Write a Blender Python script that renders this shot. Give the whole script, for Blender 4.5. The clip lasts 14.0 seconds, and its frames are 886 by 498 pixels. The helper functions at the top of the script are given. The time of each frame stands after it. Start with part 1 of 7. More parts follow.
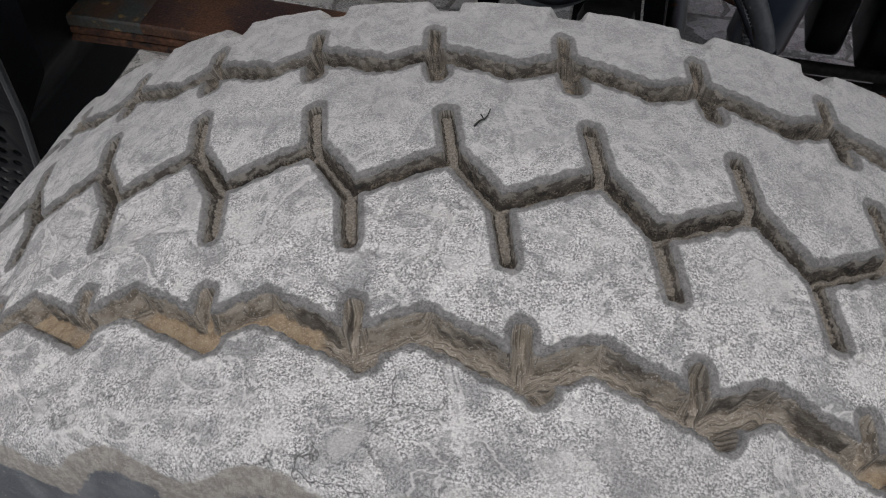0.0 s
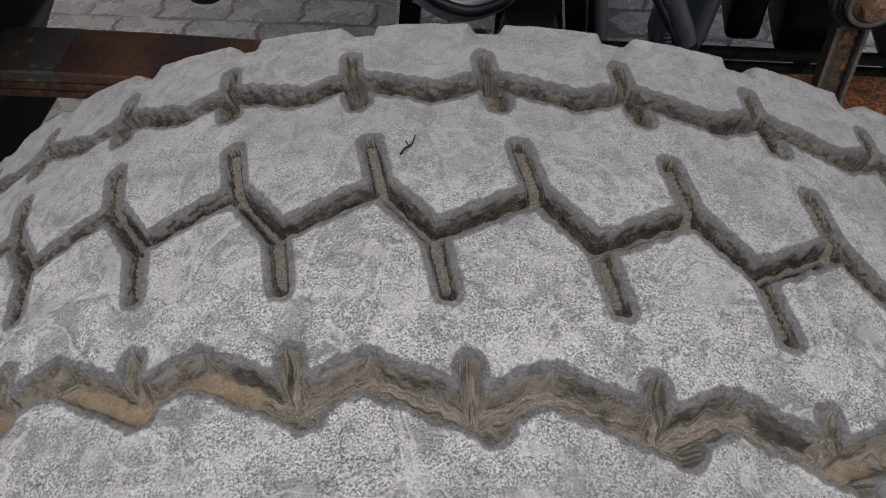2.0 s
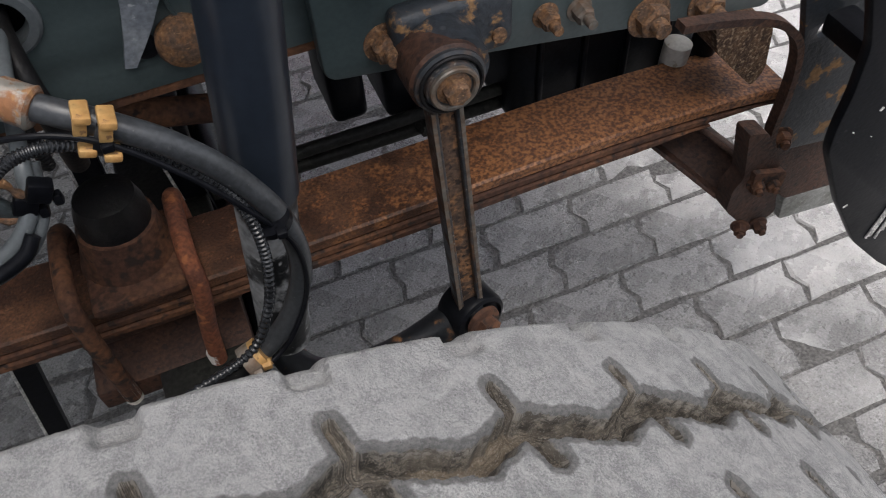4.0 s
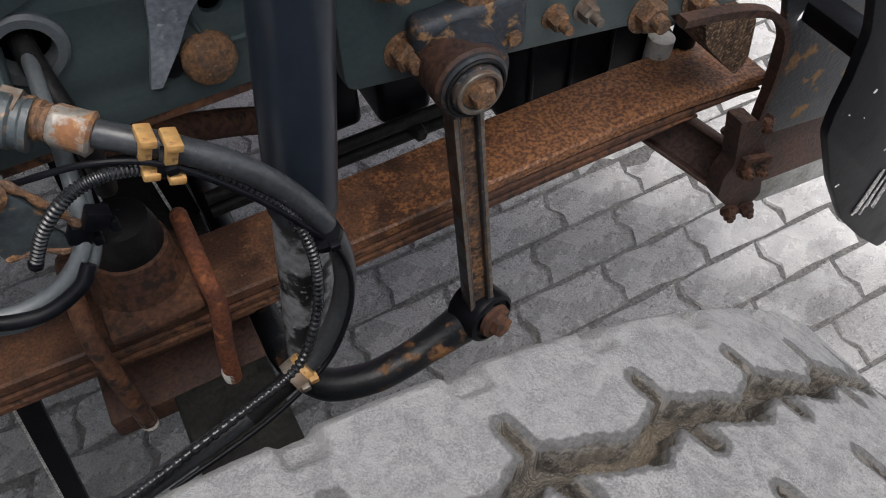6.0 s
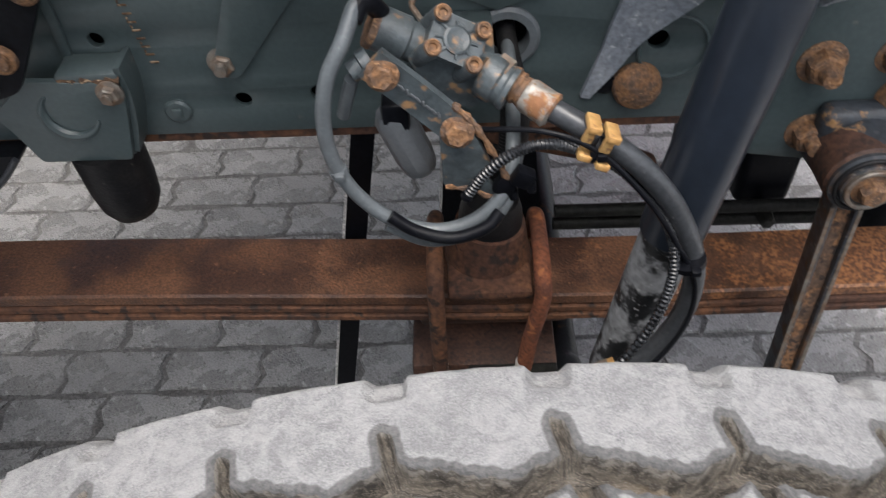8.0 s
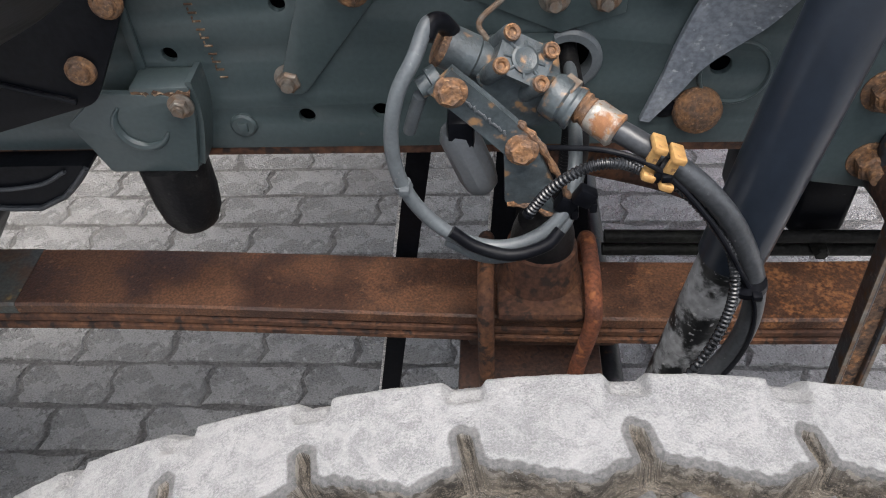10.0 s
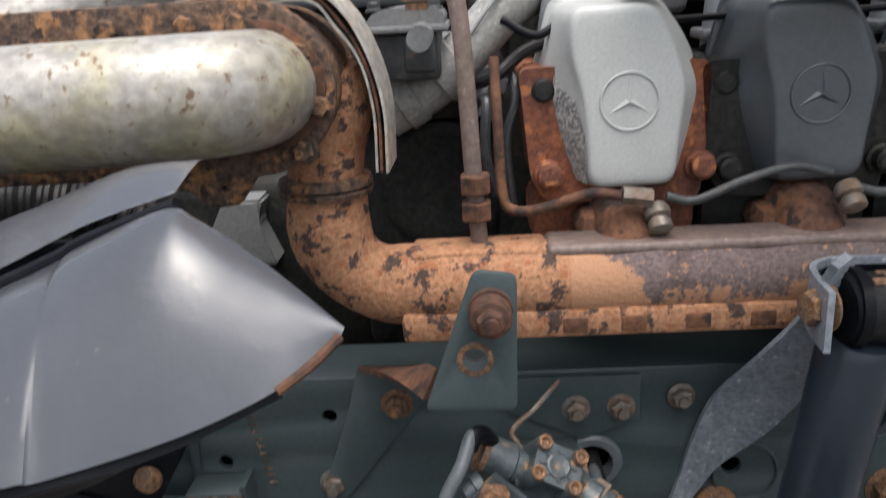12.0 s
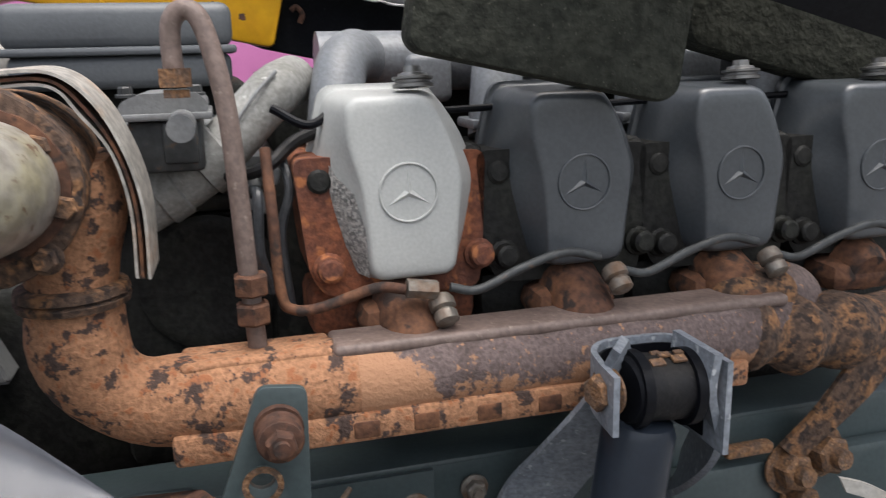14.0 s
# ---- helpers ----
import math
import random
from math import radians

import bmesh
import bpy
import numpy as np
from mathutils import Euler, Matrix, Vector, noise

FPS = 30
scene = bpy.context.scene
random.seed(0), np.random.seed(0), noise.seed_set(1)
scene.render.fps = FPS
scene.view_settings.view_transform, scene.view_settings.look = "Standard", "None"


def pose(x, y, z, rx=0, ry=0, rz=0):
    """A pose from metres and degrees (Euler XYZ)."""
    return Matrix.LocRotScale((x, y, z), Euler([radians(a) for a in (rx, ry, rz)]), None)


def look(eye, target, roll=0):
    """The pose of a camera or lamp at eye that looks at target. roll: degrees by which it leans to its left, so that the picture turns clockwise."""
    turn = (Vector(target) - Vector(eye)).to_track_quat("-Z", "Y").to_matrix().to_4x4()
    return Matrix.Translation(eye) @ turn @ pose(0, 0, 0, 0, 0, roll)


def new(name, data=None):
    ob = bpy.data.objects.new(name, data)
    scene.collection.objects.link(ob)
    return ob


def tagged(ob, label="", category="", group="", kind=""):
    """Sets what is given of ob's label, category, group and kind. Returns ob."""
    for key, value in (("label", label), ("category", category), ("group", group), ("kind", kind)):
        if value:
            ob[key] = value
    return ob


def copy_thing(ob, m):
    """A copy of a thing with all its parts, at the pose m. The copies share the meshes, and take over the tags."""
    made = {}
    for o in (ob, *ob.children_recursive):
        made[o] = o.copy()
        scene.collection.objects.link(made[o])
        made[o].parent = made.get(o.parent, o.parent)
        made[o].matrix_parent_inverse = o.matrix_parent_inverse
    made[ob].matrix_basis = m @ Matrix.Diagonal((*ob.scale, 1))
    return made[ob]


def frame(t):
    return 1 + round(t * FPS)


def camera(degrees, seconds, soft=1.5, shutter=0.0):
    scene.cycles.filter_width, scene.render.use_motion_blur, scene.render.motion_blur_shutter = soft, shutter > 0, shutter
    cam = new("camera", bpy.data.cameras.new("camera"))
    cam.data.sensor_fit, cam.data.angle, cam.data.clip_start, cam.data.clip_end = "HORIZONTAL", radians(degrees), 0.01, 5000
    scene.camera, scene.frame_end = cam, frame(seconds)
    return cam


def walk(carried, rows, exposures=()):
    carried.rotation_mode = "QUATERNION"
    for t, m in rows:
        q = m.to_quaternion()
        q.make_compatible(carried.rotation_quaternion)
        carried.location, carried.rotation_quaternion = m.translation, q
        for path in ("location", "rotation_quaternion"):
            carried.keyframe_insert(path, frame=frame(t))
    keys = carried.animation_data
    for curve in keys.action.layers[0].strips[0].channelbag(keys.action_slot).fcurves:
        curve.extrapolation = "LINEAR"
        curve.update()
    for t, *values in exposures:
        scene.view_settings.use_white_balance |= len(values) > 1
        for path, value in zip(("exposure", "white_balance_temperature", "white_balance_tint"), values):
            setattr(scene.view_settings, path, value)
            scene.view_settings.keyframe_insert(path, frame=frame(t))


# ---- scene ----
cam = camera(57.76, 14.0, 1.0, 0.25)
EXPOSURES = [(0, -0.58), (1.0, -0.64), (2.5, -0.7), (3.0, -0.56), (3.7, -0.26), (5.8, -0.14), (6.5, -0.12), (7.5, 0.22), (8.2, 0.5), (10.3, 0.65), (11, 0.75), (11.5, 0.65), (12, 0.2), (12.5, -0.28), (13.5, -0.1), (14, 0.1)]
PATH = [
    (0, (0.0417, 0.0714, 1.3277), (-0.3220, 1.2009, -0.2822), -4.01),
    (0.5, (0.0305, 0.0733, 1.3267), (-0.2538, 1.1963, -0.3032), -3.27),
    (1, (0.0392, 0.0812, 1.3294), (-0.2156, 1.1995, -0.3091), -3.13),
    (1.5, (0.0480, 0.0886, 1.3279), (-0.1991, 1.2419, -0.2866), -5.41),
    (2, (0.0450, 0.0888, 1.3217), (-0.2055, 1.2632, -0.2778), -5.49),
    (2.5, (0.0468, 0.1096, 1.3181), (-0.1762, 1.3136, -0.2632), -6.11),
    (3, (0.0841, 0.1741, 1.3009), (0.0727, 1.3861, -0.2899), -5.99),
    (3.5, (0.1344, 0.2591, 1.2957), (0.3573, 1.4286, -0.3113), -5.33),
    (3.7, (0.1527, 0.2781, 1.2917), (0.4682, 1.4432, -0.3053), -5.58),
    (5.8, (0.0748, 0.3111, 1.3074), (0.5949, 1.3949, -0.2910), -2.91),
    (6, (0.0721, 0.3210, 1.3026), (0.5979, 1.4062, -0.2930), -2.86),
    (6.5, (0.0520, 0.3209, 1.3106), (0.5851, 1.4086, -0.2809), -2.56),
    (7, (0.0236, 0.2936, 1.3249), (0.4454, 1.4482, -0.2528), -1.42),
    (7.5, (-0.0047, 0.2714, 1.3309), (0.1641, 1.5056, -0.2339), -3.08),
    (8, (-0.0313, 0.2513, 1.3319), (-0.0818, 1.6150, -0.1302), -3.36),
    (8.2, (-0.0413, 0.2493, 1.3264), (-0.1268, 1.6485, -0.1001), -3.41),
    (10.3, (-0.0526, 0.2335, 1.3328), (-0.1880, 1.6455, -0.0771), -3.93),
    (10.5, (-0.0503, 0.2248, 1.3421), (-0.1842, 1.6434, -0.0613), -3.76),
    (11, (-0.0630, 0.2049, 1.3684), (-0.2040, 1.7666, 0.1269), -3.75),
    (11.5, (-0.0775, 0.1899, 1.3817), (-0.2208, 1.9383, 0.4212), -3.66),
    (12, (-0.0868, 0.1799, 1.3892), (-0.1849, 2.0808, 0.7752), -3.44),
    (12.5, (-0.0922, 0.1863, 1.3874), (0.1192, 2.1568, 1.1187), -2.02),
    (13, (-0.0909, 0.1821, 1.3895), (0.1763, 2.1491, 1.1456), -2.18),
    (13.5, (-0.0935, 0.1981, 1.3988), (0.2045, 2.1472, 1.0636), -2.05),
    (14, (-0.1019, 0.2274, 1.4012), (0.4021, 2.1046, 0.9300), -1.49),
]
walk(cam, [(t, look(eye, target, roll)) for t, eye, target, roll in PATH], EXPOSURES)

# ---- world and light: an overcast yard ----
world = bpy.data.worlds.new("overcast_sky")
scene.world = world
world.use_nodes = True
wn = world.node_tree
sky = wn.nodes.new("ShaderNodeTexSky")
sky.sky_type = "NISHITA"
sky.sun_disc = False
sky.sun_elevation, sky.sun_rotation = radians(75.5), radians(156)
sky.air_density, sky.dust_density, sky.ozone_density = 1.0, 6.0, 1.0
hsv = wn.nodes.new("ShaderNodeHueSaturation")
hsv.inputs["Saturation"].default_value = 0.5
wn.links.new(sky.outputs[0], hsv.inputs["Color"])
wn.links.new(hsv.outputs[0], wn.nodes["Background"].inputs[0])
wn.nodes["Background"].inputs[1].default_value = 0.28
sun_data = bpy.data.lights.new("sun", "SUN")
sun_data.energy, sun_data.angle, sun_data.color = 1.5, radians(62), (1.0, 0.985, 0.985)
sun_lamp = new("sun", sun_data)
sun_lamp.matrix_world = look((0.5, -0.8, 5.7), (0, 0.3, 0.9))


# ---- materials ----
def nodes_of(name):
    m = bpy.data.materials.new(name)
    m.use_nodes = True
    return m, m.node_tree.nodes, m.node_tree.links, m.node_tree.nodes["Principled BSDF"]


def surface(name, base, second=None, third=None, scale=8.0, cut=0.5, width=0.12, scale3=60.0, cut3=0.62, rough=0.6, rough2=None,
            metal=0.0, metal2=None, bump=0.25, bump_scale=120.0, grain=0.25, coat=0.0, detail=6.0, relief=0.002, shine=0.5):
    """A worn surface: base colour, patches of a second colour, small specks of a third, grain and fine relief."""
    m, n, k, b = nodes_of(name)
    tc = n.new("ShaderNodeTexCoord")
    big = n.new("ShaderNodeTexNoise")
    big.inputs["Scale"].default_value, big.inputs["Detail"].default_value, big.inputs["Roughness"].default_value = scale, detail, 0.62
    k.new(tc.outputs["Object"], big.inputs["Vector"])
    fine = n.new("ShaderNodeTexNoise")
    fine.inputs["Scale"].default_value, fine.inputs["Detail"].default_value = bump_scale, 5.0
    k.new(tc.outputs["Object"], fine.inputs["Vector"])

    def mask(src, at, w):
        r = n.new("ShaderNodeMapRange")
        r.interpolation_type = "SMOOTHSTEP"
        r.inputs["From Min"].default_value, r.inputs["From Max"].default_value = at - w, at + w
        k.new(src, r.inputs["Value"])
        return r.outputs[0]

    def blend(fac, a, c):
        x = n.new("ShaderNodeMix")
        x.data_type = "RGBA"
        if isinstance(fac, float):
            x.inputs[0].default_value = fac
        else:
            k.new(fac, x.inputs[0])
        for sock, val in ((x.inputs[6], a), (x.inputs[7], c)):
            if isinstance(val, tuple):
                sock.default_value = (*val, 1)
            else:
                k.new(val, sock)
        return x.outputs[2]

    dark = tuple(c * (1 - grain) for c in base)
    light = tuple(min(1, c * (1 + grain)) for c in base)
    col = blend(mask(fine.outputs[0], 0.5, 0.22), dark, light)
    patches = mask(big.outputs[0], cut, width)
    if second:
        s2 = blend(mask(fine.outputs[0], 0.5, 0.25), tuple(c * (1 - grain) for c in second), tuple(min(1, c * (1 + grain)) for c in second))
        col = blend(patches, col, s2)
    if third:
        mid = n.new("ShaderNodeTexNoise")
        mid.inputs["Scale"].default_value, mid.inputs["Detail"].default_value = scale3, 3.0
        k.new(tc.outputs["Object"], mid.inputs["Vector"])
        col = blend(mask(mid.outputs[0], cut3, 0.06), col, third)
    k.new(col, b.inputs["Base Color"])

    def scalar(a, c, sock):
        if c is None or not second:
            sock.default_value = a
            return
        r = n.new("ShaderNodeMapRange")
        r.inputs["To Min"].default_value, r.inputs["To Max"].default_value = a, c
        k.new(patches, r.inputs["Value"])
        k.new(r.outputs[0], sock)

    scalar(rough, rough2, b.inputs["Roughness"])
    scalar(metal, metal2, b.inputs["Metallic"])
    b.inputs["Coat Weight"].default_value = coat
    b.inputs["Specular IOR Level"].default_value = shine
    if bump:
        add = n.new("ShaderNodeMath")
        add.operation = "ADD"
        k.new(fine.outputs[0], add.inputs[0])
        k.new(big.outputs[0], add.inputs[1])
        bp = n.new("ShaderNodeBump")
        bp.inputs["Strength"].default_value, bp.inputs["Distance"].default_value = bump, relief
        k.new(add.outputs[0], bp.inputs["Height"])
        k.new(bp.outputs[0], b.inputs["Normal"])
    return m


M_FRAME = surface("chassis_paint", (0.044, 0.062, 0.065), (0.06, 0.08, 0.083), (0.11, 0.112, 0.105), 4, 0.53, 0.2, 45, 0.75, 0.36, 0.5, bump=0.08, bump_scale=190, grain=0.1, shine=0.6)
M_RUST = surface("brown_rust", (0.062, 0.027, 0.016), (0.14, 0.06, 0.028), (0.022, 0.013, 0.01), 12, 0.53, 0.14, 60, 0.6, 0.85, bump=0.6, bump_scale=140, grain=0.4)
M_RUSTSPRING = surface("spring_rust", (0.052, 0.024, 0.015), (0.15, 0.068, 0.034), (0.2, 0.1, 0.05), 13, 0.53, 0.12, 110, 0.69, 0.5, 0.75, bump=0.6, bump_scale=320, grain=0.4, detail=11.0)


def spread_rust(m):
    """Brighter orange rust over the half of the spring that lies beyond the clamps."""
    n, k = m.node_tree.nodes, m.node_tree.links
    b = n["Principled BSDF"]
    src = b.inputs["Base Color"].links[0].from_socket
    geo, sep, noise = n.new("ShaderNodeNewGeometry"), n.new("ShaderNodeSeparateXYZ"), n.new("ShaderNodeTexNoise")
    noise.inputs["Scale"].default_value, noise.inputs["Detail"].default_value, noise.inputs["Roughness"].default_value = 26.0, 10.0, 0.72
    k.new(geo.outputs["Position"], noise.inputs["Vector"])
    k.new(geo.outputs["Position"], sep.inputs[0])
    add = n.new("ShaderNodeMath")
    add.operation = "MULTIPLY_ADD"
    add.inputs[1].default_value = 1.6
    k.new(noise.outputs[0], add.inputs[0])
    k.new(sep.outputs["X"], add.inputs[2])
    ramp = n.new("ShaderNodeMapRange")
    ramp.interpolation_type = "SMOOTHSTEP"
    ramp.inputs["From Min"].default_value, ramp.inputs["From Max"].default_value = 0.98, 1.2
    k.new(add.outputs[0], ramp.inputs["Value"])
    mix = n.new("ShaderNodeMix")
    mix.data_type = "RGBA"
    tint = n.new("ShaderNodeMix")
    tint.data_type = "RGBA"
    tint.inputs[6].default_value, tint.inputs[7].default_value = (0.09, 0.036, 0.018, 1), (0.31, 0.135, 0.052, 1)
    fine = n.new("ShaderNodeTexNoise")
    fine.inputs["Scale"].default_value, fine.inputs["Detail"].default_value = 210.0, 9.0
    k.new(geo.outputs["Position"], fine.inputs["Vector"])
    fr = n.new("ShaderNodeMapRange")
    fr.inputs["From Min"].default_value, fr.inputs["From Max"].default_value = 0.4, 0.62
    k.new(fine.outputs[0], fr.inputs["Value"])
    k.new(fr.outputs[0], tint.inputs[0])
    k.new(ramp.outputs[0], mix.inputs[0])
    k.new(src, mix.inputs[6])
    k.new(tint.outputs[2], mix.inputs[7])
    k.new(mix.outputs[2], b.inputs["Base Color"])
    return m


spread_rust(M_RUSTSPRING)
M_RUSTDARK = surface("dark_brown_rust", (0.04, 0.019, 0.013), (0.075, 0.034, 0.02), (0.02, 0.011, 0.009), 14, 0.52, 0.16, 110, 0.62, 0.7, bump=0.6, bump_scale=190, grain=0.4)
M_GRIMALU = surface("grimy_cast_aluminium", (0.27, 0.27, 0.255), (0.17, 0.168, 0.15), (0.42, 0.42, 0.39), 17, 0.55, 0.16, 130, 0.7, 0.5, 0.75, bump=0.4, bump_scale=220, grain=0.2, detail=9.0)
M_BOLT = surface("rusty_bolt", (0.185, 0.092, 0.04), (0.1, 0.062, 0.042), (0.31, 0.18, 0.09), 95, 0.5, 0.14, 260, 0.66, 0.75, bump=0.8, bump_scale=300, grain=0.4)
M_STEEL = surface("dirty_steel", (0.2, 0.19, 0.17), (0.14, 0.08, 0.045), None, 50, 0.52, 0.2, rough=0.45, rough2=0.8, metal=0.7, metal2=0.1, bump=0.3)
M_SHANK = surface("greasy_forged_steel", (0.045, 0.049, 0.055), (0.1, 0.055, 0.03), (0.2, 0.19, 0.17), 30, 0.56, 0.1, 150, 0.68, 0.34, 0.8, metal=0.3, metal2=0.0, bump=0.3)
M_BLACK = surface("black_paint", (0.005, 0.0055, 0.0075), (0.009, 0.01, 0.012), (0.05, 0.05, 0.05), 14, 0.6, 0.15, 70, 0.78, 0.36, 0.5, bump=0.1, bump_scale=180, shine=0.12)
M_SCUFF = surface("scuffed_sleeve", (0.01, 0.011, 0.012), (0.24, 0.245, 0.25), (0.4, 0.4, 0.4), 17, 0.5, 0.04, 140, 0.68, 0.45, 0.8, bump=0.3, detail=9.0)
M_SHOCK = surface("smooth_black_tube", (0.011, 0.015, 0.022), (0.016, 0.021, 0.03), None, 9, 0.5, 0.2, rough=0.28, bump=0.03, grain=0.1, shine=0.35)
M_SCRATCHED = surface("scratched_blue_grey", (0.18, 0.2, 0.228), (0.27, 0.292, 0.32), (0.45, 0.47, 0.49), 16, 0.56, 0.12, 120, 0.68, 0.34, 0.5, bump=0.25, bump_scale=200, detail=9.0)
M_PLATE = surface("blue_grey_rusty_plate", (0.022, 0.027, 0.034), (0.25, 0.14, 0.06), (0.05, 0.055, 0.06), 18, 0.585, 0.025, 70, 0.68, 0.5, 0.85, bump=0.5, bump_scale=160, detail=7.0)
M_FERRULE = surface("corroded_ferrule", (0.42, 0.4, 0.36), (0.2, 0.09, 0.04), (0.3, 0.16, 0.07), 60, 0.5, 0.08, 150, 0.62, 0.35, 0.8, metal=0.6, metal2=0.05, bump=0.4)
M_CRUMBLE = surface("crumbling_rust", (0.13, 0.075, 0.042), (0.06, 0.033, 0.02), (0.28, 0.2, 0.13), 60, 0.5, 0.1, 220, 0.58, 0.95, bump=1.0, bump_scale=240, grain=0.4)
M_BARPAINT = surface("black_bar_with_rust", (0.012, 0.014, 0.017), (0.2, 0.095, 0.035), (0.06, 0.035, 0.02), 15, 0.62, 0.04, 90, 0.7, 0.38, 0.85, bump=0.3, bump_scale=180, detail=8.0)
M_CONDUIT = surface("black_corrugated_plastic", (0.014, 0.015, 0.017), (0.022, 0.024, 0.027), None, 30, 0.5, 0.2, rough=0.2, bump=0.05)
M_RUBBER = surface("black_rubber", (0.007, 0.007, 0.008), (0.018, 0.017, 0.016), (0.06, 0.056, 0.05), 30, 0.6, 0.15, 140, 0.73, 0.5, bump=0.3, bump_scale=260, shine=0.25)
M_HOSE = surface("grey_hose", (0.11, 0.125, 0.135), (0.078, 0.088, 0.095), (0.17, 0.18, 0.18), 26, 0.55, 0.2, 200, 0.7, 0.36, 0.5, bump=0.1, bump_scale=300, grain=0.1)
M_HOSEBLACK = surface("dark_hose", (0.03, 0.033, 0.037), (0.05, 0.054, 0.06), (0.15, 0.15, 0.15), 24, 0.56, 0.2, 160, 0.74, 0.3, 0.42, bump=0.12, bump_scale=260)
M_OLDPAINT = surface("flaking_grey_green_paint", (0.06, 0.068, 0.062), (0.085, 0.05, 0.03), (0.3, 0.19, 0.07), 19, 0.52, 0.1, 42, 0.66, 0.5, bump=0.4, bump_scale=200, detail=9.0)
M_VALVE = surface("painted_casting", (0.068, 0.084, 0.092), (0.035, 0.043, 0.047), (0.24, 0.14, 0.07), 40, 0.52, 0.2, 75, 0.655, 0.4, bump=0.35, bump_scale=240, grain=0.15)
M_CLAMP = surface("ochre_clamp", (0.42, 0.26, 0.1), (0.34, 0.18, 0.06), (0.18, 0.1, 0.05), 80, 0.5, 0.2, 200, 0.66, 0.5, bump=0.25)
M_MANIFOLD = surface("scaled_rust_manifold", (0.31, 0.155, 0.082), (0.055, 0.034, 0.027), (0.27, 0.105, 0.045), 52, 0.57, 0.03, 120, 0.62, 0.9, bump=0.9, bump_scale=240, grain=0.28, detail=4.5)
M_OILPIPE = surface("brown_grey_pipe", (0.17, 0.125, 0.108), (0.12, 0.085, 0.072), (0.24, 0.19, 0.16), 30, 0.52, 0.2, 160, 0.68, 0.55, bump=0.25, bump_scale=200, grain=0.2)
M_INTAKE = surface("grey_intake_casting", (0.18, 0.192, 0.206), (0.14, 0.15, 0.162), (0.24, 0.246, 0.252), 12, 0.55, 0.2, 150, 0.7, 0.42, bump=0.25, bump_scale=240, grain=0.15)
M_WASHER = surface("dull_steel_washer", (0.3, 0.3, 0.29), (0.16, 0.155, 0.15), None, 60, 0.5, 0.2, rough=0.35, metal=0.8, bump=0.1)
M_GREYBOLT = surface("grimy_grey_bolt", (0.05, 0.055, 0.056), (0.03, 0.032, 0.033), (0.1, 0.07, 0.05), 40, 0.5, 0.2, 120, 0.68, 0.5, bump=0.3)
M_PALE = surface("pale_weathered_paint", (0.5, 0.48, 0.44), (0.4, 0.37, 0.32), (0.2, 0.15, 0.1), 18, 0.55, 0.15, 60, 0.7, 0.6, bump=0.3, bump_scale=140, grain=0.12)
M_OLDYELLOW = surface("grimy_yellow_paint", (0.36, 0.22, 0.04), (0.16, 0.11, 0.05), (0.06, 0.045, 0.03), 12, 0.5, 0.15, 50, 0.64, 0.6, bump=0.3)
M_FLANGE = surface("flaking_rust", (0.085, 0.052, 0.035), (0.2, 0.1, 0.045), (0.03, 0.02, 0.016), 40, 0.54, 0.08, 110, 0.58, 0.9, bump=1.0, bump_scale=160, grain=0.4)
M_HEADRED = surface("red_rust_casting", (0.19, 0.062, 0.028), (0.1, 0.036, 0.022), (0.33, 0.12, 0.045), 22, 0.52, 0.15, 60, 0.62, 0.85, bump=0.6, bump_scale=200, grain=0.35)
M_HEADDARK = surface("grimy_casting", (0.013, 0.013, 0.0125), (0.022, 0.023, 0.019), (0.007, 0.007, 0.007), 14, 0.56, 0.15, 60, 0.62, 0.55, bump=0.6, bump_scale=160, grain=0.35, shine=0.2)
M_COVERPALE = surface("pale_cover_paint", (0.43, 0.44, 0.425), (0.38, 0.388, 0.374), (0.44, 0.44, 0.42), 12, 0.55, 0.2, 160, 0.72, 0.44, bump=0.08, bump_scale=300, grain=0.06)
M_COVERDARK = surface("slate_cover_paint", (0.046, 0.053, 0.06), (0.06, 0.068, 0.076), (0.11, 0.112, 0.115), 9, 0.55, 0.2, 180, 0.76, 0.32, 0.42, bump=0.06, bump_scale=260, grain=0.12, shine=0.9)
M_CORRODED = surface("white_corrosion", (0.5, 0.49, 0.47), (0.3, 0.3, 0.29), (0.72, 0.7, 0.67), 120, 0.52, 0.1, 300, 0.54, 0.85, bump=1.0, bump_scale=320, grain=0.25)
M_ALU = surface("grey_cast_aluminium", (0.2, 0.205, 0.205), (0.15, 0.155, 0.16), (0.26, 0.26, 0.255), 10, 0.54, 0.2, 120, 0.74, 0.48, bump=0.3, bump_scale=220, metal=0.15, grain=0.1)
M_SILVER = surface("dull_silver_pipe", (0.31, 0.295, 0.268), (0.3, 0.265, 0.13), (0.14, 0.085, 0.052), 6, 0.59, 0.12, 95, 0.655, 0.38, 0.6, metal=0.3, metal2=0.15, bump=0.35, bump_scale=90, grain=0.25)
M_PLASTIC = surface("grey_plastic", (0.085, 0.092, 0.1), (0.1, 0.108, 0.115), None, 10, 0.5, 0.2, rough=0.42, bump=0.1, bump_scale=320, grain=0.08)
M_FENDER = surface("glossy_grey_mudguard", (0.112, 0.12, 0.143), (0.086, 0.093, 0.113), (0.165, 0.171, 0.183), 5, 0.52, 0.25, 90, 0.75, 0.2, 0.3, bump=0.16, bump_scale=9, grain=0.08, relief=0.012, coat=0.8, shine=1.0)
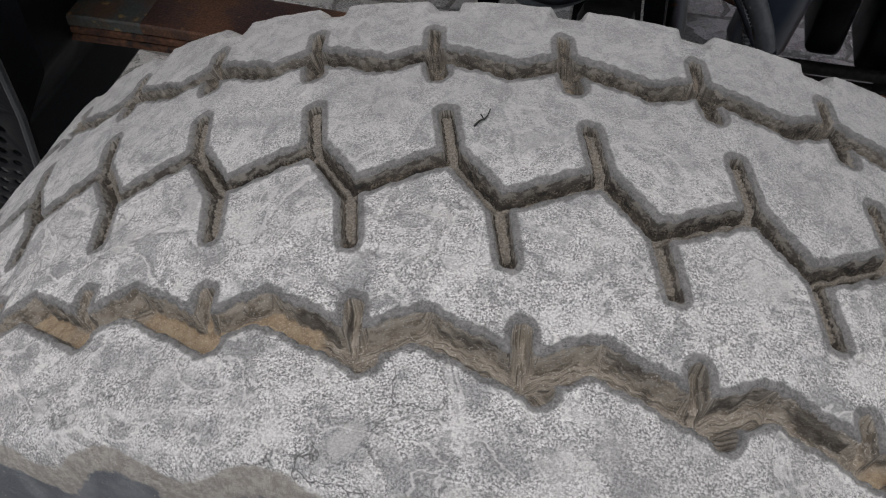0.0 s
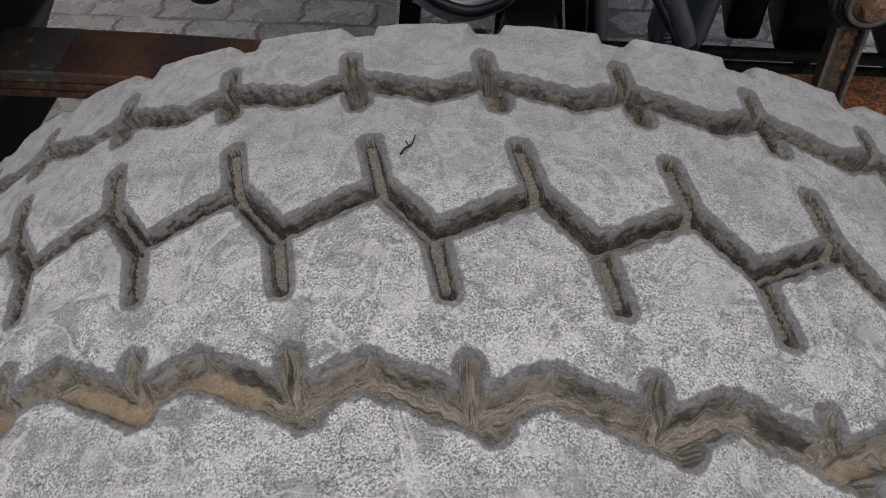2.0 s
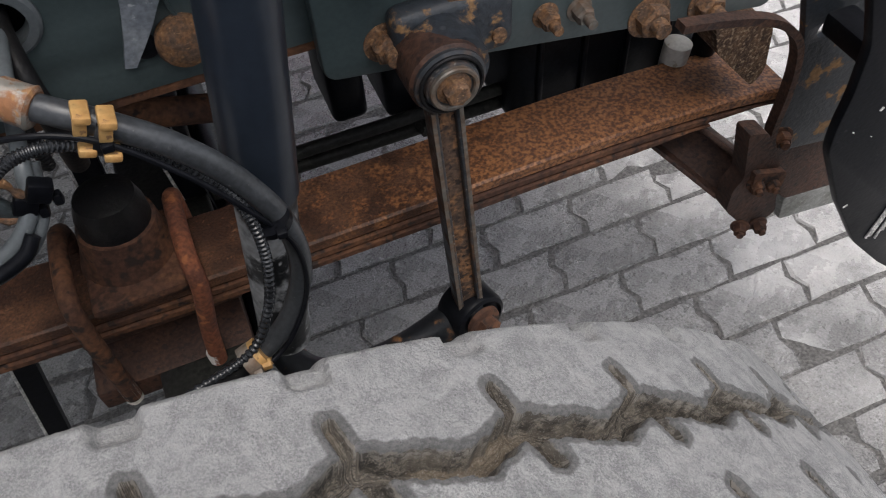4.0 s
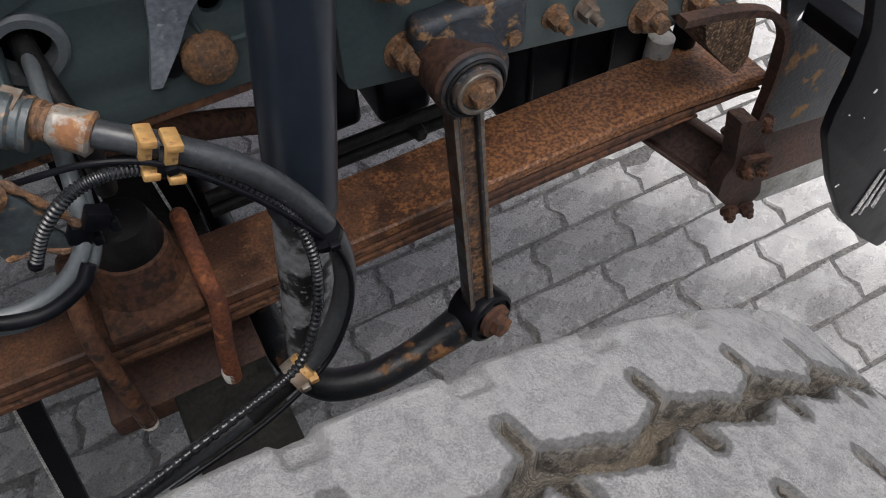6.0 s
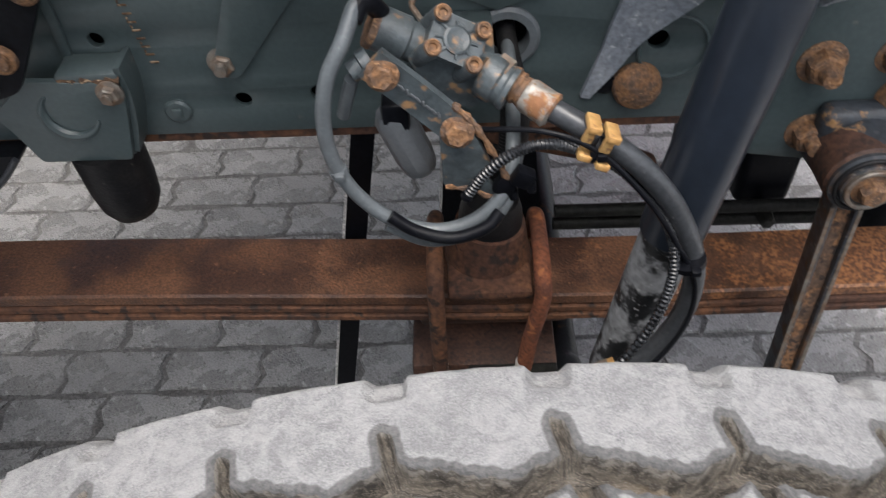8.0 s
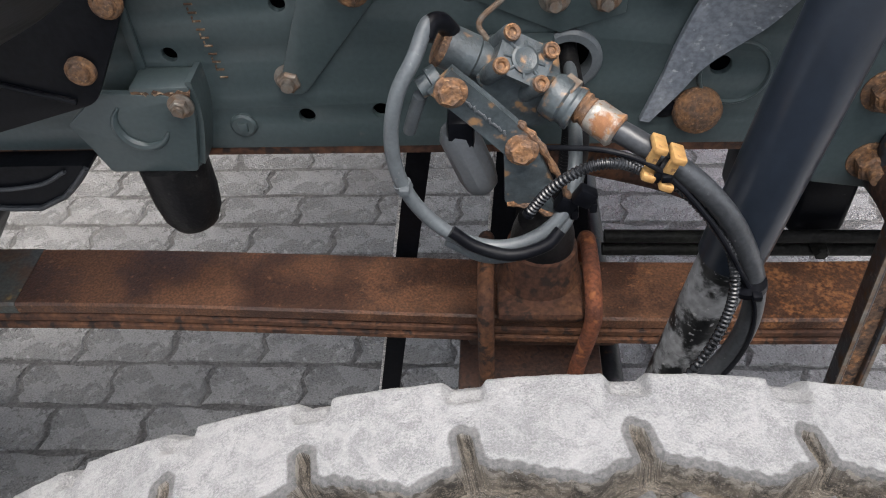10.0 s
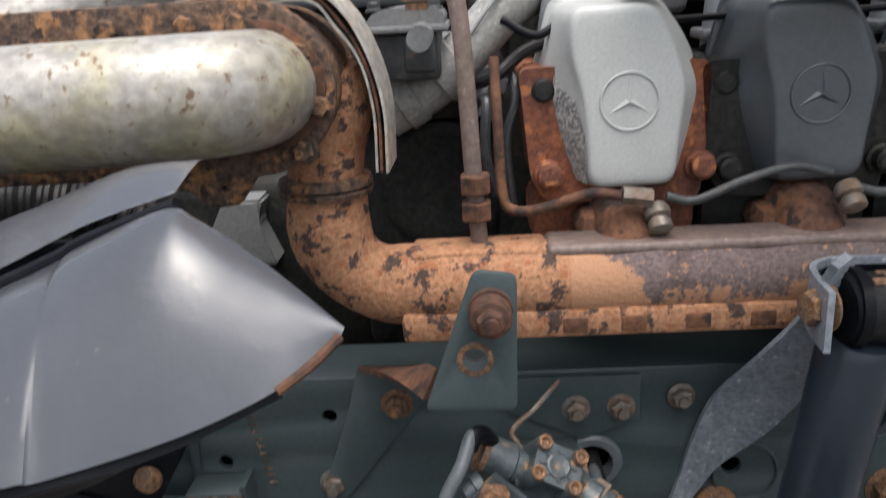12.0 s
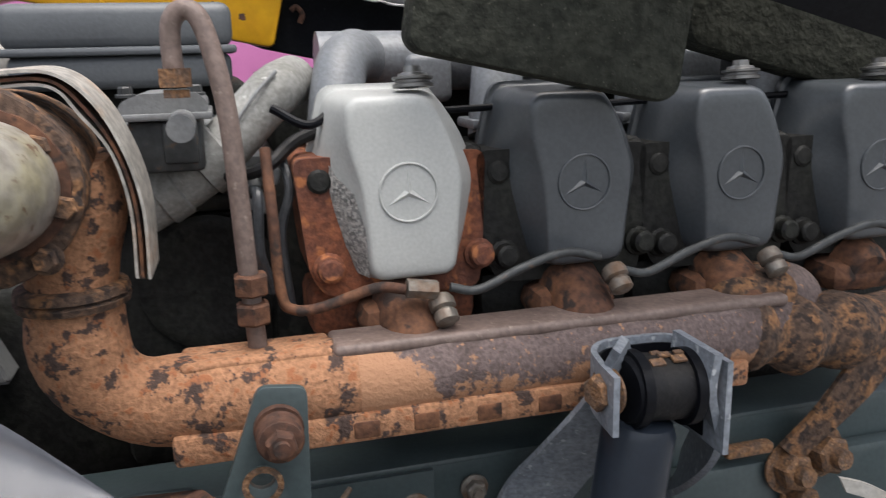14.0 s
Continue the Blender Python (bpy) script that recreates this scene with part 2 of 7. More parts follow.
M_YELLOW = surface("yellow_cab_paint", (0.68, 0.37, 0.015), (0.58, 0.28, 0.012), (0.14, 0.06, 0.02), 7, 0.55, 0.2, 24, 0.71, 0.32, bump=0.12, bump_scale=60, grain=0.08)
M_FOAM = surface("flecked_foam", (0.024, 0.026, 0.021), (0.035, 0.037, 0.029), (0.085, 0.085, 0.066), 20, 0.5, 0.3, 300, 0.68, 0.95, bump=1.0, bump_scale=110, grain=0.35, shine=0.2, relief=0.004)
M_PINK = surface("magenta_panel", (0.5, 0.16, 0.36), (0.46, 0.14, 0.33), None, 3, 0.5, 0.2, rough=0.5, bump=0.05, grain=0.05)
M_PALEPINK = surface("pale_panel", (0.68, 0.5, 0.62), (0.62, 0.45, 0.57), None, 3, 0.5, 0.2, rough=0.5, bump=0.05, grain=0.05)
M_GLASSFOIL = surface("shield_sheet", (0.55, 0.52, 0.47), (0.32, 0.2, 0.12), None, 18, 0.62, 0.12, rough=0.4, rough2=0.7, metal=0.6, metal2=0.1, bump=0.3)
M_CONCRETE = surface("plain_concrete", (0.3, 0.297, 0.288), (0.24, 0.237, 0.228), (0.18, 0.175, 0.168), 2, 0.5, 0.2, 40, 0.66, 0.85, bump=0.4, bump_scale=60)
M_EARTH = surface("wet_soil", (0.065, 0.062, 0.058), (0.11, 0.105, 0.1), (0.04, 0.038, 0.035), 40, 0.5, 0.2, 130, 0.6, 0.45, bump=1.0, bump_scale=160, grain=0.4, relief=0.004)


def paver_material():
    m = surface("concrete_paver", (0.24, 0.235, 0.23), (0.15, 0.147, 0.143), (0.07, 0.068, 0.064), 14, 0.5, 0.14, 120, 0.64, 0.42, 0.16, shine=1.0, bump=0.0, bump_scale=260, grain=0.35, detail=9.0, coat=0.8)
    n, k = m.node_tree.nodes, m.node_tree.links
    b = n["Principled BSDF"]
    src = b.inputs["Base Color"].links[0].from_socket
    info = n.new("ShaderNodeObjectInfo")
    isl = n.new("ShaderNodeNewGeometry")
    s = n.new("ShaderNodeMath")
    s.operation = "ADD"
    k.new(info.outputs["Random"], s.inputs[0])
    k.new(isl.outputs["Random Per Island"], s.inputs[1])
    f = n.new("ShaderNodeMapRange")
    f.inputs["From Max"].default_value = 2.0
    f.inputs["To Min"].default_value, f.inputs["To Max"].default_value = 0.72, 1.2
    k.new(s.outputs[0], f.inputs["Value"])
    h = n.new("ShaderNodeHueSaturation")
    k.new(f.outputs[0], h.inputs["Value"])
    k.new(src, h.inputs["Color"])
    # Paler blob round (1.7, 1.0): brighter light on open ground, put into the colour.
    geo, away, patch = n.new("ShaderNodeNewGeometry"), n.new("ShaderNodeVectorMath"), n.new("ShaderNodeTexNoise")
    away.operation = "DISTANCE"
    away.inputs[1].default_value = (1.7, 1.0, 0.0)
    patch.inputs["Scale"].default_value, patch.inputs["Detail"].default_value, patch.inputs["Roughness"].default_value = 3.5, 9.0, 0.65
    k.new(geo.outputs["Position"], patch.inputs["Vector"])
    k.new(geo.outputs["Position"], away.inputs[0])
    lit_share = n.new("ShaderNodeMath")
    lit_share.operation = "MULTIPLY_ADD"
    lit_share.inputs[1].default_value = -0.625
    k.new(away.outputs["Value"], lit_share.inputs[0])
    k.new(patch.outputs[0], lit_share.inputs[2])
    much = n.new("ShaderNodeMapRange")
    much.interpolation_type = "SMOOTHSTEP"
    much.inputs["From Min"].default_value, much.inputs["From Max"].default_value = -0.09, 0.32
    k.new(lit_share.outputs[0], much.inputs["Value"])
    lit_mix = n.new("ShaderNodeMix")
    lit_mix.data_type = "RGBA"
    lit_mix.inputs[7].default_value = (0.58, 0.57, 0.56, 1)
    k.new(much.outputs[0], lit_mix.inputs[0])
    k.new(h.outputs[0], lit_mix.inputs[6])
    k.new(lit_mix.outputs[2], b.inputs["Base Color"])
    tc = n.new("ShaderNodeTexCoord")
    total = None
    for scale, weight, detail in ((34.0, 0.6, 3.0), (95.0, 1.0, 7.0), (300.0, 0.55, 5.0)):
        t = n.new("ShaderNodeTexNoise")
        t.inputs["Scale"].default_value, t.inputs["Detail"].default_value, t.inputs["Roughness"].default_value = scale, detail, 0.7
        k.new(tc.outputs["Object"], t.inputs["Vector"])
        x = n.new("ShaderNodeMath")
        x.operation = "MULTIPLY_ADD"
        x.inputs[1].default_value = weight
        k.new(t.outputs[0], x.inputs[0])
        if total is not None:
            k.new(total, x.inputs[2])
        total = x.outputs[0]
    pits = n.new("ShaderNodeTexVoronoi")
    pits.inputs["Scale"].default_value = 120.0
    k.new(tc.outputs["Object"], pits.inputs["Vector"])
    pr = n.new("ShaderNodeMapRange")
    pr.interpolation_type = "SMOOTHSTEP"
    pr.inputs["From Min"].default_value, pr.inputs["From Max"].default_value = 0.12, 0.34
    k.new(pits.outputs["Distance"], pr.inputs["Value"])
    x = n.new("ShaderNodeMath")
    x.operation = "MULTIPLY_ADD"
    x.inputs[1].default_value = 0.22
    k.new(pr.outputs[0], x.inputs[0])
    k.new(total, x.inputs[2])
    bp = n.new("ShaderNodeBump")
    bp.inputs["Strength"].default_value, bp.inputs["Distance"].default_value = 1.0, 0.0055
    k.new(x.outputs[0], bp.inputs["Height"])
    k.new(bp.outputs[0], b.inputs["Normal"])
    k.new(bp.outputs[0], b.inputs["Coat Normal"])
    b.inputs["Coat Roughness"].default_value = 0.12
    return m


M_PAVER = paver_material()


def foil_material():
    """Embossed silver insulation foil: small diamonds over broad creases."""
    m, n, k, b = nodes_of("embossed_foil")
    tc = n.new("ShaderNodeTexCoord")
    mp = n.new("ShaderNodeMapping")
    mp.inputs["Rotation"].default_value = (0, radians(45), 0)
    k.new(tc.outputs["Object"], mp.inputs["Vector"])
    hs = []
    for d in ("X", "Z"):
        w = n.new("ShaderNodeTexWave")
        w.wave_type, w.bands_direction = "BANDS", d
        w.inputs["Scale"].default_value = 105.0
        k.new(mp.outputs[0], w.inputs["Vector"])
        hs.append(w.outputs["Fac"])
    mul = n.new("ShaderNodeMath")
    mul.operation = "MULTIPLY"
    k.new(hs[0], mul.inputs[0])
    k.new(hs[1], mul.inputs[1])
    cr = n.new("ShaderNodeTexNoise")
    cr.inputs["Scale"].default_value = 9.0
    k.new(tc.outputs["Object"], cr.inputs["Vector"])
    sc = n.new("ShaderNodeMath")
    sc.operation = "MULTIPLY_ADD"
    k.new(cr.outputs[0], sc.inputs[0])
    sc.inputs[1].default_value = 2.2
    k.new(mul.outputs[0], sc.inputs[2])
    bp = n.new("ShaderNodeBump")
    bp.inputs["Strength"].default_value, bp.inputs["Distance"].default_value = 0.3, 0.0022
    k.new(sc.outputs[0], bp.inputs["Height"])
    k.new(bp.outputs[0], b.inputs["Normal"])
    mx = n.new("ShaderNodeMix")
    mx.data_type = "RGBA"
    k.new(mul.outputs[0], mx.inputs[0])
    mx.inputs[6].default_value, mx.inputs[7].default_value = (0.58, 0.59, 0.62, 1), (0.93, 0.94, 0.96, 1)
    k.new(mx.outputs[2], b.inputs["Base Color"])
    b.inputs["Metallic"].default_value, b.inputs["Roughness"].default_value = 0.2, 0.55
    return m


M_FOIL = foil_material()


def tread_material():
    """Dusty worn rubber; the 'dirt' layer holds how near a groove lies: bare dark rims, near-black lower walls, brown
    soil in the bottoms.
    """
    m, n, k, b = nodes_of("dusty_tread")
    tc = n.new("ShaderNodeTexCoord")

    def noise_tex(scale, detail=6.0, rough=0.6):
        t = n.new("ShaderNodeTexNoise")
        t.inputs["Scale"].default_value, t.inputs["Detail"].default_value, t.inputs["Roughness"].default_value = scale, detail, rough
        k.new(tc.outputs["Object"], t.inputs["Vector"])
        return t.outputs[0]

    def ramp(src, lo, hi):
        r = n.new("ShaderNodeMapRange")
        r.interpolation_type = "SMOOTHSTEP"
        r.inputs["From Min"].default_value, r.inputs["From Max"].default_value = lo, hi
        k.new(src, r.inputs["Value"])
        return r.outputs[0]

    def blend(fac, a, c):
        x = n.new("ShaderNodeMix")
        x.data_type = "RGBA"
        k.new(fac, x.inputs[0])
        for sock, val in ((x.inputs[6], a), (x.inputs[7], c)):
            if isinstance(val, tuple):
                sock.default_value = (*val, 1)
            else:
                k.new(val, sock)
        return x.outputs[2]

    def math_node(op, a, c):
        x = n.new("ShaderNodeMath")
        x.operation = op
        for sock, val in ((x.inputs[0], a), (x.inputs[1], c)):
            if isinstance(val, float):
                sock.default_value = val
            else:
                k.new(val, sock)
        return x.outputs[0]

    att = n.new("ShaderNodeAttribute")
    att.attribute_name = "dirt"
    sep = n.new("ShaderNodeSeparateColor")
    k.new(att.outputs["Color"], sep.inputs[0])
    rim, deep, side = sep.outputs[0], sep.outputs[1], sep.outputs[2]
    crust, fine, broad, speck = noise_tex(260.0, 9.0, 0.75), noise_tex(620.0, 4.0), noise_tex(11.0, 5.0), noise_tex(1000.0, 4.0, 0.75)
    flake = n.new("ShaderNodeTexNoise")
    flake.inputs["Scale"].default_value, flake.inputs["Detail"].default_value, flake.inputs["Distortion"].default_value = 78.0, 11.0, 0.7
    flake.inputs["Roughness"].default_value = 0.68
    k.new(tc.outputs["Object"], flake.inputs["Vector"])
    across = n.new("ShaderNodeSeparateXYZ")
    k.new(tc.outputs["Object"], across.inputs[0])
    # Blends to smoother, darker grey towards the far shoulder.
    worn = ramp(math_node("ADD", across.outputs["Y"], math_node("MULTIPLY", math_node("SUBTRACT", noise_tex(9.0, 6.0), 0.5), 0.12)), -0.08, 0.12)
    skin = n.new("ShaderNodeTexNoise")
    skin.inputs["Scale"].default_value, skin.inputs["Detail"].default_value, skin.inputs["Distortion"].default_value = 40.0, 12.0, 0.35
    skin.inputs["Roughness"].default_value = 0.7
    k.new(tc.outputs["Object"], skin.inputs["Vector"])
    dust = blend(ramp(speck, 0.4, 0.6), (0.13, 0.13, 0.13), (0.88, 0.876, 0.87))
    dust = blend(math_node("MULTIPLY", ramp(crust, 0.44, 0.58), 0.3), dust, (0.48, 0.474, 0.467))
    dust = blend(math_node("MULTIPLY", ramp(flake.outputs[0], 0.5, 0.6), 0.42), dust, (0.76, 0.752, 0.742))
    dust = blend(math_node("MULTIPLY", ramp(flake.outputs[0], 0.45, 0.36), 0.55), dust, (0.22, 0.22, 0.222))
    dust = blend(math_node("MULTIPLY", ramp(skin.outputs[0], 0.52, 0.4), 0.55), dust, (0.2, 0.203, 0.21))
    dust = blend(math_node("MULTIPLY", ramp(skin.outputs[0], 0.54, 0.62), 0.4), dust, (0.78, 0.77, 0.757))
    dust = blend(ramp(crust, 0.36, 0.3), dust, (0.1, 0.1, 0.1))
    dust = blend(math_node("MULTIPLY", ramp(broad, 0.48, 0.66), 0.3), dust, (0.29, 0.288, 0.285))
    vein = n.new("ShaderNodeTexNoise")
    vein.inputs["Scale"].default_value, vein.inputs["Detail"].default_value, vein.inputs["Distortion"].default_value = 19.0, 9.0, 0.7
    k.new(tc.outputs["Object"], vein.inputs["Vector"])
    line = ramp(math_node("ABSOLUTE", math_node("SUBTRACT", vein.outputs[0], 0.5), 0.0), 0.014, 0.002)
    dust = blend(math_node("MULTIPLY", line, 0.5), dust, (0.8, 0.79, 0.775))
    under = ramp(math_node("ABSOLUTE", math_node("SUBTRACT", vein.outputs[0], 0.478), 0.0), 0.012, 0.002)
    dust = blend(math_node("MULTIPLY", under, 0.35), dust, (0.17, 0.168, 0.165))
    cell = n.new("ShaderNodeTexVoronoi")
    cell.feature = "DISTANCE_TO_EDGE"
    cell.inputs["Scale"].default_value = 42.0
    warp = n.new("ShaderNodeTexNoise")
    warp.inputs["Scale"].default_value, warp.inputs["Detail"].default_value = 90.0, 6.0
    k.new(tc.outputs["Object"], warp.inputs["Vector"])
    shift = n.new("ShaderNodeVectorMath")
    shift.operation = "MULTIPLY_ADD"
    shift.inputs[1].default_value = (0.02, 0.02, 0.02)
    k.new(warp.outputs["Color"], shift.inputs[0])
    k.new(tc.outputs["Object"], shift.inputs[2])
    k.new(shift.outputs[0], cell.inputs["Vector"])
    crack = math_node("MULTIPLY", ramp(cell.outputs["Distance"], 0.03, 0.0), ramp(noise_tex(17.0, 2.0), 0.56, 0.66))
    dust = blend(math_node("MULTIPLY", crack, 0.75), dust, (0.05, 0.048, 0.046))
    scab = n.new("ShaderNodeTexVoronoi")
    scab.inputs["Scale"].default_value = 26.0
    k.new(shift.outputs[0], scab.inputs["Vector"])
    flat = math_node("MULTIPLY", ramp(scab.outputs["Distance"], 0.36, 0.3), ramp(noise_tex(21.0, 3.0), 0.53, 0.57))
    dust = blend(math_node("MULTIPLY", flat, 0.45), dust, (0.6, 0.592, 0.578))
    brink = math_node("MULTIPLY", ramp(math_node("ABSOLUTE", math_node("SUBTRACT", scab.outputs["Distance"], 0.36), 0.0), 0.03, 0.008), ramp(noise_tex(33.0, 4.0), 0.5, 0.58))
    dust = blend(math_node("MULTIPLY", brink, 0.5), dust, (0.12, 0.118, 0.115))
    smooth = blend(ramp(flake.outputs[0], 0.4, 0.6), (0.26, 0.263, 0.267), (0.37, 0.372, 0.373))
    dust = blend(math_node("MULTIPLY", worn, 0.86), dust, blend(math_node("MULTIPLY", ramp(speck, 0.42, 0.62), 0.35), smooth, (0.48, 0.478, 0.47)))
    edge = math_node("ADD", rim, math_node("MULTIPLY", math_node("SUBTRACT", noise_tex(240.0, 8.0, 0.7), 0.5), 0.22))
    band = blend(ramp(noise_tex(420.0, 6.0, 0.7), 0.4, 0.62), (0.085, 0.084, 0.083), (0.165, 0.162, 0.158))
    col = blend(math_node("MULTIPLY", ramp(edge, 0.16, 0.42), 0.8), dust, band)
    chips = math_node("SUBTRACT", noise_tex(520.0, 6.0, 0.8), 0.5)
    clods = math_node("SUBTRACT", noise_tex(160.0, 8.0, 0.75), 0.5)
    grit = math_node("ADD", deep, math_node("ADD", math_node("MULTIPLY", chips, 0.35), math_node("MULTIPLY", clods, 0.35)))
    crumbs = ramp(noise_tex(900.0, 3.0, 0.7), 0.44, 0.58)
    lay = n.new("ShaderNodeAttribute")
    lay.attribute_name = "lay"

    def streaks(along, cross, detail, lo, hi):
        v = n.new("ShaderNodeVectorMath")
        v.operation = "MULTIPLY"
        v.inputs[1].default_value = (along, cross, 40.0)
        k.new(lay.outputs["Vector"], v.inputs[0])
        t = n.new("ShaderNodeTexNoise")
        t.inputs["Scale"].default_value, t.inputs["Detail"].default_value, t.inputs["Roughness"].default_value = 1.0, detail, 0.65
        t.inputs["Distortion"].default_value = 0.15
        k.new(v.outputs[0], t.inputs["Vector"])
        return ramp(t.outputs[0], lo, hi)

    filled = att.outputs["Alpha"]
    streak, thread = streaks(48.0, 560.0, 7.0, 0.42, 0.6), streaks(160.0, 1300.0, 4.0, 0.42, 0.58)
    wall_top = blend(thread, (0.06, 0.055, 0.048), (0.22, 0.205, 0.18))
    # Lower groove walls go near-black, with brown streaks and crumbs.
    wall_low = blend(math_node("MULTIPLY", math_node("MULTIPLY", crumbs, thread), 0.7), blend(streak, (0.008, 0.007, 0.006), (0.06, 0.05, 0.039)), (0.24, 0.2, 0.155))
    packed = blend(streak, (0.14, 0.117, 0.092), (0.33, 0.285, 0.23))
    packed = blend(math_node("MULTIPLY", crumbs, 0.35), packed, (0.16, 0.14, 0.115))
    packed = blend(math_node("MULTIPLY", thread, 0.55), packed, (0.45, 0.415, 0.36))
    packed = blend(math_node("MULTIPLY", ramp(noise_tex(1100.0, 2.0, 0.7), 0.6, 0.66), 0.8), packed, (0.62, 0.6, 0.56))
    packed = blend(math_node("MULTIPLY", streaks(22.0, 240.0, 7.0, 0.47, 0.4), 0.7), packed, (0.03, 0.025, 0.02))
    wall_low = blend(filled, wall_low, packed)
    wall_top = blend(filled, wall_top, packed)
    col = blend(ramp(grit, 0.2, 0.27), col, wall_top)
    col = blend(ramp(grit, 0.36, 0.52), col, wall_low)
    clay = blend(math_node("MULTIPLY", ramp(noise_tex(1100.0, 2.0, 0.7), 0.58, 0.64), 0.6), blend(ramp(clods, -0.1, 0.1), (0.28, 0.2, 0.125), (0.4, 0.31, 0.205)), (0.58, 0.52, 0.42))
    silt = math_node("MULTIPLY", ramp(math_node("ADD", deep, math_node("MULTIPLY", clods, 0.5)), 0.8, 0.95), math_node("MULTIPLY", filled, ramp(noise_tex(13.0, 2.0), 0.54, 0.6)))
    col = blend(silt, col, clay)
    ribs = n.new("ShaderNodeAttribute")
    ribs.attribute_name = "rib"
    crest = math_node("MULTIPLY", ramp(math_node("ADD", ribs.outputs["Fac"], math_node("MULTIPLY", clods, 0.9)), 0.5, 0.75), 0.9)
    col = blend(crest, col, blend(crumbs, (0.16, 0.142, 0.12), (0.27, 0.245, 0.21)))
    wave = math_node("ADD", side, math_node("MULTIPLY", math_node("SUBTRACT", noise_tex(38.0, 9.0, 0.65), 0.5), 0.36))
    mud = blend(ramp(crust, 0.42, 0.6), (0.25, 0.232, 0.208), (0.37, 0.35, 0.32))
    col = blend(ramp(wave, 0.3, 0.36), col, mud)
    wall = blend(ramp(noise_tex(40.0, 8.0), 0.45, 0.62), (0.095, 0.105, 0.12), (0.16, 0.17, 0.185))
    wall = blend(ramp(fine, 0.64, 0.7), wall, (0.36, 0.34, 0.3))
    col = blend(ramp(wave, 0.56, 0.6), col, wall)
    k.new(col, b.inputs["Base Color"])
    b.inputs["Roughness"].default_value = 0.9
    hgt = math_node("ADD", math_node("ADD", math_node("MULTIPLY", flake.outputs[0], 1.3), math_node("MULTIPLY", skin.outputs[0], 2.2)), math_node("ADD", math_node("MULTIPLY", crust, 1.0), math_node("MULTIPLY", speck, 0.5)))
    bp = n.new("ShaderNodeBump")
    bp.inputs["Strength"].default_value, bp.inputs["Distance"].default_value = 1.0, 0.003
    k.new(hgt, bp.inputs["Height"])
    k.new(bp.outputs[0], b.inputs["Normal"])
    return m


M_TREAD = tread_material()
def manifold_material():
    """Cast iron that scales grey along its crown and stays peach-rusty towards its flange."""
    m = surface("grey_scaled_manifold", (0.12, 0.088, 0.082), (0.075, 0.052, 0.047), (0.34, 0.18, 0.1), 22, 0.55, 0.1, 150, 0.66, 0.8, bump=0.8, bump_scale=260, grain=0.3)
    n, k = m.node_tree.nodes, m.node_tree.links
    b = n["Principled BSDF"]
    src = b.inputs["Base Color"].links[0].from_socket
    tc = n.new("ShaderNodeTexCoord")
    sp = n.new("ShaderNodeSeparateXYZ")
    k.new(tc.outputs["Object"], sp.inputs[0])
    tx = n.new("ShaderNodeTexNoise")
    tx.inputs["Scale"].default_value, tx.inputs["Detail"].default_value, tx.inputs["Roughness"].default_value = 30.0, 10.0, 0.75
    k.new(tc.outputs["Object"], tx.inputs["Vector"])
    ad = n.new("ShaderNodeMath")
    ad.operation = "MULTIPLY_ADD"
    ad.inputs[1].default_value = 0.16
    k.new(tx.outputs[0], ad.inputs[0])
    k.new(sp.outputs["Z"], ad.inputs[2])
    fade = n.new("ShaderNodeMapRange")
    fade.inputs["From Min"].default_value, fade.inputs["From Max"].default_value = -0.04, 0.06
    fade.inputs["To Min"].default_value, fade.inputs["To Max"].default_value = -0.1, 0.0
    k.new(sp.outputs["X"], fade.inputs["Value"])
    both = n.new("ShaderNodeMath")
    k.new(ad.outputs[0], both.inputs[0])
    k.new(fade.outputs[0], both.inputs[1])
    rg = n.new("ShaderNodeMapRange")
    rg.inputs["From Min"].default_value, rg.inputs["From Max"].default_value = 0.112, 0.12
    k.new(both.outputs[0], rg.inputs["Value"])
    mx = n.new("ShaderNodeMix")
    mx.data_type = "RGBA"
    k.new(rg.outputs[0], mx.inputs[0])
    mx.inputs[6].default_value = (0.36, 0.19, 0.105, 1)
    k.new(src, mx.inputs[7])
    k.new(mx.outputs[2], b.inputs["Base Color"])
    return m


M_MANIFOLD2 = manifold_material()
M_WALL = surface("dusty_sidewall", (0.1, 0.105, 0.115), (0.2, 0.2, 0.2), (0.3, 0.29, 0.27), 20, 0.5, 0.2, 160, 0.64, 0.6, bump=0.4, bump_scale=200)


# ---- building helpers ----
BASE = {}


def thing(name, label, category, base=(0, 0, 0), group="", kind=""):
    e = new(name)
    e.location = base
    e.empty_display_size = 0.05
    BASE[e] = Vector(base)
    return tagged(e, label, category, group, kind)


def finish(name, me, material, parent=None, label="", smooth=35):
    ob = new(name, me)
    for mt in material if isinstance(material, (list, tuple)) else [material]:
        me.materials.append(mt)
    if parent is not None:
        ob.parent = parent
        BASE[ob] = BASE[parent]
        me.transform(Matrix.Translation(-BASE[parent]))
    if label:
        ob["label"] = label
    if smooth:
        me.shade_smooth()
        me.set_sharp_from_angle(angle=radians(smooth))
    return ob


def part(name, bm, material, parent=None, label="", smooth=35):
    bmesh.ops.recalc_face_normals(bm, faces=bm.faces)
    me = bpy.data.meshes.new(name)
    bm.to_mesh(me)
    bm.free()
    return finish(name, me, material, parent, label, smooth)


def alone(name, bm, material, label, category, group="", kind="", smooth=35):
    return tagged(part(name, bm, material, None, "", smooth), label, category, group, kind)


def mesh():
    return bmesh.new()


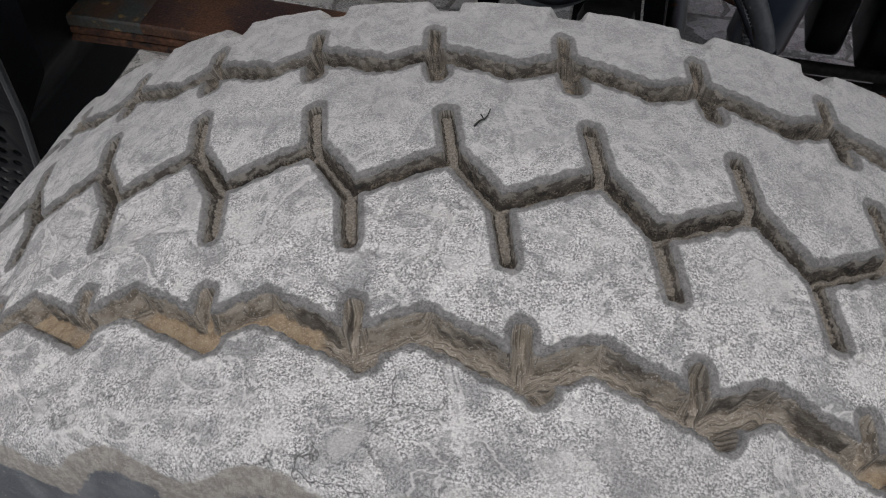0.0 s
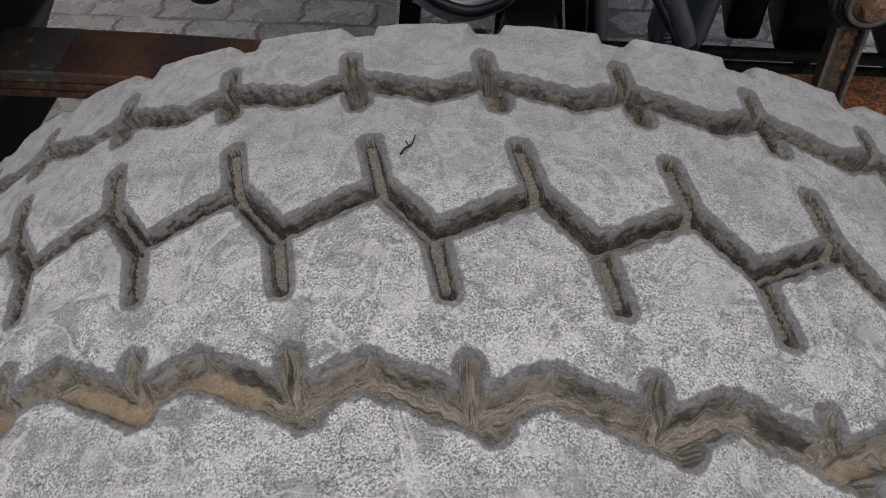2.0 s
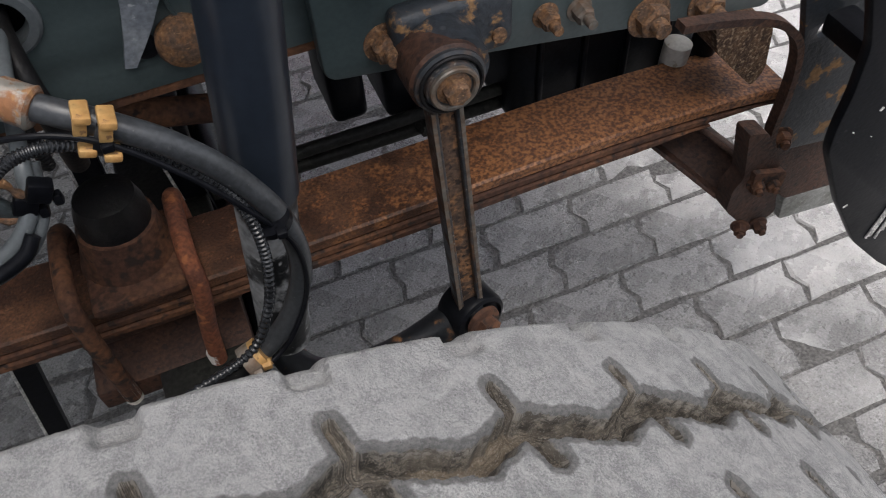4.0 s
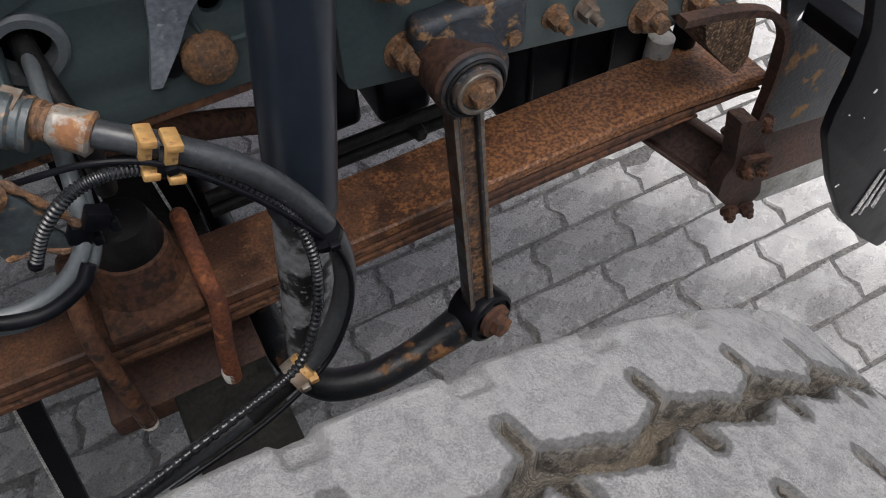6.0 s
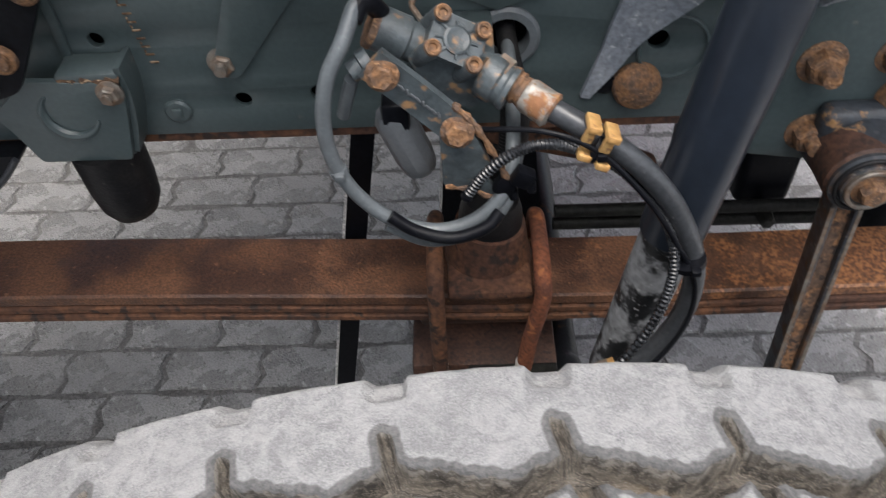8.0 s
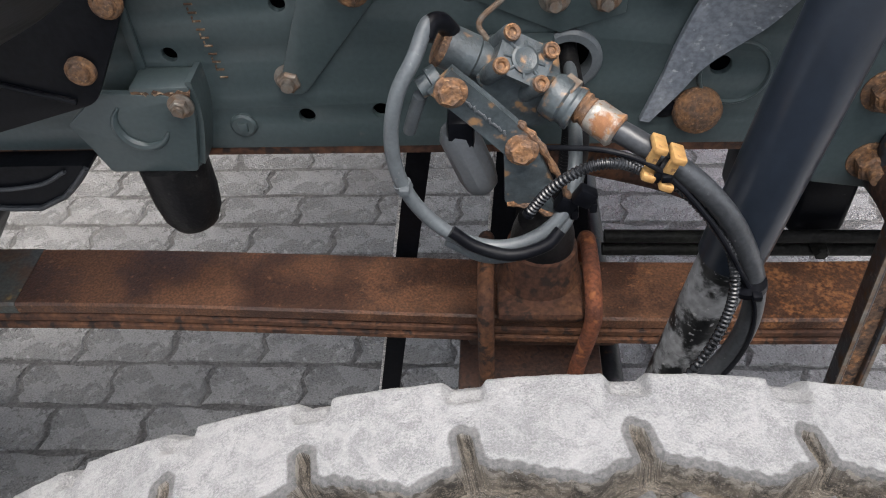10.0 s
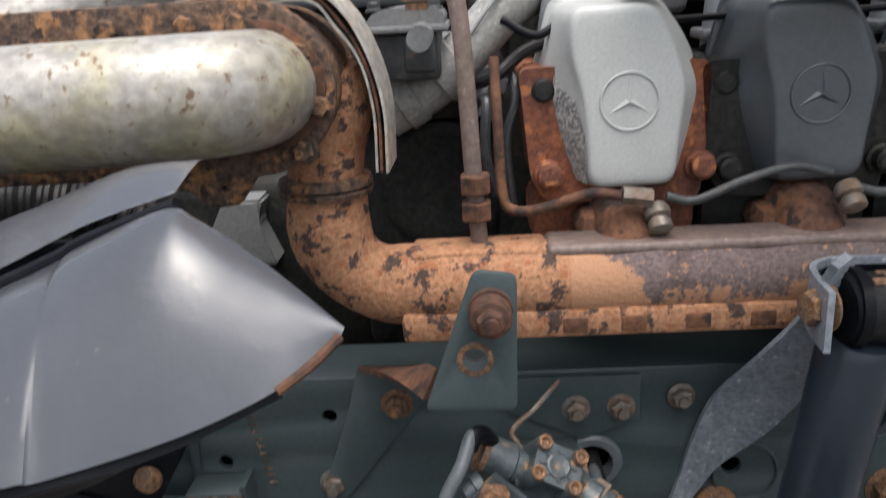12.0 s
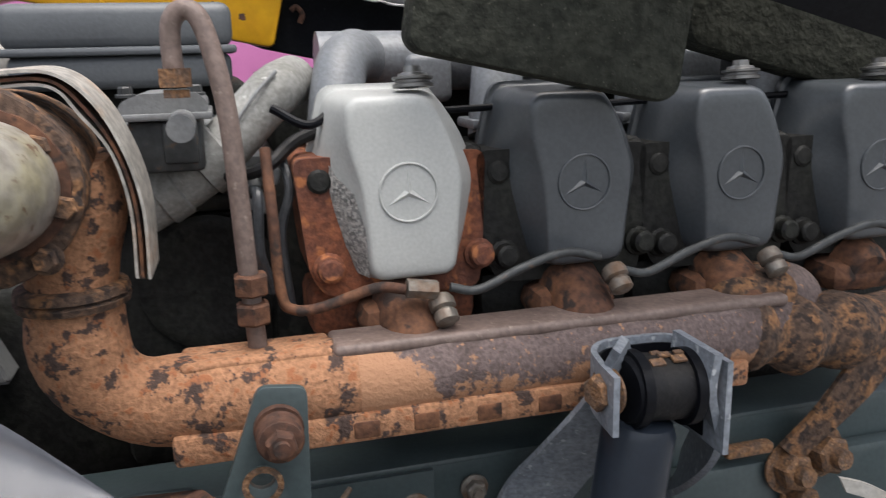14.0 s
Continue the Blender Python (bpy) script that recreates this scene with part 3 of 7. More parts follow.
def box(bm, lo, hi, bevel=0.0, turn=None, seg=2):
    made = bmesh.ops.create_cube(bm, size=1.0)["verts"]
    size = [h - l for l, h in zip(lo, hi)]
    mid = Vector([(h + l) / 2 for l, h in zip(lo, hi)])
    for v in made:
        v.co = Vector((v.co.x * size[0], v.co.y * size[1], v.co.z * size[2]))
        if turn is not None:
            v.co = turn @ v.co
        v.co += mid
    if bevel:
        edges = list({e for v in made for e in v.link_edges})
        bmesh.ops.bevel(bm, geom=edges, offset=bevel, segments=seg, affect="EDGES", profile=0.5)
    return bm


def ring_frame(d):
    d = Vector(d).normalized()
    up = Vector((0, 0, 1)) if abs(d.z) < 0.9 else Vector((1, 0, 0))
    u = d.cross(up).normalized()
    return u, u.cross(d).normalized()


def rod(bm, p, q, r, r2=None, seg=20, start=0.0):
    """A closed cylinder, cone or, with six sides, a nut, from p to q."""
    p, q = Vector(p), Vector(q)
    u, v = ring_frame(q - p)
    r2 = r if r2 is None else r2
    rings = []
    for c, rad in ((p, r), (q, r2)):
        rings.append([bm.verts.new(c + rad * (math.cos(a) * u + math.sin(a) * v)) for a in (start + 2 * math.pi * i / seg for i in range(seg))])
    for i in range(seg):
        j = (i + 1) % seg
        bm.faces.new((rings[0][i], rings[0][j], rings[1][j], rings[1][i]))
    bm.faces.new(rings[0])
    bm.faces.new(rings[1][::-1])
    return bm


def lathe(bm, p, d, profile, seg=28, caps=True):
    """Turns (distance along d, radius) pairs round the axis through p."""
    p, d = Vector(p), Vector(d).normalized()
    u, v = ring_frame(d)
    rings = []
    for h, r in profile:
        rings.append([bm.verts.new(p + h * d + r * (math.cos(2 * math.pi * i / seg) * u + math.sin(2 * math.pi * i / seg) * v)) for i in range(seg)])
    for a, c in zip(rings, rings[1:]):
        for i in range(seg):
            j = (i + 1) % seg
            bm.faces.new((a[i], a[j], c[j], c[i]))
    if caps:
        bm.faces.new(rings[0])
        bm.faces.new(rings[-1][::-1])
    return bm


def spline(points, steps=8):
    """A smooth line through the points."""
    pts = [Vector(p) for p in points]
    ext = [2 * pts[0] - pts[1], *pts, 2 * pts[-1] - pts[-2]]
    out = []
    for i in range(1, len(ext) - 2):
        a, b, c, d = ext[i - 1:i + 3]
        for s in range(steps):
            t = s / steps
            out.append(0.5 * ((2 * b) + (c - a) * t + (2 * a - 5 * b + 4 * c - d) * t * t + (3 * b - a - 3 * c + d) * t ** 3))
    return out + [pts[-1]]


def sweep(bm, line, radius, seg=14, flat=1.0, caps=True):
    """A tube along a line; radius may be a function of the step and its share of the way."""
    line = [Vector(p) for p in line]
    n = len(line)
    prev, rings = None, []
    for i, c in enumerate(line):
        d = (line[min(i + 1, n - 1)] - line[max(i - 1, 0)]).normalized()
        if prev is None:
            u, _ = ring_frame(d)
        else:
            u = (prev - d * prev.dot(d)).normalized()
        prev = u
        v = d.cross(u)
        r = radius(i, i / (n - 1)) if callable(radius) else radius
        rings.append([bm.verts.new(c + r * (math.cos(2 * math.pi * k / seg) * u + flat * math.sin(2 * math.pi * k / seg) * v)) for k in range(seg)])
    for a, b in zip(rings, rings[1:]):
        for k in range(seg):
            j = (k + 1) % seg
            bm.faces.new((a[k], a[j], b[j], b[k]))
    if caps:
        bm.faces.new(rings[0])
        bm.faces.new(rings[-1][::-1])
    return bm


def ribbed(r, depth, every=2):
    return lambda i, t: r + (depth if (i // every) % 2 else 0.0)


def plate(name, outline, holes, thick, place, bevel=0.0006):
    """A flat plate with through holes: outline in (a, b), round holes as (a, b, radius); place carries a, b, normal into the world."""
    cu = bpy.data.curves.new(name, "CURVE")
    cu.dimensions, cu.fill_mode = "2D", "BOTH"
    cu.extrude, cu.bevel_depth, cu.bevel_resolution = thick / 2 - bevel, bevel, 1

    def add(points):
        sp = cu.splines.new("POLY")
        sp.points.add(len(points) - 1)
        for p, (a, b) in zip(sp.points, points):
            p.co = (a, b, 0, 1)
        sp.use_cyclic_u = True

    add(outline)
    for a, b, r in holes:
        add([(a + r * math.cos(2 * math.pi * i / 20), b + r * math.sin(2 * math.pi * i / 20)) for i in range(20)])
    tmp = bpy.data.objects.new(name, cu)
    scene.collection.objects.link(tmp)
    bpy.context.view_layer.update()
    me = bpy.data.meshes.new_from_object(tmp.evaluated_get(bpy.context.evaluated_depsgraph_get()))
    bpy.data.objects.remove(tmp)
    bpy.data.curves.remove(cu)
    bm = mesh()
    bm.from_mesh(me)
    bmesh.ops.remove_doubles(bm, verts=bm.verts, dist=0.00002)
    bm.to_mesh(me)
    bm.free()
    me.transform(place)
    return me


def upright(y):
    """Places a plate's (a, b) on x and z at the depth y."""
    return Matrix(((1, 0, 0, 0), (0, 0, -1, y), (0, 1, 0, 0), (0, 0, 0, 1)))


def rounded(points, r, seg=4):
    """A polygon with its corners rounded."""
    out, n = [], len(points)
    for i in range(n):
        a, b, c = (Vector((*points[(i + k) % n], 0)) for k in (-1, 0, 1))
        rr = min(r, (a - b).length * 0.45, (c - b).length * 0.45)
        p, q = b + (a - b).normalized() * rr, b + (c - b).normalized() * rr
        for s in range(seg + 1):
            t = s / seg
            w = (1 - t) ** 2 * p + 2 * t * (1 - t) * b + t * t * q
            out.append((w.x, w.y))
    return out


def prism(bm, a, b):
    """A solid between two outlines of equally many corners."""
    ra, rb = [bm.verts.new(p) for p in a], [bm.verts.new(p) for p in b]
    n = len(ra)
    for i in range(n):
        j = (i + 1) % n
        bm.faces.new((ra[i], ra[j], rb[j], rb[i]))
    bm.faces.new(ra[::-1])
    bm.faces.new(rb)
    return bm


def i_section(w, h, web, flange):
    """Corners of an I-shaped section, in (across, up)."""
    return [(-w, -h), (w, -h), (w, -h + flange), (web, -h + flange), (web, h - flange), (w, h - flange), (w, h), (-w, h), (-w, h - flange), (-web, h - flange), (-web, -h + flange), (-w, -h + flange)]


def bolt_mesh(p, d, r, head=0.008, washer=True, stud=0.0):
    """A hexagon head or nut with washer, and a stud end where one sticks out."""
    bm = mesh()
    p, d = Vector(p), Vector(d).normalized()
    if washer:
        lathe(bm, p - d * 0.001, d, [(0, r * 1.35), (0.0022, r * 1.35), (0.003, r * 1.2)], 20)
        p = p + d * 0.002
    rod(bm, p, p + d * head * 0.8, r, None, 6, 0.3)
    rod(bm, p + d * head * 0.8, p + d * head, r, r * 0.82, 6, 0.3)
    if stud:
        rod(bm, p + d * head, p + d * (head + stud), r * 0.55, r * 0.5, 12)
    return bm


# ---- ground: a sheet of wet sand to the horizon, concrete pavers laid in running rows ----
PAVE_ROW, PAVE_LEN, PAVE_Y, PAVE_X = 0.1065, 0.2, 1.6625, -0.645
bm = mesh()
box(bm, (-400, -400, -0.3), (400, 400, -0.0055))
ground = alone("ground", bm, M_EARTH, "wet grey sand bed under concrete pavers", "ground", kind="structure", smooth=0)
BASE[ground] = Vector((0, 0, 0))


# ---- the front wheel ----
TYRE_C, TYRE_R, TYRE_PITCH = Vector((-0.0014, 0.2645, 0.5164)), 0.53, 360 / 46
TYRE_TURN = Matrix.Rotation(0.0331, 4, "Z") @ Matrix.Rotation(-0.0162, 4, "X") @ Matrix.Translation((0, 0.0415, 0)) @ Matrix.Rotation(radians(-1.8813), 4, "Y")


def segment_distance(u, s, a, b):
    ax, ay = a
    bx, by = b
    dx, dy = bx - ax, by - ay
    t = np.clip(((u - ax) * dx + (s - ay) * dy) / (dx * dx + dy * dy), 0, 1)
    size = math.hypot(dx, dy)
    return np.hypot(u - ax - t * dx, s - ay - t * dy), t * size + ax, ((u - ax) * dy - (s - ay) * dx) / size


def tread_relief(phi, s):
    """Depth of the grooves, nearness to a groove and soil filling over the unrolled tread (degrees, metres across)."""
    k = math.radians(1) * TYRE_R
    p = TYRE_PITCH * k
    u = np.mod(phi, TYRE_PITCH) * k
    wob = 0.0006 * np.sin(phi * 3.1 + s * 190) + 0.0005 * np.sin(phi * 7.3 - s * 310)
    lines = [  # from, to, half width, depth
        ((-1.22, 0.0125), (1.74, -0.0145), 0.0042, 0.0105), ((1.74, -0.0145), (6.606, 0.0125), 0.0042, 0.0105),
        ((-1.22, 0.0125), (-2.25, 0.0405), 0.0031, 0.008), ((1.74, -0.0145), (2.8, -0.0455), 0.0031, 0.008),
        ((-0.4, -0.0825), (-3.37, -0.0972), 0.0062, 0.0118), ((-0.4, -0.0825), (4.456, -0.0972), 0.0062, 0.0118),
        ((-3.45, -0.0957), (-3.75, -0.078), 0.0034, 0.009), ((-3.15, -0.0977), (-2.55, -0.1017), 0.005, 0.01),
        ((0.85, 0.078), (3.57, 0.09), 0.0056, 0.0125), ((3.57, 0.09), (8.676, 0.078), 0.0056, 0.0125),
        ((3.57, 0.09), (3.17, 0.1085), 0.0026, 0.006), ((3.65, 0.088), (4.35, 0.0712), 0.0042, 0.01),
    ]
    depth, near, share, ridge = np.zeros_like(u), np.full_like(u, 9.0), np.zeros_like(u), np.zeros_like(u)
    along, cross, best = np.zeros_like(u), np.zeros_like(u), np.full_like(u, 9.0)
    for a, b, hw, d in lines:
        for shift in (-p, 0, p):
            mid, run, off = segment_distance(u, s + wob, (a[0] * k + shift, a[1]), (b[0] * k + shift, b[1]))
            closer = mid < best
            best = np.where(closer, mid, best)
            along, cross = np.where(closer, run, along), np.where(closer, off * (1 if b[0] > a[0] else -1), cross)
            q = mid - hw
            t = np.clip((0.0017 - q) / 0.0036, 0, 1)
            depth = np.maximum(depth, 1.25 * d * t * t * (3 - 2 * t))
            share = np.maximum(share, t)
            near = np.minimum(near, q)
            if abs(a[1]) < 0.06:  # a moulded rib along the bottom of the middle grooves
                ridge = np.maximum(ridge, np.clip((0.0021 if hw > 0.004 else 0.0029) / 0.0009 - mid / 0.0009, 0, 1) * np.clip((0.044 - np.abs(s)) / 0.003, 0, 1))
    depth = depth - ridge * 0.0046
    for mid in (3.18,):  # shallow notches in the far shoulder
        for shift in (-p, 0, p):
            w = u - mid * k - shift
            t = np.minimum(np.clip((w + 0.0115) / 0.0055, 0, 1), np.clip((0.0105 - w) / 0.0045, 0, 1)) * np.clip((s - 0.1255) / 0.007, 0, 1)
            depth = np.maximum(depth, 0.0068 * t * t * (3 - 2 * t))
    rim = np.clip(1 - near / 0.0062, 0, 1)
    soil = np.where(np.abs(s) < 0.132, share, 0.0)
    turn = np.floor(phi / TYRE_PITCH) * 0.37  # so that no two pitches carry the same streaks
    return depth, rim, np.clip(soil, 0, 1), ridge, np.stack([along + turn, cross, turn], -1)


def tyre_profile(s):
    return TYRE_R - 0.006 * (s / 0.15) ** 2 - 0.0004 * np.cos(s * 70)


def build_tread():
    fine = np.arange(-36, 52, 0.11)
    coarse = np.arange(52, 324, 2.0)
    phi = np.concatenate([fine, coarse])
    s = np.concatenate([np.linspace(-0.172, -0.1505, 18), np.linspace(-0.149, 0.1395, 280), [0.1415, 0.144, 0.148, 0.153, 0.158]])
    drop = np.interp(np.where(s > 0, s + 0.01, -s), [0.0, 0.1485, 0.152, 0.156, 0.16, 0.168, 0.172], [0, 0, 0.0035, 0.009, 0.018, 0.044, 0.06])
    P, S = np.meshgrid(phi, s, indexing="ij")
    depth, rim, deep, ridge, lay = tread_relief(P, S)
    depth[:, :18] = 0.0
    depth[:, -5:] = depth[:, -7:-6] * 0.9
    rng = np.random.default_rng(3)
    soft = 0.00035 * np.sin(P * 2.3 + 3 * np.sin(S * 60)) * np.cos(S * 85 + P * 0.7)
    r = tyre_profile(S) - drop[None, :] - depth + soft + rng.normal(0, 0.00012, P.shape)
    a = np.radians(P)
    co = np.stack([r * np.sin(a), S, r * np.cos(a)], -1).reshape(-1, 3)
    n, m = len(phi), len(s)
    i = np.arange(n)[:, None] * m + np.arange(m - 1)[None, :]
    j = (np.arange(1, n + 1) % n)[:, None] * m + np.arange(m - 1)[None, :]
    quads = np.stack([i, i + 1, j + 1, j], -1).reshape(-1, 4)
    me = bpy.data.meshes.new("tread")
    me.from_pydata(co.tolist(), [], quads.tolist())
    att = me.attributes.new("dirt", "FLOAT_COLOR", "POINT")
    col = np.stack([rim, deep, np.clip((-0.146 - S + 0.003 * np.sin(P * 0.8)) / 0.025, 0, 1), np.interp(S, [-0.075, -0.06, 0.06, 0.07], [0.9, 0.04, 0.04, 0.28])], -1).astype(np.float32)
    att.data.foreach_set("color", col.ravel())
    rib = me.attributes.new("rib", "FLOAT", "POINT")
    rib.data.foreach_set("value", ridge.astype(np.float32).ravel())
    run = me.attributes.new("lay", "FLOAT_VECTOR", "POINT")
    run.data.foreach_set("vector", lay.astype(np.float32).ravel())
    me.transform(Matrix.Translation(TYRE_C) @ TYRE_TURN)
    return me


wheel = thing("truck_wheel", "dusty grey worn truck tyre with zigzag grooves on a steel rim", "wheel", (-0.0014, 0.306, 0))
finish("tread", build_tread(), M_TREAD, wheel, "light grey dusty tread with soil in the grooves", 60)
for side in (-1, 1):
    bm = mesh()
    lathe(bm, (0, -0.01 if side > 0 else 0, 0), (0, side, 0), [(0.1665, 0.478), (0.1725, 0.465), (0.186, 0.44), (0.19, 0.4), (0.183, 0.35), (0.168, 0.31), (0.15, 0.29), (0.14, 0.286)], 96, caps=False)
    bm.transform(Matrix.Translation(TYRE_C) @ TYRE_TURN)
    part("sidewall", bm, M_WALL, wheel, "grey rubber sidewall")
bm = mesh()
lathe(bm, (0, -0.15, 0), (0, 1, 0), [(0.0, 0.29), (0.004, 0.298), (0.012, 0.286), (0.05, 0.262), (0.1, 0.25), (0.1, 0.06), (0.12, 0.05), (0.12, 0.24), (0.24, 0.25), (0.288, 0.286), (0.296, 0.298), (0.3, 0.29)], 64)
bm.transform(Matrix.Translation(TYRE_C) @ TYRE_TURN)
part("rim", bm, M_STEEL, wheel, "dirty steel wheel rim")

bm = mesh()
sweep(bm, spline([(-0.0260, 0.3453, 1.0454), (-0.0240, 0.3490, 1.0460), (-0.0223, 0.3508, 1.0457), (-0.0210, 0.3531, 1.0463), (-0.0203, 0.3567, 1.0476)], 5), lambda i, t: 0.0006 - 0.0003 * t, 7)
sweep(bm, spline([(-0.0225, 0.3506, 1.0457), (-0.0235, 0.3518, 1.0464), (-0.0244, 0.3524, 1.0472)], 4), 0.0004, 6)
alone("twig", bm, M_HEADDARK, "thin dark broken twig lying on the dusty tread", "twig")

def strip(bm, left, right, thick, steps=6):
    """A bent metal strip between two edge lines."""
    a, b = spline(left, steps), spline(right, steps)
    rows = []
    for i in range(len(a)):
        d = a[min(i + 1, len(a) - 1)] - a[max(i - 1, 0)]
        nrm = d.cross(b[i] - a[i]).normalized() * thick / 2
        rows.append([bm.verts.new(p) for p in (a[i] + nrm, b[i] + nrm, b[i] - nrm, a[i] - nrm)])
    for p, q in zip(rows, rows[1:]):
        for k in range(4):
            j = (k + 1) % 4
            bm.faces.new((p[k], p[j], q[j], q[k]))
    bm.faces.new(rows[0])
    bm.faces.new(rows[-1][::-1])
    return bm


# ---- chassis rail ----
WEB, RAIL_LO, RAIL_HI = 0.893, 0.828, 1.03
rail = thing("chassis_rail", "dark green-grey painted steel chassis rail with bolt holes", "chassis rail", (0, 0.93, 0.828), kind="structure")
holes = [(-0.241, 0.866, 0.0095), (-0.166, 0.871, 0.0095), (-0.08, 0.871, 0.0095), (-0.248, 0.987, 0.0085), (-0.076, 0.995, 0.011), (-0.361, 0.938, 0.0085),
         (0.154, 0.916, 0.011), (0.014, 0.926, 0.024), (-0.62, 0.93, 0.009), (0.29, 0.9, 0.009)]
finish("web", plate("web", [(-1.9, RAIL_LO), (1.0, RAIL_LO), (1.0, RAIL_HI - 0.006), (-1.9, RAIL_HI - 0.006)], holes, 0.008, upright(WEB + 0.004), 0.001), M_FRAME, rail)
bm = mesh()
box(bm, (-1.9, WEB, RAIL_HI - 0.008), (1.0, WEB + 0.08, RAIL_HI), 0.0035)
part("upper_flange", bm, M_FRAME, rail)
bm = mesh()
box(bm, (-1.9, WEB + 0.003, RAIL_LO - 0.013), (1.0, WEB + 0.08, RAIL_LO + 0.001), 0.002)
part("lower_flange", bm, M_RUST, rail, "rusty lower flange")
# Black sheet added inside the rail to keep its holes dark.
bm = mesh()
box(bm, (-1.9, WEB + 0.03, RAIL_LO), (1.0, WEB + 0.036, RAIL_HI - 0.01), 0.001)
part("inner_liner", bm, M_BLACK, rail, "black sheet behind the holes")


def rail_bolt(x, z, r, mt, y=WEB, head=0.009, stud=0.006, label=""):
    part("bolt", bolt_mesh((x, y, z), (0, -1, 0), r, head, True, stud), mt, rail, label)


for x, z, r, mt, st in ((-0.25, 0.91, 0.0115, M_STEEL, 0.007), (-0.002, 0.99, 0.0105, M_STEEL, 0.006), (0.042, 0.99, 0.0105, M_STEEL, 0.006), (-0.178, 1.002, 0.012, M_BOLT, 0.007),
                        (0.1, 1.0, 0.01, M_STEEL, 0.005), (-0.555, 0.88, 0.01, M_STEEL, 0.005)):
    rail_bolt(x, z, r, mt, stud=st, y=WEB if z < 0.985 else WEB - 0.006)
bm = mesh()
lathe(bm, (0.139, WEB, 0.87), (0, -1, 0), [(0, 0.0235), (0.01, 0.0235), (0.016, 0.02), (0.02, 0.011)], 24)
part("round_head_rivet", bm, M_BOLT, rail, "large rust-covered rivet head")
bm = mesh()
lathe(bm, (0.108, WEB, 0.872), (0, -1, 0), [(0, 0.011), (0.004, 0.011), (0.006, 0.008)], 20)
part("plug", bm, M_BLACK, rail, "black plastic plug")
bm = mesh()
lathe(bm, (-0.307, WEB, 0.857), (0, -1, 0), [(0, 0.0135), (0.003, 0.0135), (0.005, 0.011)], 20)
box(bm, (-0.312, WEB - 0.008, 0.852), (-0.302, WEB - 0.003, 0.862), 0.001)
part("plug", bm, M_FRAME, rail)
bm = mesh()
lathe(bm, (0.014, WEB + 0.001, 0.926), (0, -1, 0), [(0, 0.031), (0.004, 0.031), (0.007, 0.028), (0.007, 0.021), (-0.012, 0.02)], 32, caps=False)
part("grommet", bm, M_HOSE, rail, "grey rubber grommet round a cable hole")
bm = mesh()
lathe(bm, (0.168, WEB + 0.001, 0.908), (0, -1, 0), [(0, 0.034), (0.003, 0.034), (0.0045, 0.0325), (0.0045, 0.031), (0.002, 0.03), (0, 0.03)], 40, caps=False)
part("pressed_disc", bm, M_FRAME, rail)
for x0, x1, z0, z1 in ((-0.07, 0.06, 0.955, 1.024),):
    finish("doubler_plate", plate("doubler_plate", [(x0, 1.024), (x0, 0.99), (0.004, 0.957), (x1, 0.975), (x1, 1.024)], [], 0.006, upright(WEB - 0.003)), M_FRAME, rail)
for i in range(11):  # worn stamped characters, unreadable
    bm = mesh()
    z = 1.0 - i * 0.0085
    box(bm, (-0.334 + i * 0.0016, WEB - 0.0012, z - 0.003), (-0.326 + i * 0.0016, WEB + 0.001, z - 0.0012), 0.0002)
    if i % 3 != 1:
        box(bm, (-0.334 + i * 0.0016, WEB - 0.0012, z), (-0.3325 + i * 0.0016, WEB + 0.001, z + 0.003), 0.0002)
    part("stamped_mark", bm, M_CRUMBLE, rail)

# strap bracket that carries the exhaust
strap = thing("exhaust_bracket", "green-grey painted steel bracket with a rusty bolt and an empty hole", "bracket", (-0.16, 0.88, 0.9))
finish("rail_leg", plate("rail_leg", rounded([(-0.262, 0.898), (-0.238, 0.895), (-0.15, 1.005), (-0.15, 1.042), (-0.213, 1.045), (-0.225, 1.0)], 0.008), [], 0.006, upright(WEB - 0.003)), M_FRAME, strap)
bm = strip(mesh(), [(-0.213, 0.886, 1.043), (-0.17, 0.81, 1.068), (-0.136, 0.738, 1.086)], [(-0.15, 0.886, 1.04), (-0.138, 0.81, 1.08), (-0.124, 0.738, 1.112)], 0.005)
part("shelf", bm, M_RUST, strap, "rusty sloping upper face")
finish("front_ear", plate("front_ear", rounded([(-0.136, 1.08), (-0.066, 1.078), (-0.063, 1.188), (-0.094, 1.192)], 0.007), [(-0.096, 1.128, 0.0095)], 0.006, upright(0.735)), M_FRAME, strap)
bm = mesh()
lathe(bm, (-0.083, 0.732, 1.163), (0, -1, 0), [(0, 0.0165), (0.006, 0.0165), (0.006, 0.013), (0.009, 0.0155), (0.012, 0.013), (0.015, 0.0155), (0.018, 0.013), (0.021, 0.0155), (0.024, 0.012)], 24)
part("coil_spring", bm, M_RUST, strap, "coiled rusty spring under the bolt head")
part("bolt", bolt_mesh((-0.083, 0.709, 1.163), (0, -1, 0), 0.0105, 0.008, True, 0.003), M_RUST, strap, "dark rusty hexagon bolt")
bm = mesh()
lathe(bm, (-0.096, 0.732, 1.122), (0, -1, 0), [(0, 0.014), (0.0008, 0.014), (0.001, 0.0096)], 20, caps=False)
part("rust_ring", bm, M_BOLT, strap, "rust stain round the empty hole")

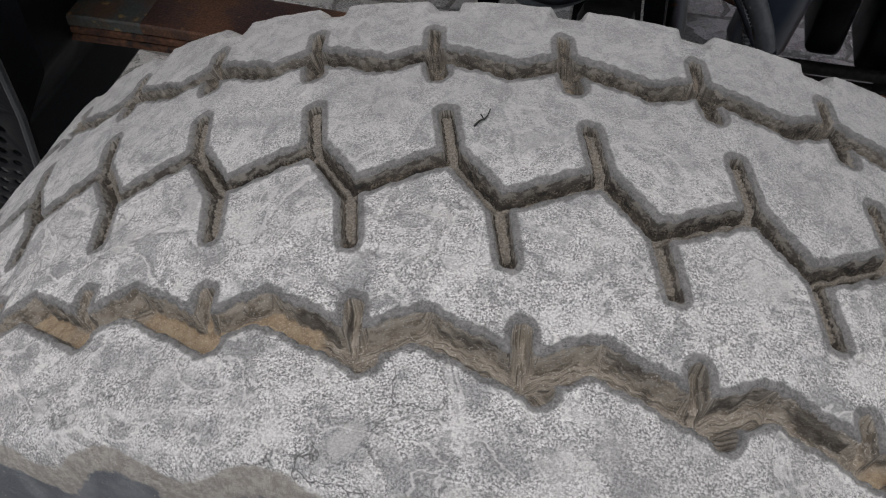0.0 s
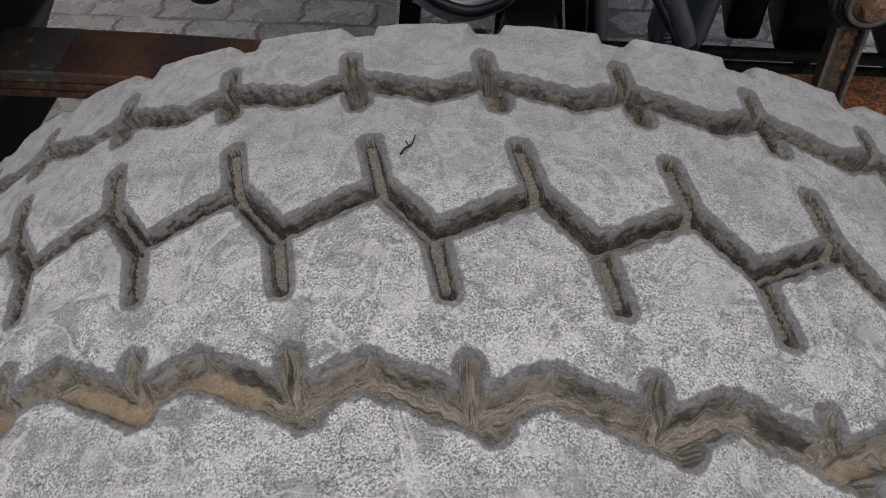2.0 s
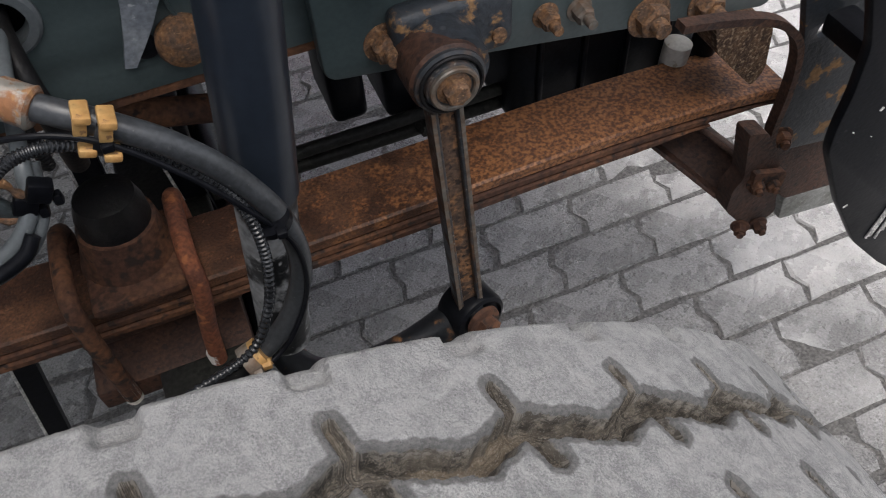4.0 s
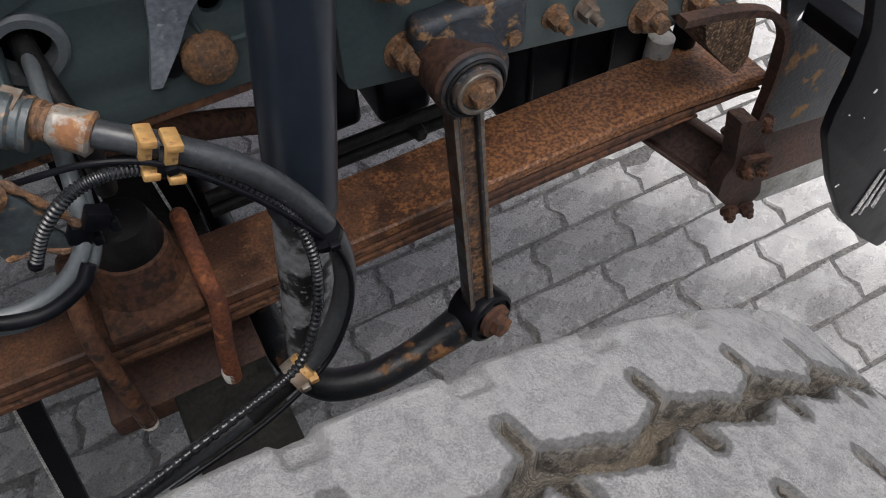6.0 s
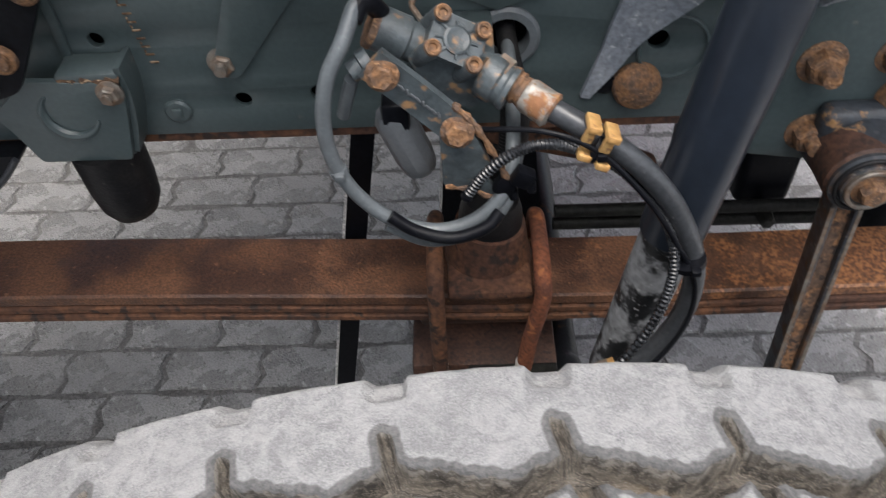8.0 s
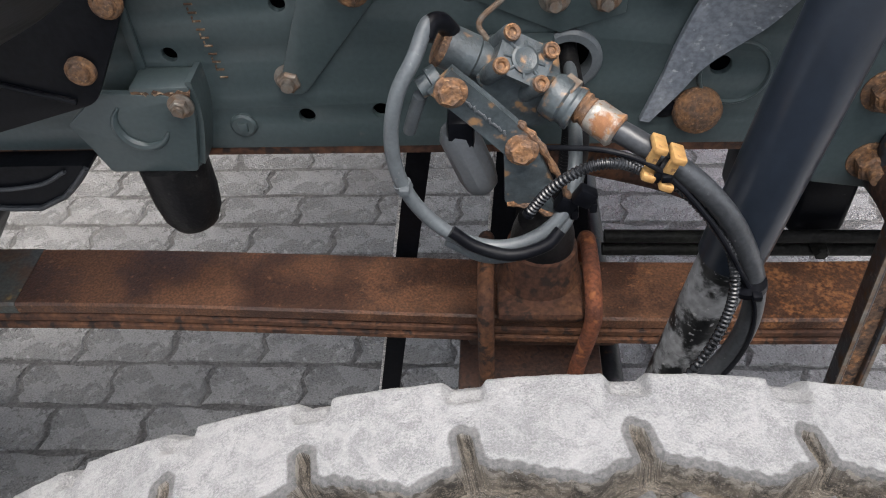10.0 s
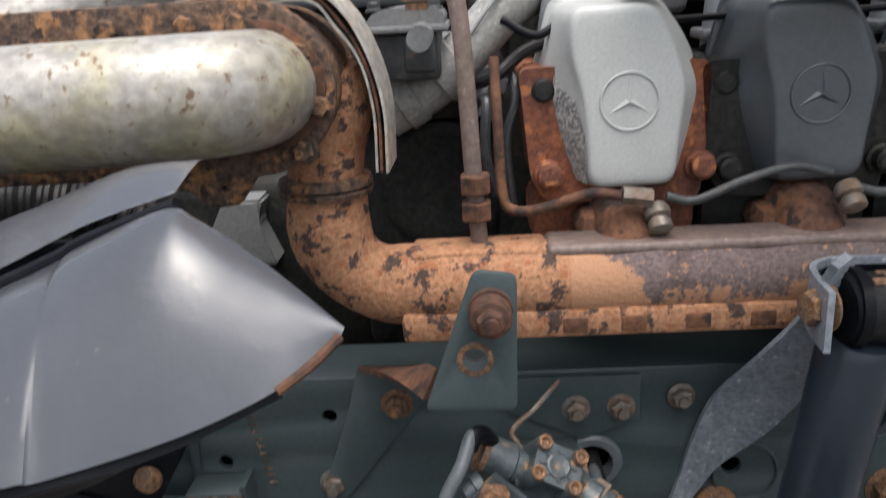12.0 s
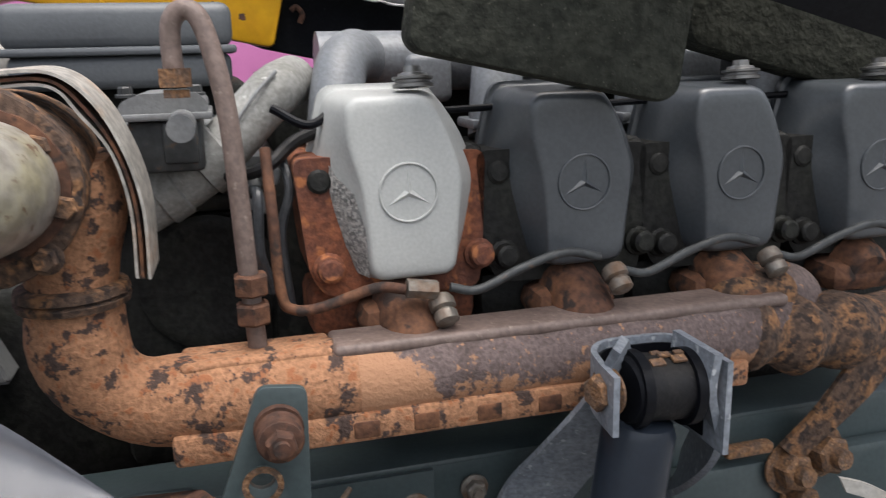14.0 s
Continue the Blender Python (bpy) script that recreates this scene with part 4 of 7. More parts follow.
# bump stop with its bracket
stop = thing("bump_stop", "black rubber bump stop under a dark painted steel bracket", "bump stop", (-0.39, 0.88, 0.726))
finish("bracket_face", plate("bracket_face", rounded([(-0.464, 0.886), (-0.423, 0.921), (-0.34, 0.916), (-0.338, 0.894), (-0.352, 0.829), (-0.44, 0.829), (-0.452, 0.861)], 0.004), [], 0.008, upright(0.858)), M_FRAME, stop)
bm = mesh()
sweep(bm, [Vector((-0.392 + 0.0255 * math.cos(a), 0.854, 0.886 + 0.0255 * math.sin(a))) for a in (radians(130 + 7.5 * i) for i in range(29))], lambda i, t: 0.0015 + 0.0045 * math.sin(math.pi * t), 10)
part("pressed_lip", bm, M_FRAME, stop)
bm = mesh()
box(bm, (-0.44, 0.862, 0.828), (-0.35, WEB, 0.836), 0.002)
part("lower_return", bm, M_FRAME, stop)
bm = strip(mesh(), [(-0.336, 0.858, 0.93), (-0.335, 0.86, 0.9), (-0.34, 0.862, 0.868), (-0.349, 0.862, 0.832)], [(-0.336, WEB, 0.93), (-0.335, WEB, 0.9), (-0.34, WEB, 0.868), (-0.349, WEB, 0.832)], 0.006)
part("side_return", bm, M_FRAME, stop)
bm = mesh()
box(bm, (-0.394, 0.856, 0.916), (-0.336, WEB, 0.926), 0.003)
part("weld_lip", bm, M_FRAME, stop)
bm = mesh()
sweep(bm, [Vector((-0.392 + 0.0046 * i, 0.858 + 0.001 * math.sin(i * 2.1), 0.919 + 0.0012 * math.sin(i * 1.4))) for i in range(13)], lambda i, t: 0.0032 + 0.0012 * math.sin(i * 2.7), 8)
part("rusty_weld", bm, M_CRUMBLE, stop, "thin rusty weld seam")
bm = mesh()
box(bm, (-0.396, 0.888, 0.918), (-0.386, WEB, 1.02), 0.002)
part("upright_lip", bm, M_FRAME, stop)
part("bolt", bolt_mesh((-0.3475, 0.854, 0.907), (0, -1, 0), 0.0095, 0.007, True, 0.003), M_STEEL, stop)
bm = mesh()
lathe(bm, (-0.389, 0.882, 0.828), (0.04, 0, -1), [(0, 0.036), (0.05, 0.035), (0.075, 0.032), (0.09, 0.025), (0.098, 0.014), (0.101, 0.002)], 28)
part("rubber_buffer", bm, M_RUBBER, stop, "worn black rubber buffer")

# black carrier plate and tank behind it
carrier = thing("carrier_plate", "glossy black steel carrier plate with two rusty bolts", "bracket", (-0.6, 0.83, 0.83))
finish("plate", plate("plate", rounded([(-0.352, 1.03), (-0.414, 0.927), (-0.53, 0.893), (-0.9, 0.86), (-0.9, 1.2), (-0.36, 1.2)], 0.01), [], 0.008, upright(0.835)), M_BLACK, carrier)
for x, z in ((-0.414, 0.962), (-0.369, 1.025)):
    bm = mesh()
    lathe(bm, (x, 0.831, z), (0, -1, 0), [(0, 0.0138), (0.005, 0.0134), (0.007, 0.0115), (0.0068, 0.0095), (0.01, 0.0085), (0.011, 0.003)], 20)
    part("bolt", bm, M_BOLT, carrier, "orange rusty bolt head")
bm = mesh()
sweep(bm, spline([(-0.56, 0.829, 1.05), (-0.545, 0.829, 0.97), (-0.575, 0.829, 0.91)], 6), 0.004, 8)
sweep(bm, spline([(-0.54, 0.829, 0.965), (-0.48, 0.829, 0.945), (-0.43, 0.829, 0.93)], 6), 0.003, 8)
part("pressed_rib", bm, M_BLACK, carrier)
bm = mesh()
shape = rounded([(-0.95, 0.822), (-0.47, 0.824), (-0.49, 0.8), (-0.51, 0.781), (-0.542, 0.765), (-0.575, 0.764), (-0.95, 0.8)], 0.012)
prism(bm, [Vector((x, 0.87, z)) for x, z in shape], [Vector((x, 1.1, z)) for x, z in shape])
tank = thing("air_tank_cover", "black rounded plastic cover under the chassis rail", "cover", (-0.7, 0.98, 0.77))
part("shell", bm, M_BLACK, tank)
bm = mesh()
sweep(bm, [Vector((x, 0.868, z)) for x, z in ((-0.9, 0.797), (-0.7, 0.779), (-0.577, 0.767), (-0.545, 0.768), (-0.513, 0.784), (-0.493, 0.803), (-0.476, 0.822))], 0.0035, 8)
part("moulded_lip", bm, M_HOSEBLACK, tank, "rounded black lip")
bm = mesh()
sweep(bm, spline([(-0.8, 0.8665, 0.806), (-0.62, 0.8665, 0.795), (-0.54, 0.8665, 0.8), (-0.5, 0.8665, 0.819)], 6), 0.0025, 8)
part("moulded_rib", bm, M_HOSEBLACK, tank)

# ---- black step and its bracket ahead of the wheel ----
step = thing("cab_step", "black perforated steel cab step on a folded bracket", "step", (-1.1, 0.75, 0.2))
bm = mesh()
shape = [(-0.905, 0.62), (-0.937, 0.514), (-0.962, 0.43), (-0.98, 0.321), (-1.088, 0.218), (-1.3, 0.2), (-1.3, 1.2), (-0.86, 1.2)]
prism(bm, [Vector((a, 0.945, b)) for a, b in shape], [Vector((a, 0.953, b)) for a, b in shape])
part("bracket", bm, M_BLACK, step, "black folded steel bracket")
tread_plate = []
for i in range(15):
    for j in range(19):
        c = (-0.84 - 0.026 * (i + 0.5 * (j % 2)), 0.19 + 0.026 * j)
        if c[0] < -0.765 - 0.25 * (0.62 - c[1]) - 0.03:
            tread_plate.append((*c, 0.008))
finish("tread_plate", plate("tread_plate", [(-0.765, 0.66), (-0.785, 0.54), (-0.817, 0.422), (-0.875, 0.16), (-1.28, 0.16), (-1.28, 0.72), (-0.77, 0.72)], tread_plate, 0.004, upright(0.72)), M_BLACK, step, "perforated black tread plate")
bm = mesh()
sweep(bm, [Vector((-0.763, 0.716, 0.66)), Vector((-0.783, 0.716, 0.54)), Vector((-0.815, 0.716, 0.422)), Vector((-0.873, 0.716, 0.16))], 0.006, 8)
part("rim_bead", bm, M_HOSEBLACK, step, "worn grey rolled edge")
bm = mesh()
box(bm, (-1.28, 0.722, 0.66), (-0.9, 0.95, 0.675), 0.003)
part("stay", bm, M_BLACK, step)
bm = mesh()
box(bm, (-1.28, 0.722, 0.2), (-1.1, 0.95, 0.215), 0.003)
part("stay", bm, M_BLACK, step)

# ---- leaf spring with its clamps ----
spring = thing("leaf_spring", "rusty brown steel leaf spring pack", "leaf spring", (0, 0.93, 0.5))


def spring_height(x):
    return 0.571 - 0.0317 * x + 0.0656 * x ** 2 + 0.0554 * x ** 3 - 0.0949 * x ** 4 - 0.0646 * x ** 5


def leaf(x0, x1, lower, thick, taper):
    bm = mesh()
    xs = [x0 + (x1 - x0) * i / 46 for i in range(47)]
    rows = []
    for x in xs:
        z = spring_height(x) - lower
        e = min((x - x0), (x1 - x)) / 0.1
        th = thick * (1 if taper == 0 else min(1.0, 0.25 + 0.75 * max(0, e)))
        w = 0.05
        rows.append([bm.verts.new((x, 0.93 + sy * (w - cy), z - (0 if top else th) + (0.0 if cy else (-0.003 if top else 0.003))))
                     for sy, cy, top in ((-1, 0.003, 1), (1, 0.003, 1), (1, 0, 1), (1, 0, 0), (1, 0.003, 0), (-1, 0.003, 0), (-1, 0, 0), (-1, 0, 1))])
    for a, b in zip(rows, rows[1:]):
        for k in range(8):
            j = (k + 1) % 8
            bm.faces.new((a[k], a[j], b[j], b[k]))
    bm.faces.new(rows[0])
    bm.faces.new(rows[-1][::-1])
    return bm


for x0, x1, lower, th, tp in ((-1.6, 0.86, 0.0, 0.019, 0), (-1.2, 0.85, 0.0215, 0.013, 1), (-1.0, 0.74, 0.037, 0.013, 1)):
    part("leaf", leaf(x0, x1, lower, th, tp), M_RUST if tp else M_RUSTSPRING, spring)
bm = leaf(-1.6, -0.66, -0.0008, 0.0206, 0)
for v in bm.verts:
    v.co.y = 0.93 + (v.co.y - 0.93) * 1.014
    if v.co.x > -0.66:
        v.co.x += 0.018 * math.sin(v.co.y * 60)
part("painted_end", bm, M_OLDPAINT, spring, "green-grey paint left on the leaf end")
bm = mesh()
box(bm, (-0.052, 0.87, 0.572), (0.052, 0.99, 0.588), 0.006)
lathe(bm, (0.0, 0.945, 0.58), (0.05, 0.02, 1), [(0, 0.056), (0.03, 0.047), (0.055, 0.043), (0.058, 0.036)], 28)
part("saddle", bm, M_RUST, spring, "rough rusty cast saddle")
bm = mesh()
lathe(bm, (0.002, 0.946, 0.625), (0.05, 0.0, 1), [(0, 0.04), (0.03, 0.038), (0.05, 0.032), (0.056, 0.016)], 26)
part("rubber_buffer", bm, M_RUBBER, spring, "black rubber buffer on the saddle")
for x, lean, mt in ((-0.066, 0.0, M_RUST), (0.062, -0.012, M_HEADRED)):
    bm = mesh()
    sweep(bm, spline([(x + lean * 1.6, 0.864, 0.425), (x + lean, 0.864, 0.5), (x, 0.866, 0.575), (x, 0.878, 0.606), (x, 0.905, 0.616), (x, 0.955, 0.616), (x, 0.983, 0.606), (x, 0.995, 0.575), (x, 0.996, 0.43)], 7), 0.0105, 14)
    u = part("u_bolt", bm, mt, spring, "rusty bent clamp bolt")
    bm = mesh()
    sweep(bm, [(x + lean * 1.6, 0.864, 0.455 - i * 0.0016) for i in range(24)], ribbed(0.0095, 0.001, 1), 12)
    part("thread", bm, M_PALE, u, "pale corroded thread")
bm = mesh()
box(bm, (-0.09, 0.888, 0.503), (0.1, 1.0, 0.523), 0.006)
box(bm, (-0.105, 0.872, 0.4), (0.09, 1.0, 0.437), 0.005)
part("seat_plate", bm, M_RUSTDARK, spring, "dark brown spring seat plate")

axle = thing("front_axle", "dark brown forged steel axle beam", "axle", (0.03, 1.2, 0.36))
bm = mesh()
sect = rounded(i_section(0.06, 0.06, 0.018, 0.028), 0.006, 3)
prism(bm, [Vector((0.03 + a, 0.5, 0.375 + b)) for a, b in sect], [Vector((0.03 + a, 2.3, 0.375 + b)) for a, b in sect])
part("beam", bm, M_HEADDARK, axle)
bm = mesh()
lathe(bm, (-0.0014, 0.342, 0.5164), (0, 1, 0), [(0, 0.2), (0.16, 0.2), (0.17, 0.15), (0.2, 0.1), (0.26, 0.08)], 40)
part("brake_drum", bm, M_HEADDARK, axle, "dark grimy brake drum")

# ---- stabiliser link and bar ----
link = thing("stabiliser_link", "greasy forged steel stabiliser link with rubber bushes", "link", (0.36, 0.82, 0.38))
bm = mesh()
lathe(bm, (0.345, 0.805, 0.812), (0, 1, 0), [(0, 0.026), (0, 0.034), (0.004, 0.037), (0.05, 0.037), (0.055, 0.033)], 36)
part("upper_eye", bm, M_RUSTDARK, link, "rusty forged eye")
bm = mesh()
lathe(bm, (0.345, 0.806, 0.812), (0, -1, 0), [(0, 0.0345), (0.004, 0.0345), (0.006, 0.031), (0.004, 0.029), (0.004, 0.0265), (0.01, 0.0255), (0.012, 0.022)], 36)
part("bush", bm, M_SHANK, link, "dark worn bush ring")
for r0, r1, dep, mt, label in ((0.0275, 0.0315, 0.0075, M_RUBBER, "black rubber ring"), (0.0185, 0.0235, 0.0145, M_STEEL, "dull steel washer")):
    bm = mesh()
    lathe(bm, (0.345, 0.806, 0.812), (0, -1, 0), [(0.002, r0), (dep, r0), (dep + 0.0012, r0 + 0.0012), (dep + 0.0012, r1 - 0.0012), (dep, r1), (0.002, r1)], 36, caps=False)
    part("ring", bm, mt, link, label)
part("bolt", bolt_mesh((0.345, 0.795, 0.812), (0, -1, 0), 0.0125, 0.012, True, 0.0), M_BOLT, link, "orange rusty bolt head")
bm = mesh()
top_p, low_p = Vector((0.343, 0.824, 0.782)), Vector((0.356, 0.812, 0.43))
d = (low_p - top_p).normalized()
side = Vector((1, 0, 0)) - d * d.x
side.normalize()
fwd = side.cross(d)


sect = rounded(i_section(0.0125, 0.016, 0.0055, 0.007), 0.002, 3)
prism(bm, [top_p + b * side + a * fwd for a, b in sect], [low_p + b * side + a * fwd for a, b in sect])
shank = part("shank", bm, M_SHANK, link, "oily I-section shank")
for b0, b1, a0, a1, name, mt, label in ((0.0122, 0.0163, -0.0132, -0.011, "worn_edge", M_STEEL, "bare worn flange edge"), (-0.0163, -0.0122, -0.0132, -0.011, "worn_edge", M_STEEL, "bare worn flange edge"),
                                        (-0.0085, 0.0085, -0.0064, -0.005, "web", M_FLANGE, "rusty recessed web")):
    bm = mesh()
    quad = [(a0, b0), (a1, b0), (a1, b1), (a0, b1)]
    prism(bm, [top_p + d * 0.01 + b * side + a * fwd for a, b in quad], [low_p - d * 0.015 + b * side + a * fwd for a, b in quad])
    part(name, bm, mt, shank, label)
EYE_AXIS = Vector((0.25, -1.0, 0.1)).normalized()
EYE = Vector((0.36, 0.815, 0.415))
bm = mesh()
rod(bm, low_p + Vector((0, 0, 0.012)), low_p + Vector((0.003, 0, -0.02)), 0.019, 0.024, 16)
part("lower_fork", bm, M_SHANK, link)
bm = mesh()
lathe(bm, EYE + EYE_AXIS * 0.026, EYE_AXIS, [(0, 0.024), (0.006, 0.023), (0.008, 0.017)], 28)
lathe(bm, EYE + EYE_AXIS * 0.034, EYE_AXIS, [(0, 0.016), (0.011, 0.0155), (0.013, 0.011)], 6)
part("lower_bolt", bm, M_RUST, link, "rusty bolt head")
sbar = thing("stabiliser_bar", "black painted stabiliser bar with rust patches and a forged eye", "stabiliser bar", (0.2, 0.85, 0.36))
bm = mesh()
sweep(bm, spline([EYE + Vector((-0.02, 0, -0.012)), (0.3, 0.815, 0.388), (0.24, 0.815, 0.372), (0.19, 0.82, 0.366), (0.14, 0.845, 0.362), (0.115, 0.91, 0.357), (0.11, 1.05, 0.35), (0.11, 1.9, 0.35)], 8), lambda i, t: 0.022 + 0.006 * max(0, 1 - t * 5), 20)
part("bar", bm, M_BARPAINT, sbar)
bm = mesh()
lathe(bm, EYE - EYE_AXIS * 0.026, EYE_AXIS, [(0, 0.026), (0.003, 0.0355), (0.006, 0.0375), (0.046, 0.0375), (0.05, 0.0355), (0.052, 0.0305), (0.047, 0.029), (0.047, 0.022)], 36)
part("eye", bm, M_BLACK, sbar, "black painted forged eye")

# ---- shock absorber ----
shock = thing("shock_absorber", "black telescopic shock absorber with a scuffed lower sleeve", "shock absorber", (0.14, 0.77, 0.55))
SH_TOP, SH_MID, SH_LOW = Vector((0.2, 0.757, 1.118)), Vector((0.159, 0.762, 0.8)), Vector((0.131, 0.772, 0.56))
bm = mesh()
lathe(bm, SH_TOP, SH_MID - SH_TOP, [(0.0, 0.012), (0.004, 0.026), (0.012, 0.0295), ((SH_MID - SH_TOP).length, 0.0295), ((SH_MID - SH_TOP).length, 0.027)], 36)
part("dust_tube", bm, M_SHOCK, shock, "smooth black dust tube")
bm = mesh()
lathe(bm, SH_MID - (SH_LOW - SH_MID) * 0.05, SH_LOW - SH_MID, [(0, 0.02), (0.0, 0.0265), ((SH_LOW - SH_MID).length, 0.0265), ((SH_LOW - SH_MID).length + 0.012, 0.018)], 36)
part("lower_tube", bm, M_SCUFF, shock, "scuffed lower tube")
bm = mesh()
rod(bm, (0.194, 0.755, 1.143), (0.238, 0.757, 1.139), 0.027, None, 32)
part("bush", bm, M_RUBBER, shock, "black rubber bush")
bm = mesh()
lathe(bm, (0.186, 0.755, 1.143), (1, 0, -0.05), [(0, 0.024), (0.0, 0.031), (0.008, 0.031), (0.008, 0.026)], 32)
part("eye_ring", bm, M_BLACK, shock)
bm = mesh()
lathe(bm, (0.232, 0.756, 1.139), (1, 0, -0.05), [(0, 0.024), (0.0, 0.031), (0.008, 0.031), (0.008, 0.026)], 32)
part("eye_ring", bm, M_BLACK, shock)
part("bolt", bolt_mesh((0.17, 0.755, 1.144), (-1, -0.25, 0.05), 0.0145, 0.014, True, 0.0), M_BOLT, shock, "ochre rusty bolt")
part("nut", bolt_mesh((0.252, 0.757, 1.137), (1, 0, -0.05), 0.0145, 0.014, True, 0.004), M_BOLT, shock, "rusty nut")


bracket = thing("shock_bracket", "blue-grey painted twisted steel bracket of the shock absorber", "bracket", (0.13, 0.85, 0.93))
bm = strip(mesh(), [(0.168, 0.74, 1.182), (0.166, 0.765, 1.15), (0.165, 0.8, 1.11), (0.148, 0.84, 1.056), (0.124, 0.87, 1.005), (0.108, 0.882, 0.948), (0.1, 0.888, 0.907), (0.086, 0.889, 0.86)],
           [(0.194, 0.775, 1.178), (0.213, 0.785, 1.118), (0.219, 0.802, 1.076), (0.201, 0.842, 1.024), (0.179, 0.87, 0.97), (0.139, 0.884, 0.925), (0.118, 0.888, 0.89), (0.095, 0.889, 0.858)], 0.007)
part("twisted_arm", bm, M_SCRATCHED, bracket, "scratched blue-grey arm")
bm = strip(mesh(), [(0.246, 0.725, 1.175), (0.246, 0.73, 1.14), (0.268, 0.75, 1.08), (0.275, 0.8, 1.02), (0.28, 0.885, 0.95)],
           [(0.246, 0.785, 1.175), (0.246, 0.785, 1.14), (0.285, 0.81, 1.08), (0.3, 0.85, 1.02), (0.32, 0.888, 0.95)], 0.007)
part("outer_arm", bm, M_SCRATCHED, bracket)

bm = mesh()
lathe(bm, (0.19, 0.755, 1.143), (-1, -0.12, 0.03), [(0, 0.027), (0.007, 0.027), (0.009, 0.025)], 32)
part("ear", bm, M_BLACK, bracket, "rounded black ear")
channel = [(0.163, 0.728), (0.166, 0.76), (0.172, 0.786), (0.184, 0.8), (0.2, 0.805), (0.236, 0.804), (0.25, 0.798), (0.257, 0.784), (0.259, 0.76), (0.259, 0.728)]
bm = strip(mesh(), [(x, y, 1.166) for x, y in channel], [(x, y, 1.118 - 0.03 * min(1, max(0, (x - 0.2) / 0.05))) for x, y in channel], 0.005, 4)
part("channel", bm, M_SCRATCHED, bracket, "blue-grey steel channel bent round the bush")
# Thin black strip along the channel's inner face.
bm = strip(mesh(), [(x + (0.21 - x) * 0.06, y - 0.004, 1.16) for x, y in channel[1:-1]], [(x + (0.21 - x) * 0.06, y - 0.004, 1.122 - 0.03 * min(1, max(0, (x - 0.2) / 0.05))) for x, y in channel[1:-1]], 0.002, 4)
part("channel_lining", bm, M_BLACK, bracket, "black inner face of the channel")
for x, a, s in ((0.205, 2.0, 0.006), (0.215, 1.7, 0.005), (0.224, 1.95, 0.006), (0.21, 1.5, 0.004), (0.228, 1.65, 0.004)):
    bm = mesh()
    c = Vector((x, 0.755 + 0.0275 * math.cos(a), 1.142 + 0.0275 * math.sin(a)))
    box(bm, c - Vector((s, s * 0.6, 0.0012)), c + Vector((s, s * 0.6, 0.0012)), 0.0006, Matrix.Rotation(a - 1.57, 3, "X"))
    part("rust_flake", bm, M_BOLT, shock, "ochre rust flake")

# ---- front spring console on the rail ----
console = thing("spring_console", "blue-grey cast console on the rail with rust-covered bolts", "bracket", (0.5, 0.87, 0.75))
finish("casting", plate("casting", rounded([(0.25, 0.797), (0.46, 0.765), (0.76, 0.715), (0.8, 0.8), (0.8, 0.98), (0.25, 0.98)], 0.012), [], 0.02, upright(0.881), 0.003), M_FRAME, console)
bm = mesh()
box(bm, (0.31, 0.845, 0.79), (0.43, 0.875, 0.86), 0.012, seg=3)
lathe(bm, (0.352, 0.875, 0.811), (0, -1, 0), [(0, 0.045), (0.03, 0.042), (0.06, 0.037)], 32)
part("link_boss", bm, M_PLATE, console, "blue-grey boss with ochre rust patches that holds the link")
for x, z, r, mt in ((0.309, 0.82, 0.016, M_BOLT), (0.412, 0.812, 0.015, M_BOLT), (0.475, 0.795, 0.0105, M_BOLT), (0.513, 0.79, 0.0105, M_STEEL), (0.6, 0.752, 0.019, M_BOLT),
                    (0.672, 0.745, 0.017, M_BOLT), (0.38, 0.846, 0.0, M_BOLT), (0.3, 0.9, 0.017, M_BOLT), (0.365, 0.905, 0.014, M_BOLT)):
    if r:
        part("bolt", bolt_mesh((x, 0.871, z), (0, -1, 0), r, 0.016, True, 0.012), mt, console, "rust-caked bolt")
bm = mesh()
lathe(bm, (0.392, 0.871, 0.856), (0, -1, 0), [(0, 0.032), (0.012, 0.031), (0.02, 0.026), (0.022, 0.01)], 28)
part("end_cap", bm, M_BOLT, console, "round ochre rusty cap")

for x, z, r in ((0.432, 0.975, 0.02), (0.474, 0.988, 0.021), (0.447, 0.94, 0.015)):
    part("bolt", bolt_mesh((x, 0.866, z), (0.1, -1, 0.12), r, 0.02, True, 0.01), M_BOLT, console, "rust-caked bolt")
bm = strip(mesh(), [(0.512, 0.85, 1.112), (0.478, 0.848, 1.085), (0.452, 0.853, 1.045), (0.418, 0.86, 1.005)], [(0.545, 0.85, 1.09), (0.51, 0.848, 1.055), (0.478, 0.853, 1.022), (0.44, 0.86, 0.985)], 0.006)
part("strap", bm, M_FLANGE, console, "brown flaking rusty strap")
bm = strip(mesh(), [(0.474, 0.838, 0.972), (0.505, 0.834, 0.962), (0.54, 0.834, 0.942)], [(0.484, 0.838, 0.954), (0.512, 0.834, 0.942), (0.54, 0.834, 0.918)], 0.004)
part("clip", bm, M_PALE, console, "pale sheet clip")
bm = mesh()
box(bm, (0.356, 0.858, 0.999), (0.41, 0.872, 1.011), 0.003)
part("flange_edge", bm, M_BOLT, console, "ochre rusty edge")

hanger = thing("spring_hanger", "brown rusty spring hanger with shackle and bolts", "spring hanger", (0.75, 0.86, 0.43))
def near_strap(y):
    return [(x, y, z) for x, z in ((0.6, 0.775), (0.655, 0.764), (0.702, 0.75), (0.737, 0.732), (0.765, 0.702), (0.777, 0.664), (0.781, 0.617), (0.78, 0.558), (0.787, 0.528), (0.806, 0.49), (0.822, 0.45), (0.83, 0.385))]


